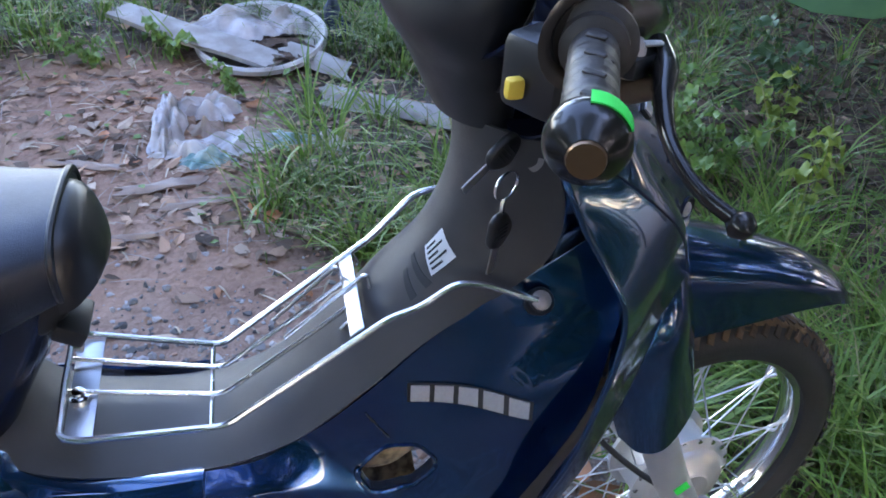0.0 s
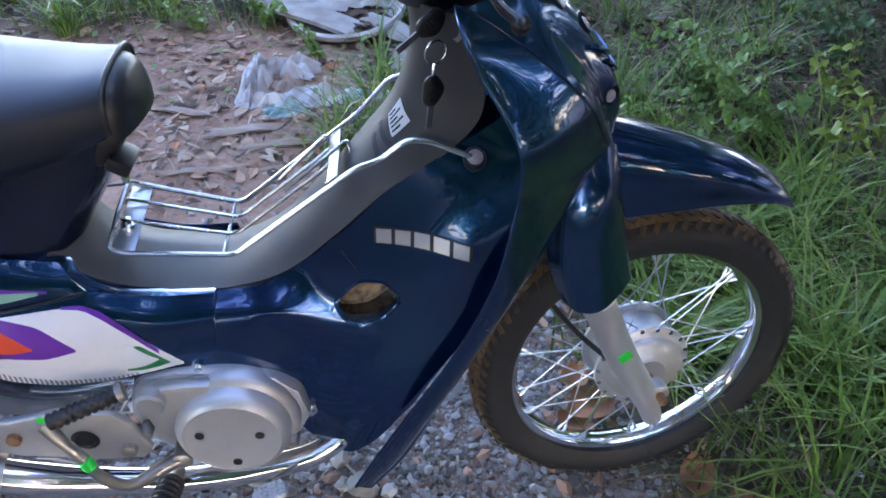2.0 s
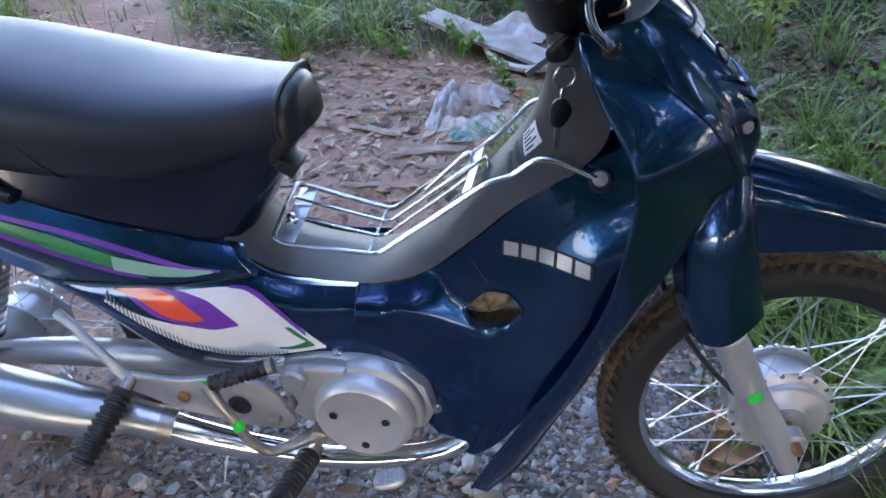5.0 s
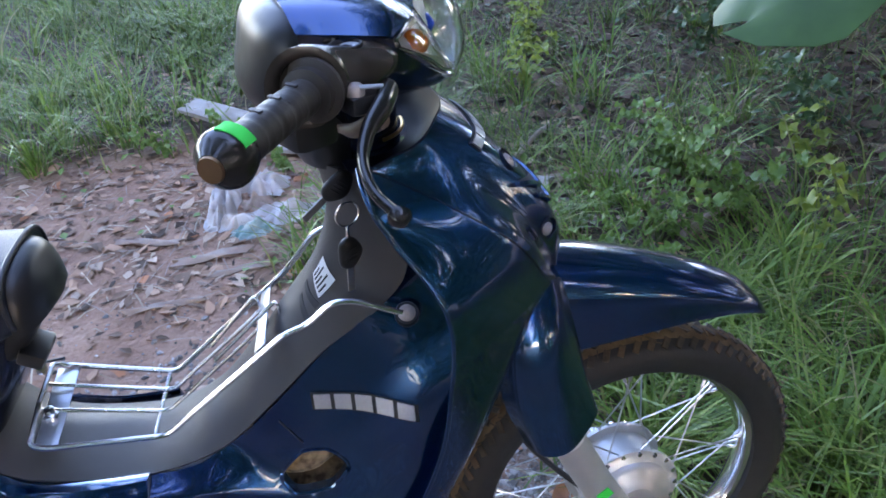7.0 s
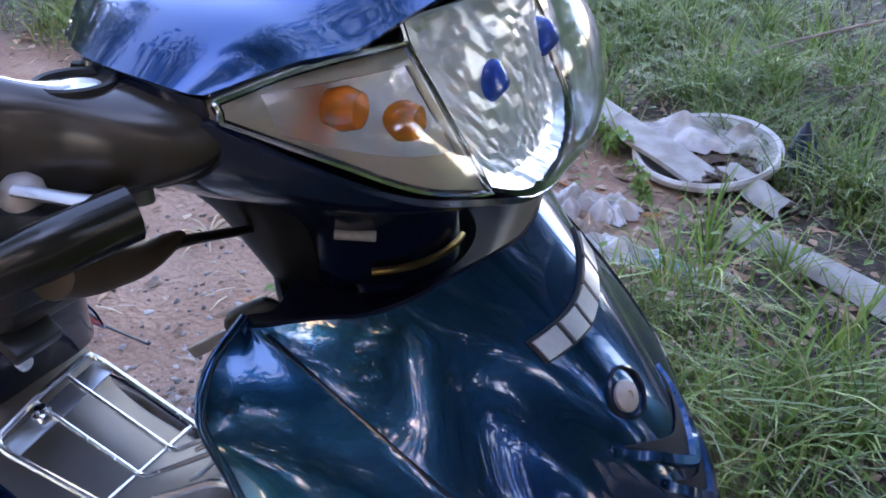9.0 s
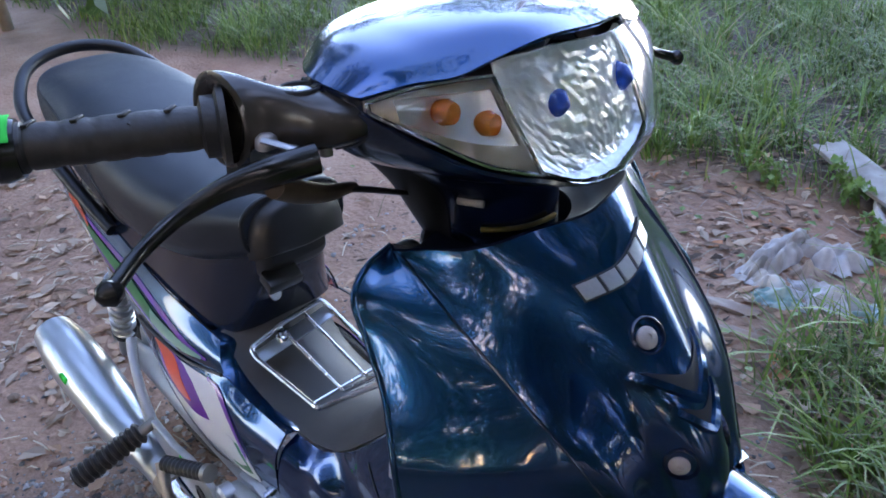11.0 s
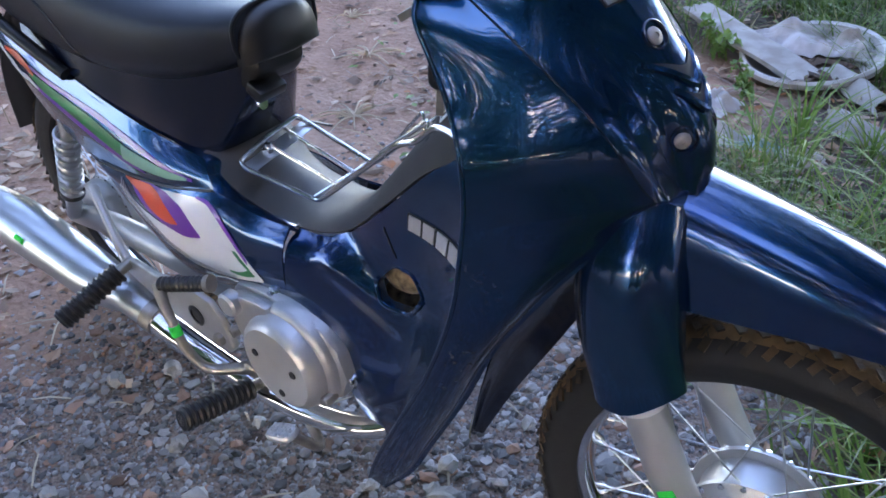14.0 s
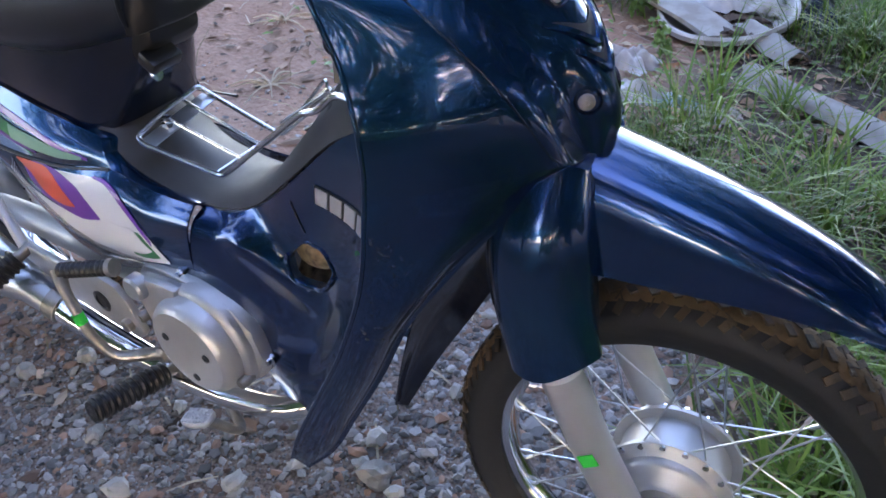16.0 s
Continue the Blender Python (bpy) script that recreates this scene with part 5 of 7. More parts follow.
for s in (1, -1):
    def at(c):
        return [(x, CY + (y - CY) * s, z) for x, y, z in c]
    ind = surface([at([(0.960, -0.091, 1.048), (0.953, -0.122, 1.050), (0.941, -0.150, 1.049), (0.927, -0.175, 1.044)]),
                   at([(0.977, -0.089, 1.020), (0.972, -0.116, 1.024), (0.956, -0.148, 1.031), (0.929, -0.1755, 1.041)]),
                   at([(0.997, -0.083, 0.984), (0.979, -0.118, 0.997), (0.957, -0.151, 1.019), (0.929, -0.175, 1.038)])], 25, 13)
    ind = ind if s > 0 else ind[:, ::-1]
    lens("indicator_lens", ind[:, ::-1], GLASS, "clear indicator lens")
    reflector(ind, 0.022, 1, (0.0012, 0.0004, 0.0004), 0.90, True)
    rim_keep = np.zeros((ind.shape[0] - 1, ind.shape[1] - 1), bool)
    rim_keep[:2] = rim_keep[-3:] = True
    rim_keep[:, -5:] = rim_keep[:, :1] = True
    part("bezel", shell("bezel", (ind - (0.0045, 0, 0))[:, ::-1], 0.001, rim_keep[:, ::-1]), BEZEL, cowl, "champagne coloured bezel inside the lens")
    for p in ((0.951, -0.129, 1.031), (0.962, -0.100, 1.018)):
        part("indicator_bulb", lathe("indicator_bulb", [(0.001, -0.010), (0.007, -0.007), (0.009, 0.0), (0.007, 0.007), (0.001, 0.010)], 16, "x", at([p])[0]), AMBER, cowl, "amber indicator bulb")
    edge_ = np.concatenate([ind[0], ind[:, -1][1:], ind[-1][::-1][1:], ind[:, 0][::-1][1:]])
    part("lens_trim", tube("lens_trim", edge_, 0.0016, n=len(edge_), seg=6, straight=True), CHROME, cowl, "bright lens edge")
    # switch housing, grip and end weight
    rings = []
    for x, y, z, rx, rz in ((0.902, -0.160, 1.029, 0.018, 0.013), (0.894, -0.170, 1.031, 0.034, 0.0195), (0.888, -0.186, 1.031, 0.037, 0.0200), (0.878, -0.200, 1.031, 0.034, 0.0215), (0.862, -0.212, 1.032, 0.029, 0.0260), (0.850, -0.222, 1.032, 0.030, 0.0310), (0.846, -0.229, 1.032, 0.0305, 0.0320), (0.846, -0.2295, 1.032, 0.024, 0.025), (0.848, -0.224, 1.032, 0.021, 0.021)):
        rings.append(np.array([(x + rx * math.cos(a), CY + (y - CY) * s, z + rz * math.sin(a)) for a in np.linspace(0, 2 * np.pi, 24, endpoint=False)]))
    house = P("switch_housing", loft("switch_housing", rings, nv=24), DUSTY_LIT, None, "black switch housing with a mirror mount", True)
    part("mirror_mount", lathe("mirror_mount", [(0.0132, -0.008), (0.0140, 0.0004), (0.0130, 0.0012), (0.0118, 0.0006), (0.0112, -0.0015), (0.0005, -0.0018)], 28, "z", at([(0.884, -0.192, 1.0512)])[0]), INK, house, "dark mirror mounting hole")
    part("mount_thread", lathe("mount_thread", [(0.0086, -0.003), (0.0082, 0.0002), (0.0070, 0.0008), (0.0005, 0.0008)], 20, "z", at([(0.887, -0.1945, 1.0506)])[0]), ALU, house, "pale threaded insert")
    ridge_ = at([(0.868, -0.176, 1.0500), (0.896, -0.172, 1.0500), (0.918, -0.170, 1.0430), (0.9285, -0.171, 1.0310), (0.920, -0.174, 1.0190), (0.900, -0.180, 1.0115)])
    part("housing_edge", tube("housing_edge", ridge_, 0.0022, 30, 8), GLOSSBLACK, house, "glossy rounded edge of the housing")
    for p in ((0.902, -0.190, 1.0150), (0.872, -0.200, 1.0145)):
        part("housing_screw", lathe("housing_screw", [(0.0045, -0.006), (0.0045, 0.0), (0.003, 0.0015), (0.0005, 0.0016)], 12, "z", at([p])[0]), STEEL, house)
    part("switch_box", block("switch_box", (0.042, 0.046, 0.050), at([(0.842, -0.196, 1.000)])[0], 0.008, (0, 0, 24 * s)), BLACK, house)
    a, b = np.array((0.852, CY + (-0.228 - CY) * s, 1.030)), np.array((0.790, CY + (-0.334 - CY) * s, 1.031))
    c, rad = [], []
    for k in range(61):
        c.append(a + (b - a) * k / 60)
        rad.append(0.0255 if k < 3 else 0.0200 if k < 8 else 0.0136 + 0.0007 * (k % 10 < 7) + (0.002 if k > 57 else 0))
    grip = P("grip", tube("grip", c, rad, n=61, seg=24, straight=True), GRIPRUBBER, None, "ribbed black rubber grip", True)
    for k in range(14):
        q = a + (b - a) * (0.2 + 0.055 * k)
        part("grip_rib", block("grip_rib", (0.004, 0.012, 0.002), (0, 0, 0), 0.0006, seg=1), GRIPRUBBER, grip, m=Matrix.Translation(tuple(q)) @ Matrix.Rotation(radians(37 * s), 4, "Z") @ Matrix.Rotation(radians(55 * (k % 4) - 60), 4, "Y") @ Matrix.Translation((0, 0, 0.0144)))
    way = (b - a) / np.linalg.norm(b - a)
    end = P("bar_end", tube("bar_end", [b - way * 0.002, b + way * 0.003, b + way * 0.009, b + way * 0.015, b + way * 0.020, b + way * 0.0245, b + way * 0.0265], [0.0178, 0.0192, 0.0203, 0.0200, 0.0180, 0.0140, 0.0095], 20, 28), GLOSSBLACK, None, "round black bar end weight", True)
    part("end_screw", tube("end_screw", [b + way * 0.024, b + way * 0.0285], [0.0098, 0.0085], 3, 16), COPPER, end, "bronze coloured end screw")
    if s > 0:
        part("marking_tape", mesh("marking_tape", *arc_band(b + way * 0.000, b + way * 0.013, 0.0208, -5, 62)), MARK, end, "strip of green tape")
    # lever with its perch and cable
    pts = [(0.912, -0.206, 1.014), (0.902, -0.232, 1.011), (0.884, -0.262, 1.002), (0.875, -0.290, 0.990), (0.878, -0.318, 0.978), (0.888, -0.338, 0.971)]
    lever = P("brake_lever", tube("brake_lever", at(pts), [0.0085, 0.0082, 0.0060, 0.0044, 0.0040, 0.0042], 40, 14, squash=1.25), GLOSSBLACK, None, "black curved brake lever", True)
    part("ball_end", lathe("ball_end", [(0.001, -0.0085), (0.0058, -0.006), (0.0085, 0.0), (0.0058, 0.006), (0.001, 0.0085)], 18, at=at([(0.889, -0.341, 0.970)])[0]), GLOSSBLACK, lever, "worn dark ball end")
    part("perch", block("perch", (0.030, 0.024, 0.016), at([(0.888, -0.218, 1.012)])[0], 0.005, (0, 0, 24 * s)), BLACK, lever)
    part("pivot_screw", lathe("pivot_screw", [(0.0070, -0.014), (0.0075, 0.004), (0.0068, 0.008), (0.004, 0.0105), (0.0005, 0.011)], 18, "z", at([(0.884, -0.222, 1.018)])[0]), ZINC, lever, "round pivot screw head")
    part("stop_plate", tube("stop_plate", at([(0.886, -0.226, 1.026), (0.902, -0.220, 1.023), (0.912, -0.208, 1.016), (0.913, -0.204, 1.006)]), 0.0032, 14, 8, squash=0.6), ALUPAINT, lever, "bright steel stop plate")
    P("cable", tube("cable", at([(0.894, -0.228, 0.998), (0.887, -0.192, 0.980), (0.878, -0.155, 0.968), (0.868, -0.100, 0.945), (0.853, -0.034, 0.914)]), [0.0030, 0.0028, 0.0026, 0.0025, 0.0025], 44, 10), BLACK, None, "black control cable", True)
    P("cable_boot", tube("cable_boot", at([(0.900, -0.232, 1.000), (0.890, -0.204, 0.985), (0.883, -0.178, 0.974), (0.875, -0.150, 0.967), (0.873, -0.144, 0.965)]), [0.0075, 0.0085, 0.0072, 0.0058, 0.0034], 30, 12), BOOT, None, "dusty brown rubber boot on the cable", True)


def rounds(rows):
    """Rings that lie level round the steering axis: x, z, half depth, half width."""
    return [np.array([(x + rx * math.cos(a), CY + ry * math.sin(a), z) for a in np.linspace(0, 2 * np.pi, 32, endpoint=False)]) for x, z, rx, ry in rows]


neck = P("steering_neck", loft("steering_neck", rounds(((0.905, 0.898, 0.046, 0.054), (0.900, 0.938, 0.050, 0.060), (0.894, 0.958, 0.062, 0.080), (0.888, 0.978, 0.074, 0.105))), nv=24), NAVY, None, "dark lower handlebar cover", True)
part("slot", tube("slot", [(0.908, -0.0705, 0.938), (0.928, -0.0625, 0.937)], 0.0030, 4, 10), ZINC, neck, "pale oval slot")
# Thin gold-coloured arc along the front of the neck base.
part("edge_trim", tube("edge_trim", [(0.9045 + 0.0500 * math.cos(a), CY + 0.0580 * math.sin(a), 0.915) for a in np.linspace(-1.15, 0.1, 14)], 0.0022, 30, 8), GOLDSTRIP, neck, "thin gold-coloured strip round the neck")
P("rear_cowl", loft("rear_cowl", rounds(((0.876, 0.893, 0.036, 0.056), (0.858, 0.945, 0.044, 0.078), (0.842, 0.985, 0.050, 0.104), (0.848, 1.020, 0.050, 0.116), (0.854, 1.050, 0.046, 0.112), (0.862, 1.066, 0.036, 0.096))), nv=30), BLACK, None, "black plastic instrument housing", True)
P("yellow_button", block("yellow_button", (0.012, 0.009, 0.014), (0.817, -0.203, 0.994), 0.003), YELLOW, None, "small yellow plastic switch", True)

# ignition with its key; a ring and spare key hang from it
lock = P("ignition_lock", lathe("ignition_lock", [(0.017, 0.004), (0.017, -0.003), (0.012, -0.004), (0.0115, -0.001), (0.0005, -0.001)], 28, at=(0.0, 0.0, 0.0)), STEEL, None, "steel ignition lock")
lock.matrix_basis = pose(0.906, -0.092, 0.886, 0, 0, -42)


def key(name, m, parent=None):
    k = part(name, loft("key_head", [np.array([(x + 0.0, y * 0.004, z) for x, y, z in ring]) for ring in (
        [(0.011 * math.cos(a) * (1 + 0.12 * math.cos(3 * a)), -1, 0.016 * math.sin(a)) for a in np.linspace(0, 2 * np.pi, 28, endpoint=False)],
        [(0.0135 * math.cos(a) * (1 + 0.12 * math.cos(3 * a)), -0.5, 0.0185 * math.sin(a)) for a in np.linspace(0, 2 * np.pi, 28, endpoint=False)],
        [(0.0135 * math.cos(a) * (1 + 0.12 * math.cos(3 * a)), 0.5, 0.0185 * math.sin(a)) for a in np.linspace(0, 2 * np.pi, 28, endpoint=False)],
        [(0.011 * math.cos(a) * (1 + 0.12 * math.cos(3 * a)), 1, 0.016 * math.sin(a)) for a in np.linspace(0, 2 * np.pi, 28, endpoint=False)])], nv=8), BLACK, parent, m=m)
    part("blade", block("blade", (0.008, 0.0022, 0.034), (0, 0, -0.030), 0.0006, seg=1), STEEL, k, "steel key blade")
    for j in range(4):
        part("ridge", block("ridge", (0.014, 0.0012, 0.0014), (0, -0.0042, 0.006 - 0.004 * j), 0.0004, (0, -14, 0), 1), RUBBER, k)
    return k


keys = thing("keys", "bunch of two black-headed motorcycle keys hanging from the ignition lock", "keys")
key("ignition_key", pose(0.882, -0.100, 0.893, 0, 60, 28), keys)
part("key_ring", mesh("key_ring", *(lambda r1, r2, A, B: ([((r1 + r2 * math.cos(q)) * math.cos(p), r2 * math.sin(q), (r1 + r2 * math.cos(q)) * math.sin(p)) for p in A for q in B],
     [(i * 8 + j, i * 8 + (j + 1) % 8, ((i + 1) % 40) * 8 + (j + 1) % 8, ((i + 1) % 40) * 8 + j) for i in range(40) for j in range(8)]))(0.0135, 0.0013, np.linspace(0, 2 * np.pi, 40, endpoint=False), np.linspace(0, 2 * np.pi, 8, endpoint=False))), WIRE, keys, "split steel key ring", pose(0.888, -0.104, 0.862, 0, 0, 30))
part("link", tube("link", [(0.887, -0.105, 0.850), (0.886, -0.107, 0.842), (0.886, -0.108, 0.836)], 0.0022, 8, 6), WIRE, keys)
key("spare_key", pose(0.885, -0.109, 0.819, 0, 4, 30), keys)

# ---- the ground: one sheet, denser near the motorcycle ----
def ground_material():
    m = bpy.data.materials.new("dirt_and_gravel")
    m.use_nodes = True
    nt = m.node_tree
    bs = nt.nodes["Principled BSDF"]
    bs.inputs["Roughness"].default_value = 0.9
    tc = nt.nodes.new("ShaderNodeTexCoord")

    def tex(sc, detail=6.0):
        n = nt.nodes.new("ShaderNodeTexNoise")
        n.inputs["Scale"].default_value, n.inputs["Detail"].default_value = sc, detail
        nt.links.new(tc.outputs["Object"], n.inputs["Vector"])
        return n.outputs["Fac"]

    def ramp(fac, stops):
        r = nt.nodes.new("ShaderNodeValToRGB")
        while len(r.color_ramp.elements) < len(stops):
            r.color_ramp.elements.new(0.5)
        for e, (p, c) in zip(r.color_ramp.elements, stops):
            e.position, e.color = p, (*c, 1)
        nt.links.new(fac, r.inputs["Fac"])
        return r.outputs["Color"]

    def mix(fac, a, b):
        x = nt.nodes.new("ShaderNodeMix")
        x.data_type = "RGBA"
        nt.links.new(fac, x.inputs[0]); nt.links.new(a, x.inputs[6]); nt.links.new(b, x.inputs[7])
        return x.outputs[2]

    dirt = ramp(tex(3.2), [(0.30, (0.225, 0.118, 0.075)), (0.5, (0.340, 0.193, 0.126)), (0.72, (0.430, 0.278, 0.196))])
    fine = ramp(tex(60.0), [(0.3, (0.12, 0.066, 0.045)), (0.7, (0.34, 0.215, 0.155))])
    grit = ramp(tex(180.0, 3.0), [(0.35, (0.055, 0.046, 0.040)), (0.65, (0.260, 0.215, 0.185))])
    at = nt.nodes.new("ShaderNodeVertexColor")
    at.layer_name = "kind"
    sep = nt.nodes.new("ShaderNodeSeparateColor")
    nt.links.new(at.outputs["Color"], sep.inputs[0])
    half = nt.nodes.new("ShaderNodeValue")
    half.outputs[0].default_value = 0.35
    base = mix(half.outputs[0], dirt, fine)
    some = nt.nodes.new("ShaderNodeMath")
    some.operation = "MULTIPLY"
    some.inputs[1].default_value = 0.7
    nt.links.new(sep.outputs[0], some.inputs[0])
    base = mix(some.outputs[0], base, grit)
    soil = ramp(tex(14.0), [(0.3, (0.030, 0.022, 0.016)), (0.7, (0.095, 0.070, 0.050))])
    base = mix(sep.outputs[1], base, soil)
    nt.links.new(base, bs.inputs["Base Color"])
    b1 = nt.nodes.new("ShaderNodeBump")
    b1.inputs["Strength"].default_value, b1.inputs["Distance"].default_value = 0.9, 0.014
    nt.links.new(tex(45.0), b1.inputs["Height"])
    nt.links.new(b1.outputs[0], bs.inputs["Normal"])
    return m


def smoothstep(a, b, x):
    t = np.clip((x - a) / (b - a), 0, 1)
    return t * t * (3 - 2 * t)


def wobble(x, y, s, seed=0.0):
    return np.sin(x * s + 1.3 * seed) * np.cos(y * s * 1.17 + seed) * 0.5 + np.sin((x + y) * s * 0.61 + 2.1 + seed) * 0.3 + np.cos((x * 0.7 - y) * s * 1.7 + seed * 2) * 0.2


def height(x, y):
    """Gently uneven earth, with a shallow wheel rut along the dirt track; flat under the wheels."""
    far = smoothstep(0.25, 1.2, np.hypot(x - 0.6, y * 1.3))
    h = 0.012 * wobble(x, y, 5.0) + 0.006 * wobble(x, y, 13.0, 2.0)
    h += 0.03 * smoothstep(2.3, 3.6, y) * (0.6 + wobble(x, y, 2.0))
    s = x + y + 0.06 * wobble(x, y, 1.5, 7.0)
    ruts = np.exp(-(((s - 0.42) / 0.10) ** 2)) + 0.8 * np.exp(-(((s - 0.86) / 0.12) ** 2)) - 0.5 * np.exp(-(((s - 0.64) / 0.07) ** 2))
    h -= 0.022 * ruts * smoothstep(0.1, -0.5, x)
    return h * far - 0.002


def grassy(x, y):
    """How far grass grows at a place, 0 to 1."""
    edge_far = 1.93 + 0.13 * wobble(x, y, 2.6) - 0.25 * smoothstep(0.2, 1.1, x) - 0.22 * smoothstep(-1.3, -1.8, x) - 0.5 * smoothstep(-2.3, -4.5, x)
    track = smoothstep(0.55, 0.25, np.abs((x + 1.35) + 0.55 * (y - 2.2)) * 0.83)
    a = smoothstep(edge_far - 0.1, edge_far + 0.3, y) * (1 - 0.95 * track)
    b = smoothstep(1.02, 1.40, x + 0.35 * wobble(x, y, 4.0) * 0.5 + 0.12 * y) * smoothstep(-0.40, 0.05, y - 0.30 * smoothstep(1.55, 1.25, x) + 0.35 * smoothstep(1.2, 1.8, x) + 0.6 * smoothstep(1.7, 2.3, x))
    c = smoothstep(0.60, 0.86, x + 0.12 * wobble(x, y, 5.0)) * smoothstep(0.72, 0.95, y + 0.08 * wobble(x, y, 7.0))
    return np.clip(np.maximum(np.maximum(a, b), c), 0, 1)


def gravelly(x, y):
    return np.clip(smoothstep(0.75, 0.25, y + 0.15 * wobble(x, y, 3.0)) * smoothstep(-0.25, 0.35, x + 0.2 * wobble(x, y, 2.2) - 0.4 * np.minimum(y, 0)), 0, 1)


def axis_points(a, b, lo, hi, step):
    near = np.arange(lo, hi + 1e-6, step)
    left, right = lo - np.geomspace(step, lo - a, 26), hi + np.geomspace(step, b - hi, 26)
    return np.r_[left[::-1], near, right]


gx, gy = axis_points(-900, 900, -3.4, 3.6, 0.04), axis_points(-900, 900, -1.6, 4.4, 0.04)
X, Y = np.meshgrid(gx, gy)
near = smoothstep(12, 6, np.hypot(X, Y))
Z = height(X, Y) * near
ground_mesh = bpy.data.meshes.new("ground")
nx, ny = len(gx), len(gy)
ground_mesh.from_pydata(np.stack([X, Y, Z], -1).reshape(-1, 3).tolist(), [], grid_faces(ny, nx))
for poly in ground_mesh.polygons:
    poly.use_smooth = True
col = ground_mesh.color_attributes.new("kind", "FLOAT_COLOR", "POINT")
# Soil also covers unseen ground near and ahead, added to darken bounce and reflections.
kind = np.stack([gravelly(X, Y) * near, np.maximum(grassy(X, Y), np.maximum(smoothstep(-1.4, -2.2, Y), smoothstep(3.6, 4.6, X))) * near + (1 - near), 0 * X, 0 * X + 1], -1)
col.data.foreach_set("color", kind.reshape(-1).astype(np.float32))
ground_mesh.materials.append(ground_material())
ground = tagged(new("ground", ground_mesh), "brown dirt track with gravel and soil", "ground", kind="structure")


def scatter(n, box, density, seed):
    """Places in a box, kept by a density of place."""
    r = np.random.default_rng(seed)
    x, y = r.uniform(box[0], box[1], n), r.uniform(box[2], box[3], n)
    k = r.random(n) < density(x, y)
    return x[k], y[k], r


def joined(name, verts, faces, mat, label, category, smooth=False):
    """Many small pieces as one mesh of kind stuff: verts (n, k, 3), faces of one piece."""
    n, k = verts.shape[:2]
    f = np.array(faces)
    allf = (f[None] + (np.arange(n) * k)[:, None, None]).reshape(-1, f.shape[1])
    me = bpy.data.meshes.new(name)
    me.from_pydata(verts.reshape(-1, 3).tolist(), [], allf.tolist())
    if smooth:
        for p in me.polygons:
            p.use_smooth = True
    me.materials.append(mat)
    return tagged(new(name, me), label, category, kind="stuff")


def leafy(name, stops, rough=0.5, through=0.35, scale=0.0):
    """Leaves and blades: each takes its own tint from a row of colours, and lets some light through."""
    m = bpy.data.materials.new(name)
    m.use_nodes = True
    nt = m.node_tree
    bs = nt.nodes["Principled BSDF"]
    bs.inputs["Roughness"].default_value = rough
    ramp = nt.nodes.new("ShaderNodeValToRGB")
    while len(ramp.color_ramp.elements) < len(stops):
        ramp.color_ramp.elements.new(0.5)
    for e, (p, c) in zip(ramp.color_ramp.elements, stops):
        e.position, e.color = p, (*c, 1)
    if scale:
        tc, n = nt.nodes.new("ShaderNodeTexCoord"), nt.nodes.new("ShaderNodeTexNoise")
        n.inputs["Scale"].default_value, n.inputs["Detail"].default_value = scale, 4.0
        nt.links.new(tc.outputs["Object"], n.inputs["Vector"])
        nt.links.new(n.outputs["Fac"], ramp.inputs["Fac"])
    else:
        nt.links.new(nt.nodes.new("ShaderNodeNewGeometry").outputs["Random Per Island"], ramp.inputs["Fac"])
    nt.links.new(ramp.outputs["Color"], bs.inputs["Base Color"])
    tr, mix = nt.nodes.new("ShaderNodeBsdfTranslucent"), nt.nodes.new("ShaderNodeMixShader")
    nt.links.new(ramp.outputs["Color"], tr.inputs["Color"])
    mix.inputs[0].default_value = through
    nt.links.new(bs.outputs[0], mix.inputs[1])
    nt.links.new(tr.outputs[0], mix.inputs[2])
    nt.links.new(mix.outputs[0], nt.nodes["Material Output"].inputs["Surface"])
    return m


STONES = material("grey_stone", (0.215, 0.198, 0.188), 0.8, island=0.75, bump=0.5, bump_scale=120)
REDSTONES = material("brown_stone", (0.26, 0.150, 0.102), 0.85, island=0.6, bump=0.5, bump_scale=120)
GRASS = leafy("grass_blades", [(0.0, (0.035, 0.075, 0.010)), (0.4, (0.085, 0.150, 0.020)), (0.75, (0.130, 0.205, 0.030)), (0.93, (0.175, 0.225, 0.045)), (1.0, (0.26, 0.22, 0.10))])
LONGGRASS = leafy("long_grass_blades", [(0.0, (0.070, 0.140, 0.018)), (0.5, (0.130, 0.230, 0.032)), (0.9, (0.200, 0.280, 0.055)), (1.0, (0.28, 0.25, 0.11))], 0.45)
OLIVE = leafy("olive_grass_blades", [(0.0, (0.035, 0.050, 0.012)), (0.6, (0.080, 0.105, 0.026)), (0.9, (0.130, 0.135, 0.045)), (1.0, (0.20, 0.16, 0.08))], 0.55, 0.25)
DRYGRASS = material("dry_grass", (0.23, 0.18, 0.09), 0.7, island=0.4)
LEAVES = material("dead_leaves", (0.29, 0.175, 0.110), 0.8, island=0.6)
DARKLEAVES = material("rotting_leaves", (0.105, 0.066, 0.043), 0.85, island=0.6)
PALELEAVES = material("bleached_leaves", (0.40, 0.295, 0.215), 0.8, island=0.35)
ORANGELEAF = material("orange_leaves", (0.36, 0.14, 0.055), 0.7, island=0.4)

ICO = bmesh.new()
bmesh.ops.create_icosphere(ICO, subdivisions=1, radius=1)
ICO_V, ICO_F = np.array([v.co[:] for v in ICO.verts]), [[v.index for v in f.verts] for f in ICO.faces]
ICO.free()


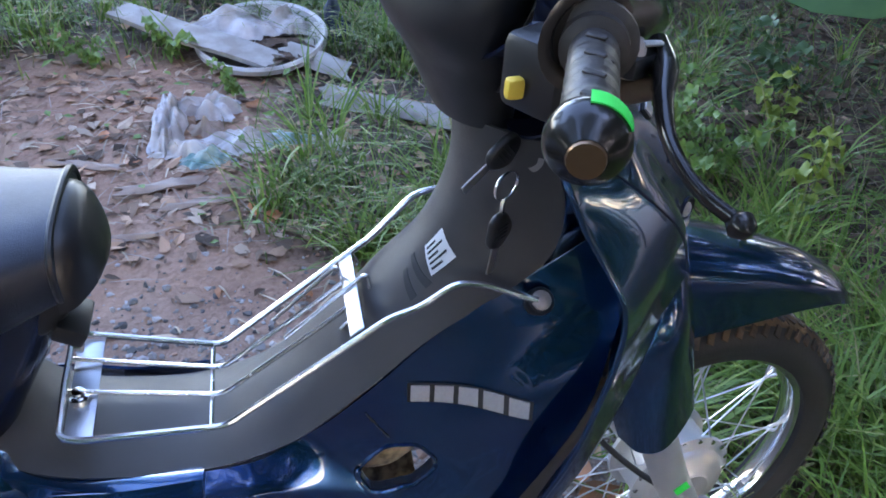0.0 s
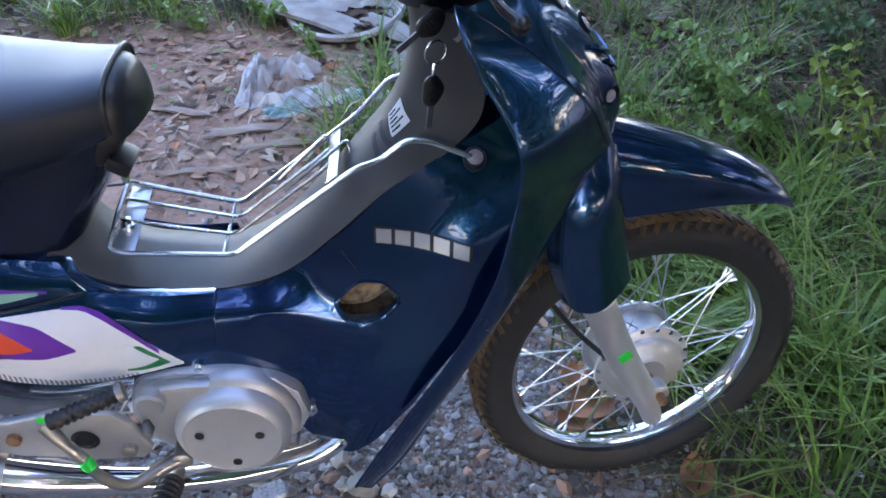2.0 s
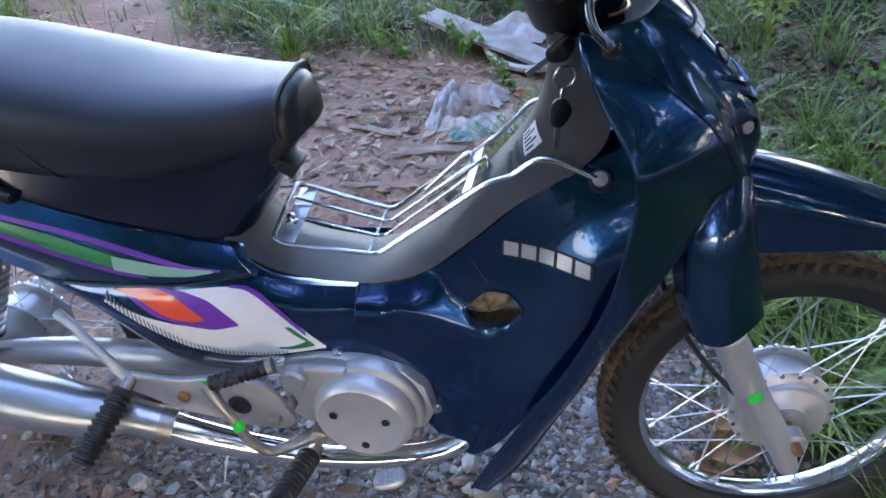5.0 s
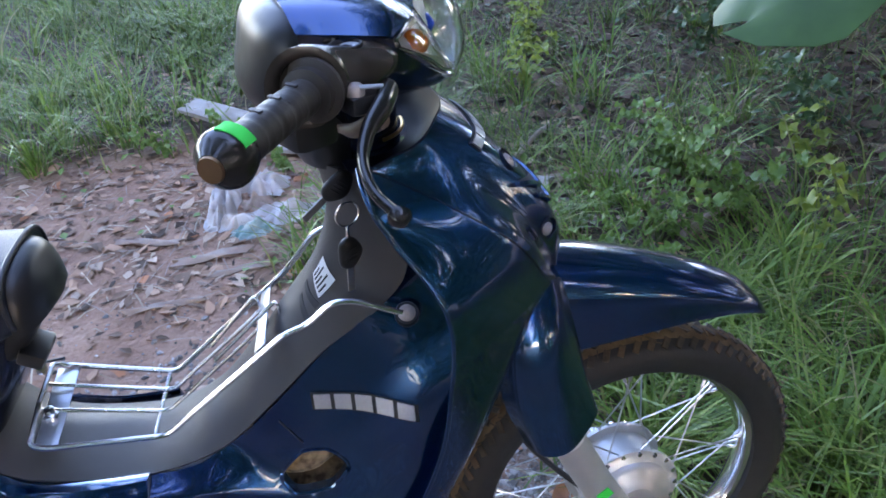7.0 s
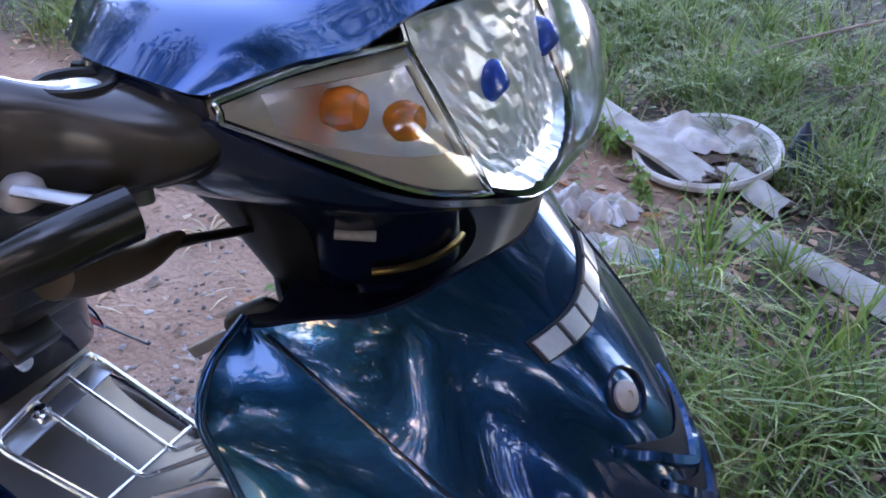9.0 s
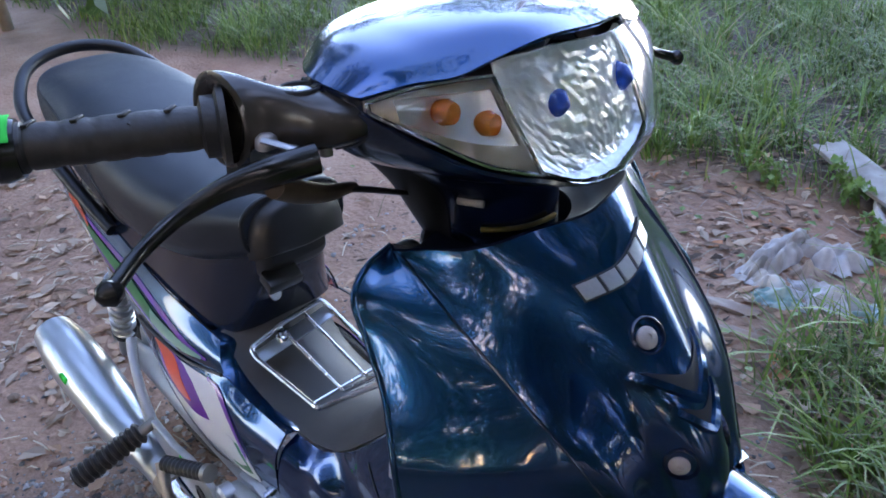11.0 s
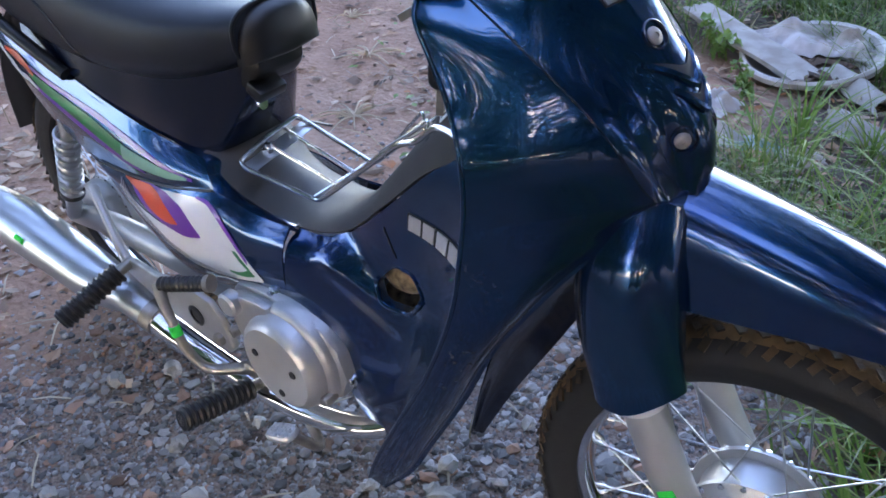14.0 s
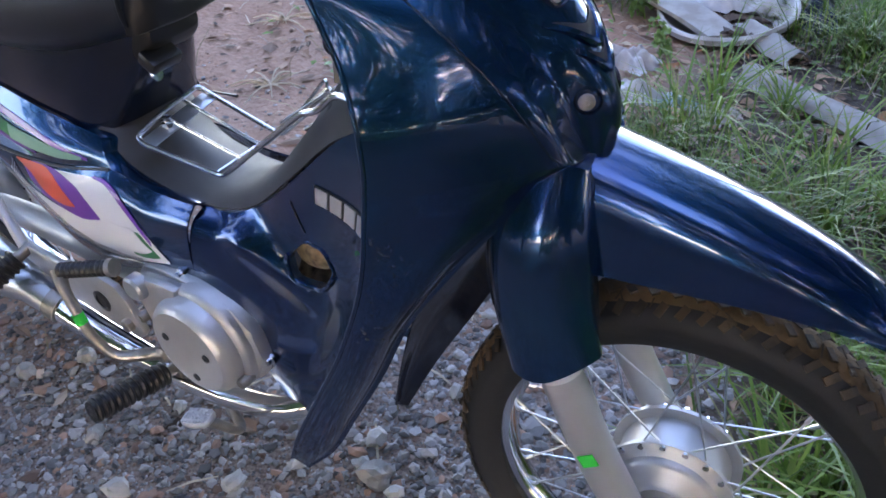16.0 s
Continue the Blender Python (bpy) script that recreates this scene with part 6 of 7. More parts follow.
def stones(name, n, box, density, lo, hi, seed, mat, label, flat=(0.35, 0.7)):
    x, y, r = scatter(n, box, density, seed)
    k = len(x)
    size = lo * (hi / lo) ** (r.random(k) ** 2.2)
    v = ICO_V[None] * (1 + 0.95 * (r.random((k, len(ICO_V), 1)) - 0.5)) * np.stack([size, size * r.uniform(0.6, 1.0, k), size * r.uniform(*flat, k)], -1)[:, None]
    a = r.uniform(0, 2 * np.pi, k)
    c, s = np.cos(a)[:, None], np.sin(a)[:, None]
    w = np.stack([v[..., 0] * c - v[..., 1] * s, v[..., 0] * s + v[..., 1] * c, v[..., 2]], -1)
    w += np.stack([x, y, height(x, y) + size * 0.12], -1)[:, None]
    return joined(name, w, ICO_F, mat, label, "gravel")


stones("gravel", 60000, (-0.7, 2.0, -0.9, 1.0), lambda x, y: 0.05 + 0.95 * gravelly(x, y) * (1 - grassy(x, y)), 0.0026, 0.0125, 1, STONES, "loose grey crushed gravel beside the motorcycle")
stones("stone_shards", 2800, (-0.9, 1.6, -0.9, 0.8), lambda x, y: 0.1 + 0.9 * gravelly(x, y) * (1 - grassy(x, y)), 0.006, 0.018, 3, STONES, "flat blue-grey stone shards in the gravel", (0.2, 0.45))
stones("brown_shards", 3200, (-1.2, 1.4, -0.9, 0.9), lambda x, y: 0.03 + 0.7 * gravelly(x, y) * (1 - grassy(x, y)), 0.006, 0.020, 4, REDSTONES, "flat reddish brown stone shards in the gravel", (0.2, 0.45))
stones("pebbles", 9000, (-2.6, 1.4, -0.9, 2.4), lambda x, y: 0.16 + 0.6 * gravelly(x, y), 0.002, 0.010, 2, REDSTONES, "small brown pebbles on the dirt track")


def blades(name, n, box, density, h0, h1, width, seed, mat, label, lean=0.55, clump=1):
    """Grass blades, single or in clumps that spread from one root."""
    x, y, r = scatter(n, box, density, seed)
    big = np.repeat(r.uniform(0.55, 1.0, len(x)), clump) if clump > 1 else 1.0
    x, y = np.repeat(x, clump), np.repeat(y, clump)
    k = len(x)
    h = (h0 + (h1 - h0) * r.random(k) ** 1.3) * big
    a = r.uniform(0, 2 * np.pi, k)
    if clump > 1:
        off = 0.035 * np.sqrt(r.random(k))
        x, y = x + off * np.cos(a), y + off * np.sin(a)
        a = a + r.normal(0, 0.5, k)
    d = np.stack([np.cos(a), np.sin(a)], -1)
    side = np.stack([-d[:, 1], d[:, 0]], -1)
    bend = h * lean * r.uniform(0.3, 1.6, k)
    base = np.stack([x, y, height(x, y) - 0.004], -1)
    w = width * r.uniform(0.6, 1.4, k)
    out = np.zeros((k, 7, 3))
    for i, (f, ww) in enumerate(((0.0, 1.0), (0.45, 0.9), (0.8, 0.6))):
        p = base.copy()
        p[:, :2] += d * (bend * f * f)[:, None]
        p[:, 2] += h * f * (1 - 0.25 * f)
        out[:, 2 * i] = p
        out[:, 2 * i + 1] = p
        out[:, 2 * i, :2] -= side * (w * ww)[:, None]
        out[:, 2 * i + 1, :2] += side * (w * ww)[:, None]
    tip = base.copy()
    tip[:, :2] += d * bend[:, None] * 1.1
    tip[:, 2] += h * 0.74
    out[:, 6] = tip
    faces = [(0, 1, 3), (0, 3, 2), (2, 3, 5), (2, 5, 4), (4, 5, 6)]
    return joined(name, out, faces, mat, label, "grass", True)


tuft = lambda x, y: np.clip(0.40 + 1.0 * wobble(x, y, 9.0, 1.0) + 0.5 * wobble(x, y, 3.1, 4.0), 0.03, 1)
bank = lambda x, y: smoothstep(1.55, 2.35, x + 0.55 * (y - 1.0) + 0.25 * wobble(x, y, 4.0, 5.0))
rubbish = lambda x, y: 1 - 0.85 * np.exp(-(((x - 0.68) / 0.36) ** 2 + ((y - 1.42) / 0.20) ** 2)) - 0.6 * np.exp(-(((x - 0.75) / 0.30) ** 2 + ((y - 1.98) / 0.22) ** 2)) - 0.8 * np.exp(-((np.abs(y - 1.50 + 0.47 * (x - 1.17)) / 0.16) ** 2 + ((x - 1.20) / 0.34) ** 4)) - 0.7 * np.exp(-(((x - 1.92) / 0.22) ** 2 + ((y - 1.25) / 0.22) ** 2))
blades("grass", 145000, (-3.4, 3.8, -1.2, 4.4), lambda x, y: grassy(x, y) * tuft(x, y) * (1 - 0.5 * smoothstep(1.1, 1.5, x) * smoothstep(1.3, 0.8, y)) * (1 - 0.88 * bank(x, y)) * np.clip(rubbish(x, y), 0.02, 1), 0.05, 0.25, 0.0025, 11, GRASS, "green verge grass in loose tufts", 0.9)
blades("olive_grass", 70000, (0.6, 3.8, -1.2, 4.6), lambda x, y: grassy(x, y) * tuft(x, y) * (0.22 - 0.04 * bank(x, y)) * np.clip(rubbish(x, y), 0.02, 1), 0.05, 0.22, 0.0024, 13, OLIVE, "dull olive grass on the shaded verge", 1.1)
blades("far_grass", 60000, (-9.0, -3.3, 0.8, 8.0), lambda x, y: grassy(x, y) * tuft(x, y), 0.06, 0.28, 0.004, 14, GRASS, "green grass along the far side of the track", 0.9)
blades("grass_clumps", 1500, (-3.6, 3.4, -0.8, 4.2), lambda x, y: np.clip(grassy(x, y) * (0.25 + 0.9 * (wobble(x, y, 5.0, 6.0) > 0.0)) * (1 - 0.75 * bank(x, y)) * np.clip(rubbish(x, y), 0.0, 1), 0, 1), 0.12, 0.34, 0.0032, 15, LONGGRASS, "bright clumps of long verge grass", 0.85, 26)
blades("wheel_grass", 150, (1.36, 2.4, -0.35, 0.95), lambda x, y: grassy(x, y) * (0.15 + 0.85 * (wobble(x, y, 7.0, 3.0) > 0.05)), 0.12, 0.34, 0.0030, 16, LONGGRASS, "long bright grass clumps beside the front wheel", 0.95, 30)
blades("dry_grass", 8000, (-3.0, 3.4, -0.2, 3.6), lambda x, y: grassy(x, y) * 0.6 + 0.02, 0.04, 0.18, 0.0018, 12, DRYGRASS, "dry straw blades among the grass", 1.4)


def litter(name, n, box, density, lo, hi, seed, mat, label, base=0.0):
    x, y, r = scatter(n, box, density, seed)
    k = len(x)
    s = r.uniform(lo, hi, k)
    a = r.uniform(0, 2 * np.pi, k)
    shape = np.array([(-1, 0, 0), (-0.35, -0.42, 0), (0.35, -0.36, 0), (1, 0, 0), (0.35, 0.36, 0), (-0.35, 0.42, 0), (0, 0, 0)])
    v = np.repeat(shape[None], k, 0) * (1 + r.normal(0, 0.22, (k, 7, 1))) * s[:, None, None]
    v[..., 1] *= r.uniform(0.45, 1.7, (k, 1))
    v[..., 2] += (np.abs(v[..., 1]) * r.uniform(-0.25, 0.6, (k, 1)) + v[..., 0] * r.uniform(-0.16, 0.16, (k, 1)) + r.normal(0, 0.05, (k, 7)) * s[:, None])
    c, q = np.cos(a)[:, None], np.sin(a)[:, None]
    w = np.stack([v[..., 0] * c - v[..., 1] * q, v[..., 0] * q + v[..., 1] * c, v[..., 2]], -1)
    w[..., 2] -= w[..., 2].min(1, keepdims=True)
    w += np.stack([x, y, height(x, y) + base + r.uniform(0.001, 0.007, k)], -1)[:, None]
    faces = [(0, 1, 6), (1, 2, 6), (2, 3, 6), (3, 4, 6), (4, 5, 6), (5, 0, 6)]
    return joined(name, w, faces, mat, label, "leaves")


band = lambda x, y: np.clip(smoothstep(0.72, 0.2, np.abs(y - 1.45 + 0.1 * x)) * smoothstep(-1.2, 0.0, x) * smoothstep(1.3, 0.8, x) * (0.6 + 0.6 * wobble(x, y, 6.0)) + 0.06 * smoothstep(0.3, 0.9, y) + 0.02, 0, 1)
verge = lambda x, y: 0.45 * grassy(x, y) * (0.6 + 0.5 * wobble(x, y, 5.0, 2.0))
litter("leaf_litter", 27000, (-2.6, 2.8, -0.6, 3.2), lambda x, y: band(x, y) * 0.7 + 0.6 * verge(x, y), 0.007, 0.032, 21, LEAVES, "dry brown leaves and bark scraps on the track edge")
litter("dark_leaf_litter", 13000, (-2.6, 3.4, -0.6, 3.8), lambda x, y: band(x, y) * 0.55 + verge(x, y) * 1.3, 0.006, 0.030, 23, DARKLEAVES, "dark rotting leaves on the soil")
litter("pale_leaf_litter", 7000, (-2.6, 2.8, -0.6, 3.2), lambda x, y: band(x, y) * 0.6 + 0.25 * verge(x, y), 0.008, 0.030, 24, PALELEAVES, "bleached leaf and paper scraps on the track edge")
behind = lambda x, y: np.clip(smoothstep(-0.15, -0.65, x + 0.2 * wobble(x, y, 4.0)) * smoothstep(0.75, 0.35, y) * (0.25 + 0.75 * (wobble(x, y, 5.0, 1.0) > -0.15)), 0, 1)
litter("track_litter", 1700, (-2.5, -0.1, -0.95, 0.8), lambda x, y: 0.9 * behind(x, y), 0.009, 0.036, 27, LEAVES, "dry brown leaves trodden into the track behind the motorcycle")
litter("pale_track_litter", 1700, (-2.5, -0.1, -0.95, 0.8), lambda x, y: 0.8 * behind(x, y), 0.009, 0.036, 28, PALELEAVES, "bleached dry leaves on the track behind the motorcycle")
litter("orange_leaf_litter", 320, (-0.6, 2.2, -0.3, 2.4), lambda x, y: 0.12 + 0.3 * band(x, y), 0.015, 0.035, 22, ORANGELEAF, "a few fallen orange leaves")


# ---- rubbish and wood on the verge ----
CLOTH = material("dirty_white_cloth", (0.50, 0.49, 0.50), 0.8, color2=(0.27, 0.235, 0.21), mix_scale=11, bump=0.3, bump_scale=150)
BOARD = material("weathered_grey_board", (0.35, 0.33, 0.305), 0.8, color2=(0.24, 0.215, 0.19), mix_scale=14, bump=0.35, bump_scale=90)
PLASTICWHITE = material("dirty_white_plastic", (0.52, 0.50, 0.49), 0.5, color2=(0.32, 0.285, 0.25), mix_scale=9)
TEAL = material("teal_plastic_film", (0.12, 0.25, 0.25), 0.35, color2=(0.34, 0.41, 0.40), mix_scale=25)
BARK = material("dry_bark", (0.26, 0.19, 0.155), 0.9, color2=(0.34, 0.27, 0.22), mix_scale=18, bump=0.6, bump_scale=120)
NAVYBAG = material("dark_blue_film", (0.012, 0.025, 0.06), 0.35, vary=0.3)
STRAW = material("pale_straw", (0.42, 0.34, 0.24), 0.8, island=0.35)


def crumple(name, cx, cy, rx, ry, hz, seed, mat, label, category, base=0.0, ragged=0.25, n=34):
    """A crumpled sheet lying in a heap, with a ragged outline and folds."""
    r = np.random.default_rng(seed)
    ph = r.uniform(0, 6.28, 12)
    g = np.zeros((n, n, 3))
    for j in range(n):
        for i in range(n):
            u, v = i / (n - 1) * 2 - 1, j / (n - 1) * 2 - 1
            a, d = math.atan2(v, u), max(abs(u), abs(v))
            k = 1 + ragged * (math.sin(3 * a + ph[0]) * 0.5 + math.sin(7 * a + ph[1]) * 0.35 + math.sin(13 * a + ph[2]) * 0.25)
            q = d * k
            x, y = q * math.cos(a), q * math.sin(a)
            fold = math.sin(4 * x + 3 * y + ph[3]) * 0.35 + math.sin(-4 * x + 5 * y + ph[4]) * 0.30 + abs(math.sin(5 * x + 2 * y + ph[5])) * 0.30 + math.sin(11 * x - 8 * y + ph[6]) * 0.10
            z = hz * ((1 - d**2) * (0.55 + 0.75 * fold) + 0.10 * abs(math.sin(9 * a + ph[7])) * d)
            g[j, i] = (cx + x * rx, cy + y * ry, max(z, 0.0) + base)
    g[..., 2] += height(g[..., 0], g[..., 1]) + 0.003
    me = shell(name, g, 0.0015)
    ob = part(name, me, mat, None, label)
    return tagged(ob, "", category)


def board_piece(name, a, b, width, curve, thick, mat, label, category, za=0.02, zb=0.02, n=24, m=9, seed=0):
    """A long board or split channel from a to b, curved across, with chipped ends."""
    r = np.random.default_rng(seed)
    a, b = np.array(a, float), np.array(b, float)
    way = (b - a) / np.linalg.norm(b - a)
    side_ = np.array((-way[1], way[0]))
    g = np.zeros((m, n, 3))
    chip = r.normal(0, 0.012, (2, m))
    for j in range(m):
        v = j / (m - 1) * 2 - 1
        for i in range(n):
            t = i / (n - 1)
            p = a + (b - a) * t + way * (chip[0, j] * (1 - t) ** 8 + chip[1, j] * t**8) + side_ * v * width / 2 * (1 + 0.06 * math.sin(7 * t + seed))
            g[j, i] = (p[0], p[1], za + (zb - za) * t + curve * (1 - v * v) + 0.004 * math.sin(9 * t + 3 * v + seed))
    ob = part(name, shell(name, g, thick), mat, None, label)
    return tagged(ob, "", category)


pipe_board = board_piece("pale_channel", (0.885, 1.660), (1.470, 1.390), 0.118, 0.030, 0.010, BOARD, "long pale grey split pipe with a rusty end hole", "pipe", 0.022, 0.012, seed=1)
part("rust_hole", lathe("rust_hole", [(0.028, -0.004), (0.028, 0.001), (0.022, 0.002), (0.0005, 0.0012)], 20, "z"), RUST, pipe_board, "round rust-brown hole", pose(0.945, 1.632, 0.0455, 0, 0, 0))
board_piece("grey_sheet", (0.800, 1.960), (0.990, 1.800), 0.105, 0.035, 0.004, BOARD, "short curled grey sheet lying in the grass", "sheet", 0.03, 0.02, 14, 9, 3)
board_piece("flat_board", (0.225, 2.165), (0.735, 1.870), 0.125, 0.006, 0.016, BOARD, "weathered pale board leaning on rubbish", "board", 0.10, 0.045, 24, 9, 4)
# broken basin with cloth and leaves in it
basin = thing("broken_basin", "broken dirty white plastic basin lying in the grass", "basin")
bc = (0.700, 2.020, 0.055)
part("rim", lathe("rim", [(0.215, -0.012), (0.226, -0.006), (0.228, 0.012), (0.220, 0.020), (0.208, 0.014), (0.205, -0.006)], 64, "z", closed=False), PLASTICWHITE, basin, "thick rolled rim", pose(*bc, 7, -4, 0))
part("dish", lathe("dish", [(0.208, 0.010), (0.19, -0.018), (0.14, -0.040), (0.06, -0.046), (0.001, -0.046), (0.001, -0.050), (0.06, -0.050), (0.14, -0.045), (0.195, -0.024), (0.212, 0.006)], 64, "z", closed=False), PLASTICWHITE, basin, m=pose(*bc, 7, -4, 0))
litter("basin_litter", 260, (0.62, 0.88, 1.86, 2.06), lambda x, y: np.hypot((x - 0.745) / 0.13, (y - 1.960) / 0.10) < 1, 0.012, 0.035, 29, DARKLEAVES, "dead brown leaves in a broken basin", 0.035)
crumple("white_cloth", 0.610, 2.120, 0.17, 0.10, 0.07, 5, CLOTH, "crumpled dirty white cloth in a basin", "cloth", 0.045)
crumple("grey_cloth", 0.800, 2.130, 0.10, 0.08, 0.07, 6, CLOTH, "crumpled pale cloth scrap in a basin", "cloth", 0.05)
crumple("dark_bag", 0.955, 2.180, 0.09, 0.08, 0.13, 7, NAVYBAG, "crumpled dark blue plastic bag in the grass", "bag")
crumple("white_rag", 0.415, 1.520, 0.050, 0.165, 0.075, 8, CLOTH, "torn white plastic rag on dry leaves", "rag", ragged=0.30)
crumple("white_rag", 0.535, 1.600, 0.095, 0.060, 0.075, 9, CLOTH, "torn dirty rag on dry leaves", "rag", ragged=0.34)
crumple("white_rag", 0.625, 1.400, 0.110, 0.055, 0.050, 10, CLOTH, "flat strip of torn white rag", "rag", ragged=0.35)
crumple("white_rag", 0.480, 1.370, 0.085, 0.040, 0.045, 16, PLASTICWHITE, "torn grey rag on dry leaves", "rag", ragged=0.35)
crumple("brown_rag", 0.530, 1.480, 0.050, 0.040, 0.045, 17, BARK, "crumpled rust-brown rag among white rags", "rag", ragged=0.4)
crumple("teal_film", 0.530, 1.310, 0.075, 0.035, 0.045, 11, TEAL, "crumpled scrap of teal plastic film", "film")
crumple("teal_film", 0.760, 1.410, 0.075, 0.045, 0.025, 12, TEAL, "crumpled pale teal plastic film in the grass", "film", ragged=0.45)
crumple("clear_film", 0.880, 1.395, 0.06, 0.05, 0.035, 13, PLASTICWHITE, "crumpled pale plastic film in the grass", "film", ragged=0.5)
board_piece("wood_scrap", (0.315, 1.165), (0.520, 1.215), 0.038, 0.005, 0.010, BARK, "splintered bark board on the track edge", "wood", 0.018, 0.016, 14, 7, 5)
board_piece("wood_scrap", (0.430, 1.090), (0.600, 1.130), 0.028, 0.004, 0.008, BARK, "splintered bark strip on the track edge", "wood", 0.014, 0.014, 14, 7, 6)
board_piece("wood_scrap", (0.210, 0.960), (0.420, 0.985), 0.022, 0.004, 0.008, BARK, "dry bark strip on the dirt", "wood", 0.014, 0.014, 14, 7, 7)
board_piece("wood_scrap", (0.130, 1.330), (0.300, 1.290), 0.030, 0.004, 0.008, BARK, "dry bark strip on the dirt", "wood", 0.014, 0.014, 14, 7, 8)
for k, (p, q, r_) in enumerate((((1.47, 1.44, 0.012), (1.90, 1.36, 0.03), 0.016), ((1.40, 1.60, 0.02), (1.56, 1.78, 0.05), 0.012), ((1.75, 0.98, 0.05), (2.10, 1.22, 0.04), 0.011), ((0.5, 2.9, 0.03), (1.1, 3.1, 0.25), 0.008), ((0.9, 2.8, 0.02), (1.35, 2.75, 0.16), 0.007))):
    p, q = np.array(p), np.array(q)
    tagged(part("stick", tube("stick", [p, p * 0.6 + q * 0.4 + (0, 0, 0.01), q], [r_, r_ * 0.9, r_ * 0.7], 16, 8), BARK, None, "weathered fallen stick among weeds"), "", "stick", "fallen sticks")

# pale straw bits on the dirt
sx_, sy_, r_ = scatter(1500, (-2.4, 1.0, -0.5, 2.3), lambda x, y: 0.25 + 0.5 * (wobble(x, y, 4.0, 3.0) > 0.3), 31)
ln, an = r_.uniform(0.012, 0.055, len(sx_)), r_.uniform(0, 6.28, len(sx_))
dv = np.stack([np.cos(an), np.sin(an), 0 * an], -1) * ln[:, None]
nrm = np.stack([-np.sin(an), np.cos(an), 0 * an], -1) * 0.0016
ctr_ = np.stack([sx_, sy_, height(sx_, sy_) + 0.004], -1)
joined("straw_bits", np.stack([ctr_ - dv - nrm, ctr_ - dv + nrm, ctr_ + nrm * 1.5 + (0, 0, 0.006), ctr_ + dv + nrm, ctr_ + dv - nrm, ctr_ - nrm * 1.5 + (0, 0, 0.006)], 1), [(0, 1, 2), (0, 2, 5), (5, 2, 3), (5, 3, 4)], STRAW, "pale straw and twig bits on the dirt track", "straw")

# dry plant knots on the dirt track
for k, (x, y) in enumerate(((-1.09, 1.65), (-0.41, 0.96), (-0.71, 1.36), (-1.42, 1.69), (-1.63, 2.21))):
    r_ = np.random.default_rng(70 + k)
    knot = thing("dry_plant", "pale dried uprooted weed lying on the dirt", "dry plant", "dried weeds on the track", pose(x, y, float(height(np.array(x), np.array(y)))))
    for q in range(16):
        a, ln_ = r_.uniform(0, 6.28), r_.uniform(0.04, 0.15)
        e = np.array((math.cos(a), math.sin(a), 0)) * ln_
        part("stem", tube("stem", [(0, 0, 0.004), tuple(e * 0.5 + (0, 0, r_.uniform(0.006, 0.03))), tuple(e + (0, 0, 0.006))], [0.0036, 0.0028, 0.0016], 8, 5), STRAW, knot)

# thin brown twigs in the litter
tx_, ty_, r_ = scatter(1500, (-0.8, 2.6, 0.8, 3.0), lambda x, y: np.clip(0.8 * band(x, y) + 0.35 * grassy(x, y), 0, 1), 33)
ln, an = r_.uniform(0.02, 0.09, len(tx_)), r_.uniform(0, 6.28, len(tx_))
dv = np.stack([np.cos(an), np.sin(an), r_.uniform(-0.12, 0.25, len(tx_))], -1) * ln[:, None]
nrm = np.stack([-np.sin(an), np.cos(an), 0 * an], -1) * 0.0018
ctr_ = np.stack([tx_, ty_, height(tx_, ty_) + 0.010], -1)
joined("twigs", np.stack([ctr_ - dv - nrm, ctr_ - dv + nrm, ctr_ + nrm + (0, 0, 0.005), ctr_ + dv + nrm * 0.4, ctr_ + dv - nrm * 0.4, ctr_ - nrm + (0, 0, 0.005)], 1), [(0, 1, 2), (0, 2, 5), (5, 2, 3), (5, 3, 4)], BARK, "thin dry twigs in the leaf litter", "twigs")

# a few larger stones
STONE = material("pale_stone", (0.33, 0.31, 0.29), 0.85, random_tint=0.3, bump=0.5, bump_scale=90)
rr = np.random.default_rng(41)
stone_meshes = []
for k in range(5):
    bm = bmesh.new()
    bmesh.ops.create_icosphere(bm, subdivisions=2, radius=1)
    for v in bm.verts:
        v.co *= 1 + 0.55 * noise.noise(v.co * 1.3 + Vector((k * 3.1, 0, 0)))
        v.co.z *= 0.55
    me = bpy.data.meshes.new("stone")
    finish(bm, me, False)
    me.materials.append(STONE)
    stone_meshes.append(me)
spots = [(0.789, -0.054, 0.030), (0.752, -0.045, 0.017), (0.740, 0.012, 0.022), (0.118, -0.131, 0.024), (0.429, -0.302, 0.026), (0.589, -0.190, 0.022), (0.30, -0.25, 0.020), (0.05, -0.22, 0.022), (0.96, -0.12, 0.018), (0.66, -0.10, 0.016)]
spots += [(float(rr.uniform(-0.9, 1.1)), float(rr.uniform(-0.55, 0.4)), float(rr.uniform(0.010, 0.019))) for _ in range(40)]
for k, (x, y, s) in enumerate(spots):
    ob = new("stone", stone_meshes[k % 5])
    ob.matrix_basis = pose(x, y, float(height(np.array(x), np.array(y))) + s * 0.30, 0, 0, 50 * k) @ Matrix.Diagonal((s, s * 0.8, s, 1))
    tagged(ob, "loose pale angular stone in the gravel", "stone", "loose stones")

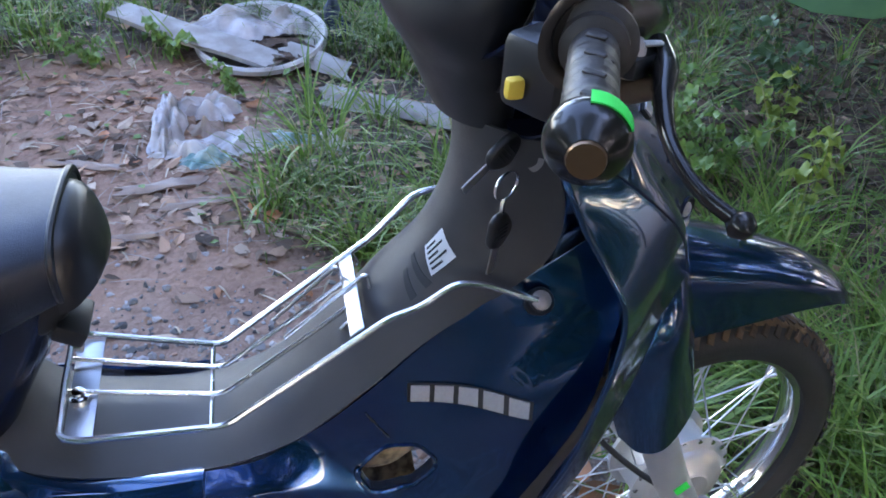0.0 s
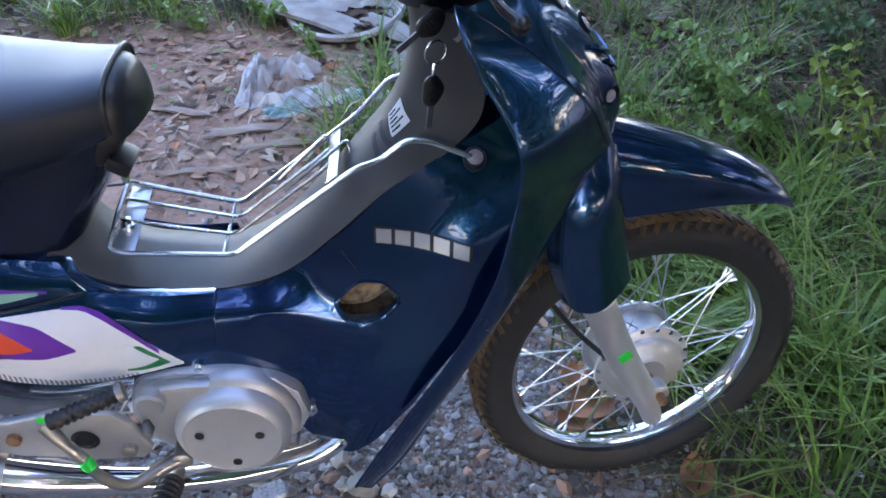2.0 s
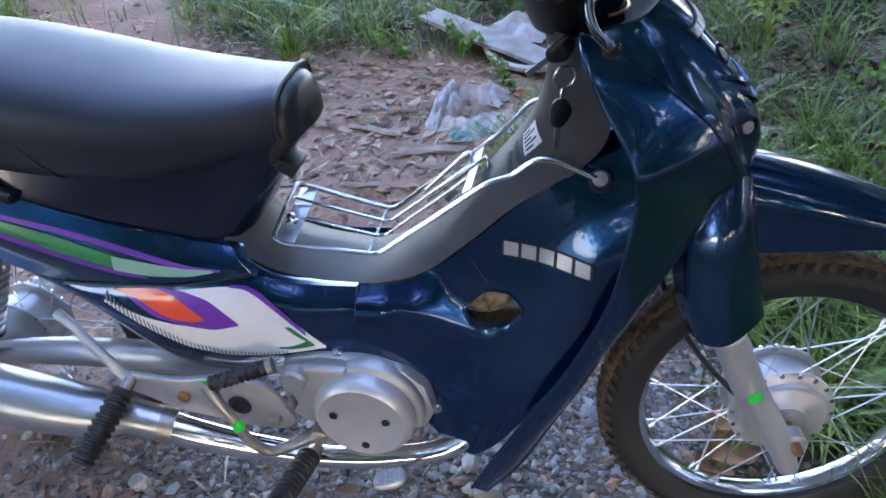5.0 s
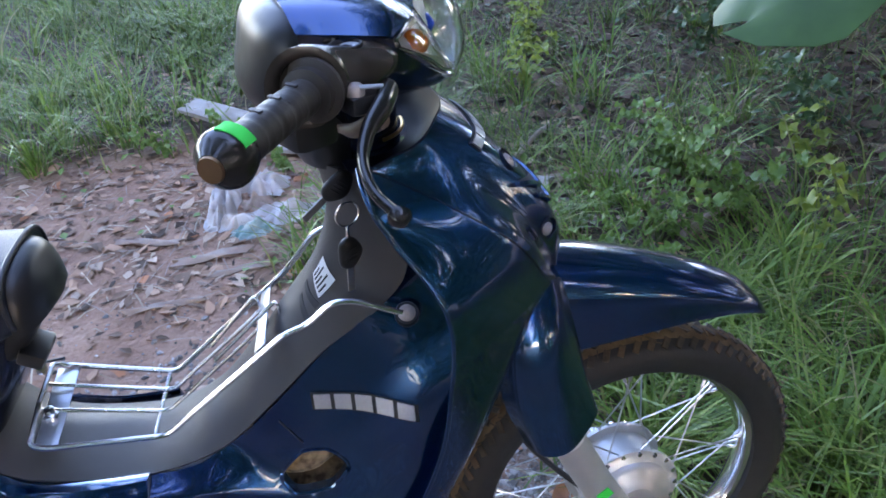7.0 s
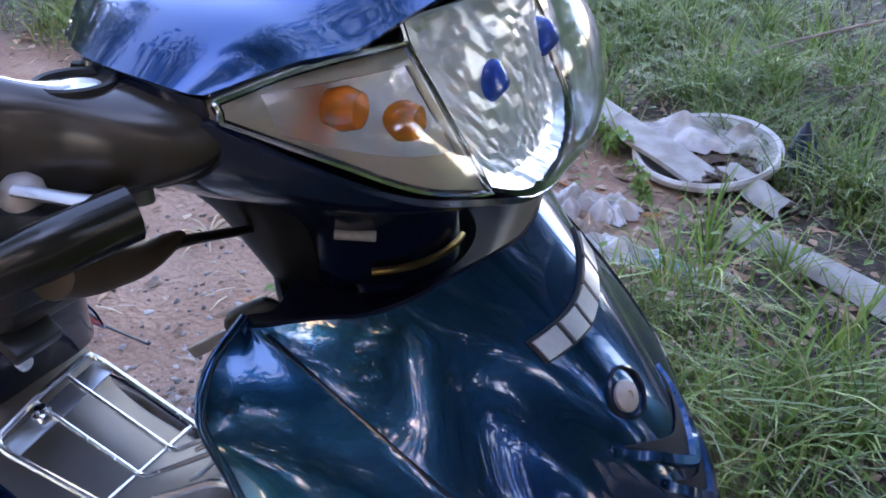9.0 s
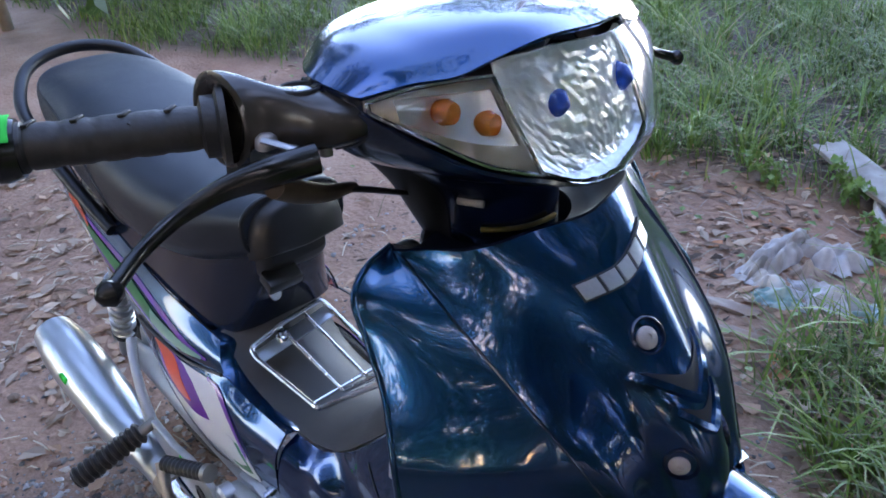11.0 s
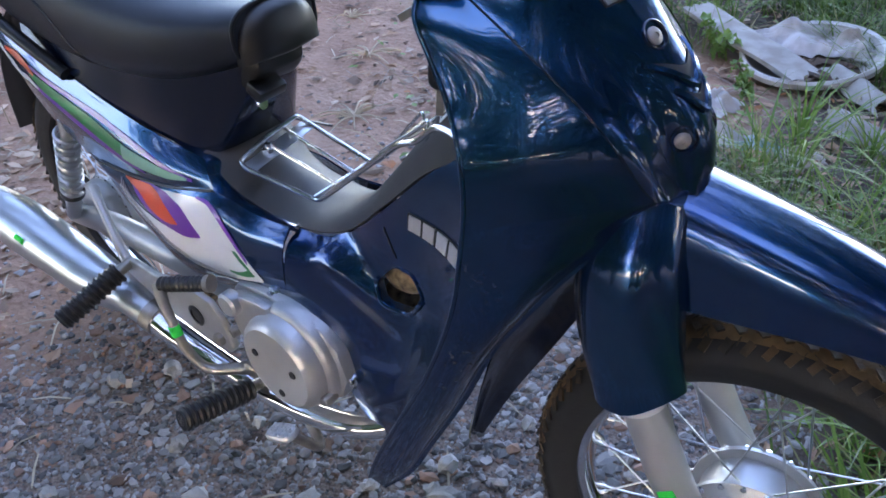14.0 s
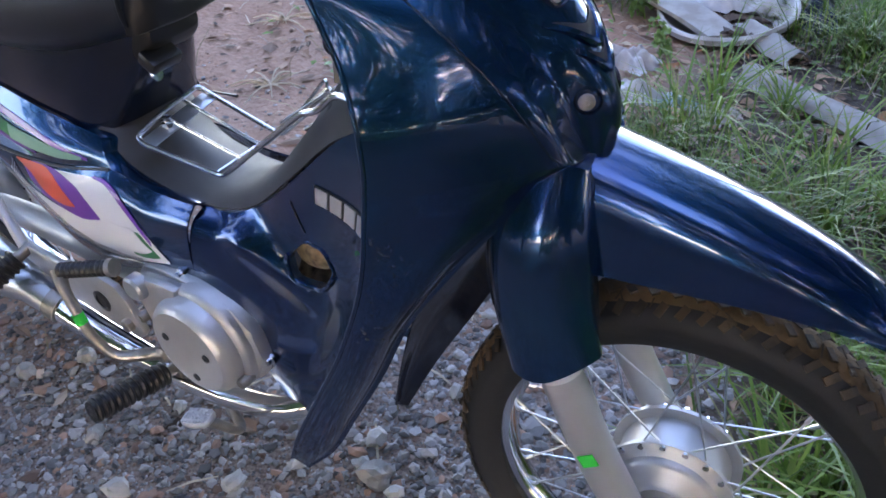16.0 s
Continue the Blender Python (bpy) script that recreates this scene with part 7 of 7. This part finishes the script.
# ---- weeds ----
LEAF = leafy("weed_leaf", [(0.3, (0.085, 0.165, 0.030)), (0.5, (0.130, 0.225, 0.045)), (0.7, (0.180, 0.270, 0.065))], 0.45, 0.35, 25.0)
YOUNG = leafy("young_leaf", [(0.3, (0.150, 0.215, 0.030)), (0.7, (0.240, 0.300, 0.050))], 0.45, 0.4, 25.0)
# Darker copy of the weed leaf: tree shade on the bank put into colour.
SHADELEAF = leafy("shade_dark_leaf", [(0.0, (0.018, 0.042, 0.010)), (0.6, (0.040, 0.085, 0.022)), (1.0, (0.070, 0.120, 0.030))], 0.5, 0.25)
STEM = material("green_stem", (0.12, 0.15, 0.05), 0.6, vary=0.3)
BROADLEAF = leafy("broad_leaf", [(0.35, (0.035, 0.105, 0.010)), (0.65, (0.055, 0.140, 0.016))], 0.5, 0.4, 9.0)


def leaf_mesh(name, length, width, heart=0.0, droop=0.25, n=9, m=5):
    """One leaf along +x from its stalk, folded along the midrib."""
    g = np.zeros((m, n, 3))
    for j in range(m):
        v = j / (m - 1) * 2 - 1
        for i in range(n):
            t = i / (n - 1)
            w = math.sin(math.pi * t ** (0.75 - 0.25 * heart)) ** 0.8 * (1 - 0.25 * t) if 0 < t < 1 else 0.02
            g[j, i] = (length * (t - heart * 0.12 * abs(v) * (1 - t)), v * w * width / 2, -droop * length * t * t + 0.12 * width * abs(v) + 0.01 * math.sin(12 * t) * abs(v))
    return mesh(name, g.reshape(-1, 3), grid_faces(m, n))


def plant(x, y, tall, leaves, size, seed, mat, label, spread=0.5, heart=0.6, category="weed"):
    """A weed: stems that lean out of one root, each with alternate leaves."""
    r = random.Random(seed)
    z0 = float(height(np.array(x), np.array(y)))
    root = thing("weed", label, category, "weeds on the verge", pose(x, y, z0))
    kinds = [leaf_mesh("leaf", size * f, size * f * 0.75, heart, d) for f, d in ((1.0, 0.25), (0.75, 0.45), (0.55, 0.1))]
    stems = max(1, leaves // 9)
    for s in range(stems):
        a = r.uniform(0, 2 * math.pi)
        out = spread * tall * r.uniform(0.3, 1.0)
        h = tall * r.uniform(0.6, 1.0)
        top = np.array((out * math.cos(a), out * math.sin(a), h))
        c = spline([(0, 0, -0.01), top * (0.35, 0.35, 0.55), top], 14)
        part("stem", tube("stem", c, [0.0032, 0.0022, 0.0012], n=14, seg=6, straight=True), STEM, root)
        k = leaves // stems
        for i in range(k):
            f = 0.25 + 0.75 * (i + r.random() * 0.5) / k
            p = c[min(13, int(f * 13))]
            ang = a + (i % 2 * 2 - 1) * r.uniform(0.6, 1.9)
            part("leaf", kinds[r.randrange(3)], mat, root, m=Matrix.Translation(tuple(p)) @ Matrix.Rotation(ang, 4, "Z") @ Matrix.Rotation(radians(r.uniform(-25, 20)), 4, "Y") @ Matrix.Rotation(radians(r.uniform(-25, 25)), 4, "X"))
    return root


FALLEN = material("fallen_orange_leaf", (0.36, 0.15, 0.06), 0.7, color2=(0.22, 0.10, 0.05), mix_scale=30, bump=0.3, bump_scale=150)
for k, (x, y, size, turn) in enumerate(((1.235, 0.10, 0.11, 20), (1.190, 0.055, 0.085, 130), (1.215, 0.175, 0.08, 250), (1.395, -0.065, 0.09, 70), (1.46, -0.12, 0.06, 200), (0.70, 1.03, 0.055, 30), (0.75, 0.73, 0.05, 160), (0.93, 0.91, 0.055, 300), (0.665, 1.62, 0.06, 40), (0.585, 1.78, 0.055, 110), (1.276, 1.585, 0.05, 80), (1.05, 1.20, 0.05, 210))):
    leaf = tagged(part("fallen_leaf", shell("fallen_leaf", np.array([[(size * (t - 0.5), size * 0.36 * v * math.sin(math.pi * min(0.98, t + 0.02)) ** 0.7, size * (0.16 * abs(v) + 0.10 * math.sin(5 * t + k))) for t in np.linspace(0, 1, 10)] for v in np.linspace(-1, 1, 6)]), 0.0008), FALLEN, None, "curled orange-brown fallen leaf on the ground", pose(x, y, float(height(np.array(x), np.array(y))) + size * 0.12 + 0.006, 6, -5, turn)), "", "leaf", "fallen orange leaves")
plant(1.87, 1.37, 0.30, 81, 0.062, 16, LEAF, "leafy bright green weed beside the front wheel", 0.9)
plant(1.98, 1.14, 0.30, 72, 0.062, 17, LEAF, "leafy green weed beside the track", 0.9)
plant(2.30, 1.30, 0.30, 18, 0.080, 18, YOUNG, "slender weed with yellow-green heart-shaped leaves", 0.6, 1.0)
plant(1.55, 2.20, 0.34, 18, 0.085, 19, YOUNG, "young yellow-green sapling in the grass", 0.55, 0.4)
plant(1.70, 2.80, 0.38, 18, 0.090, 20, YOUNG, "young yellow-green sapling in the grass", 0.55, 0.4)
plant(1.55, 0.88, 0.26, 54, 0.050, 1, LEAF, "leafy bright green weed beside the front wheel", 0.9)
plant(1.70, 1.02, 0.24, 45, 0.055, 2, LEAF, "leafy green weed beside the track", 0.9)
plant(1.48, 1.12, 0.20, 36, 0.048, 3, LEAF, "leafy green weed beside the track", 0.9)
plant(1.98, 0.72, 0.44, 9, 0.075, 4, YOUNG, "slender weed with yellow-green heart-shaped leaves", 0.5, 1.0)
plant(2.14, 0.90, 0.42, 9, 0.075, 5, YOUNG, "slender weed with heart-shaped leaves", 0.6, 1.0)
plant(2.20, 0.45, 0.34, 9, 0.070, 6, LEAF, "slender weed with heart-shaped leaves", 0.7, 1.0)
plant(1.90, 1.30, 0.22, 27, 0.055, 7, LEAF, "low green weed in dry litter", 0.9)
plant(1.62, 2.50, 0.42, 27, 0.085, 8, YOUNG, "young sapling with yellow-green leaves", 0.25, 0.3)
plant(1.20, 2.55, 0.28, 18, 0.070, 9, YOUNG, "young yellow-green weed in the grass", 0.4, 0.4)
plant(0.42, 1.98, 0.17, 27, 0.060, 10, LEAF, "broad-leaved weed growing by a board", 0.9)
plant(0.62, 1.72, 0.10, 18, 0.055, 11, LEAF, "small weed in the leaf litter", 1.2)
plant(0.16, 1.95, 0.15, 27, 0.055, 12, LEAF, "low green weed in the grass", 1.0)
# These weeds carry the bank's shade in their leaf colour.
plant(2.45, 1.55, 0.40, 36, 0.080, 13, SHADELEAF, "leafy weed with the bank's shade put into its dark colour", 0.8)
plant(2.75, 1.05, 0.45, 36, 0.080, 14, SHADELEAF, "leafy weed with the bank's shade put into its dark colour", 0.8)
plant(2.35, 2.35, 0.40, 36, 0.080, 15, SHADELEAF, "leafy weed with the bank's shade put into its dark colour", 0.8)

# the broad hanging leaf of a banana plant that stands past the verge
banana = thing("banana_plant", "banana plant with a broad bright green hanging leaf", "plant")
g = np.zeros((15, 40, 3))
for j in range(15):
    v = j / 14 * 2 - 1
    for i in range(40):
        t = i / 39
        w = 0.21 * min(1.0, (1 - t) * 9 + 0.01) ** 0.5 * min(1, t * 6 + 0.15) * (1 + 0.02 * math.sin(40 * t + 3 * v))
        base = np.array((3.25 - 1.58 * t, 1.06 - 0.41 * t, 1.00 + 0.32 * math.sin(2.2 * t) - 0.50 * t * t))
        g[j, i] = base + np.array((-0.06 * v * v, v * w, -0.10 * v * v * w / 0.17 + 0.006 * math.sin(60 * t)))
part("leaf_blade", shell("leaf_blade", g, 0.001), BROADLEAF, banana, "broad bright green leaf blade")
part("midrib", tube("midrib", [g[7, i] - (0, 0, 0.004) for i in range(0, 40, 3)], [0.013, 0.010, 0.004], 40, 8), STEM, banana)
# Further leaves overhead, unseen, added to cast shade on the verge.
for k, (ax, ay, dx, dy, z0) in enumerate(((3.2, 1.05, -0.9, 0.9, 1.75), (3.2, 1.05, -1.2, 0.2, 2.05), (3.2, 1.05, -0.3, 1.3, 1.65), (3.2, 1.05, 0.5, 1.0, 1.9), (3.2, 1.05, 0.3, -1.1, 2.0), (3.2, 1.05, 1.2, 0.0, 1.8))):
    q = np.zeros((9, 24, 3))
    nrm_ = np.array((-dy, dx)) / math.hypot(dx, dy)
    for j in range(9):
        v = j / 8 * 2 - 1
        for i in range(24):
            t = i / 23
            w = 0.24 * math.sin(math.pi * min(1, t * 0.95 + 0.04)) ** 0.5
            q[j, i] = (ax + dx * 1.35 * t + nrm_[0] * v * w, ay + dy * 1.35 * t + nrm_[1] * v * w, z0 + 0.35 * math.sin(2.4 * t) - 0.35 * t * t - 0.08 * v * v)
    part("leaf_blade", shell("leaf_blade", q, 0.001), BROADLEAF, banana)
part("stalk", tube("stalk", [(3.45, 1.12, -0.02), (3.43, 1.11, 0.5), (3.36, 1.09, 0.85), (3.22, 1.05, 0.99)], [0.07, 0.055, 0.03, 0.014], 30, 12), STEM, banana, "pale green stalk")

# undergrowth towards the trees: small leaves and twigs
def foliage(name, n, box, density, lo, hi, zmax, seed, mat, label):
    x, y, r = scatter(n, box, density, seed)
    k = len(x)
    s, a, b = r.uniform(lo, hi, k), r.uniform(0, 6.28, k), r.uniform(-0.7, 0.7, k)
    z = height(x, y) + zmax * r.random(k) ** 1.8
    shape = np.array([(0, 0, 0), (0.5, -0.33, 0.05), (1, 0, -0.08), (0.5, 0.33, 0.05)])
    v = np.repeat(shape[None], k, 0) * s[:, None, None]
    vz = v[..., 2] + v[..., 0] * np.tan(b)[:, None] * 0.8
    c, q = np.cos(a)[:, None], np.sin(a)[:, None]
    w = np.stack([v[..., 0] * c - v[..., 1] * q + x[:, None], v[..., 0] * q + v[..., 1] * c + y[:, None], np.maximum(vz + z[:, None], 0.003)], -1)
    return joined(name, w, [(0, 1, 2), (0, 2, 3)], mat, label, "undergrowth")


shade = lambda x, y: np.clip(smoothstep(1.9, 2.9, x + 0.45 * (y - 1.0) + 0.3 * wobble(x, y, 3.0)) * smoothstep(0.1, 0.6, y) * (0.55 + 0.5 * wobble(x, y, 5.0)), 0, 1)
# Leaf colour here is darkened to stand for the shade on the bank.
foliage("undergrowth", 9000, (1.0, 4.6, 0.2, 5.5), shade, 0.02, 0.06, 0.22, 51, SHADELEAF, "green undergrowth along the verge, darkened in colour for the shade")
foliage("ground_leaves", 11000, (-3.2, 3.2, 0.6, 4.4), lambda x, y: grassy(x, y) * 0.4 + 0.5 * band(x, y) * (wobble(x, y, 8.0, 3.0) > 0.15), 0.015, 0.04, 0.10, 52, LEAF, "small green leaves among the grass")
# Brown dead leaves, laid thick and dark to add to the bank's shade.
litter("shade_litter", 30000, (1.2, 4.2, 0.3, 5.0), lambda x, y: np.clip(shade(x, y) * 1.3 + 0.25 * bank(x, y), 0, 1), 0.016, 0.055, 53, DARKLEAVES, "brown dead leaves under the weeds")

# ---- trees out of view, seen only in the paint and the lamps; some added for shade ----
CROWN = material("tree_leaves", (0.045, 0.095, 0.022), 0.5, island=0.45)
TRUNK = material("tree_bark", (0.14, 0.11, 0.085), 0.9, bump=0.6, bump_scale=30, color2=(0.2, 0.17, 0.14), mix_scale=6)


def tree(x, y, tall, wide, leaves, seed):
    r = np.random.default_rng(seed)
    low = tall < 3
    t = thing("shrub" if low else "tree", "unseen leafy shrub added to darken low reflections" if low else "leafy tree out of view with an uneven open crown", "shrub" if low else "tree", "roadside shrubs" if low else "roadside trees", pose(x, y, 0))
    thick = 0.3 if low else 1.0
    part("trunk", tube("trunk", [(0, 0, -0.05), (0.08 * thick, 0.05 * thick, tall * 0.3), (-0.05 * thick, 0.1 * thick, tall * 0.6), (0.1 * thick, 0, tall * 0.9)], [0.16 * thick, 0.12 * thick, 0.08 * thick, 0.03 * thick], 24, 10), TRUNK, t)
    clumps = []
    for k in range(15):
        a, h = r.uniform(0, 6.28), r.uniform(0.60 if wide > 4 else 0.14 if y < -1 or low else 0.42, 1.0) * tall
        d = wide * r.uniform(0.35, 1.0) * (1.15 - 0.5 * abs(h / tall - 0.6))
        p = np.array((d * math.cos(a), d * math.sin(a), h))
        part("limb", tube("limb", [(0, 0, h * 0.62), p * (0.5, 0.5, 0.85), p], [0.045 * thick, 0.028 * thick, 0.010 * thick], 12, 6), TRUNK, t)
        clumps.append((p, wide * r.uniform(0.25, 0.45)))
    c = np.array([q[0] for q in clumps])[r.integers(0, len(clumps), leaves)]
    rad = np.array([q[1] for q in clumps])[r.integers(0, len(clumps), leaves)]
    u = r.normal(size=(leaves, 3))
    u /= np.linalg.norm(u, axis=1, keepdims=True)
    p = c + u * (rad * r.random(leaves) ** 0.4)[:, None] * (1, 1, 0.7)
    e1 = r.normal(size=(leaves, 3)); e1 /= np.linalg.norm(e1, axis=1, keepdims=True)
    e2 = np.cross(e1, r.normal(size=(leaves, 3))); e2 /= np.linalg.norm(e2, axis=1, keepdims=True)
    s = r.uniform(0.05, 0.11, leaves)[:, None] * (1.5 if tall > 9 else 1.0)
    v = np.stack([p - e1 * s, p - e2 * s * 0.5, p + e1 * s, p + e2 * s * 0.5], 1)
    me = bpy.data.meshes.new("crown")
    me.from_pydata(v.reshape(-1, 3).tolist(), [], (np.arange(leaves)[:, None] * 4 + np.arange(4)).tolist())
    part("crown", me, CROWN, t)


# Shrubs, wide overhead crown and several trees are added to block sky light.
for k, (x, y, tall, wide) in enumerate(((5.9, -1.5, 6.2, 2.3), (4.6, -3.3, 6.0, 2.2), (2.7, -4.2, 6.2, 2.3), (0.5, -4.4, 6.4, 2.4), (-1.5, -4.0, 6.2, 2.3), (-5.6, -2.7, 5.8, 2.1), (6.2, 0.8, 6.2, 2.4),
                                        (4.2, 3.7, 5.6, 3.1), (5.8, 6.0, 5.6, 2.3), (1.5, 7.4, 6.0, 2.6), (-5.2, 7.0, 5.8, 2.4), (-8.0, 0.4, 5.6, 2.3), (8.0, -4.6, 10.0, 3.3), (4.6, -7.2, 10.0, 3.4), (9.2, -0.6, 10.0, 3.3), (0.6, -8.0, 10.0, 3.4), (-3.6, -7.2, 9.5, 3.2), (6.6, 0.2, 2.7, 1.5), (6.7, 2.0, 2.8, 1.5), (6.3, 3.7, 2.8, 1.5), (5.0, 5.2, 2.9, 1.5), (6.4, -1.6, 2.7, 1.4),
                                        (9.0, 3.4, 9.5, 3.1), (4.9, 2.0, 8.5, 2.7), (3.2, 5.6, 8.5, 2.8), (5.8, -4.7, 8.2, 2.6), (5.2, -2.2, 1.7, 0.9), (3.2, -3.6, 1.6, 0.9), (-1.9, -3.9, 9.5, 4.3), (-5.4, 0.9, 2.8, 1.5), (-5.3, -0.9, 2.8, 1.5), (-5.2, 2.6, 2.8, 1.5), (-7.4, 2.2, 8.5, 2.9), (-7.2, -1.6, 8.5, 2.9))):
    tree(x, y, tall, wide, 5000 if tall < 3 or wide > 4 else 9000 if y < 4 else 5000, 60 + k)
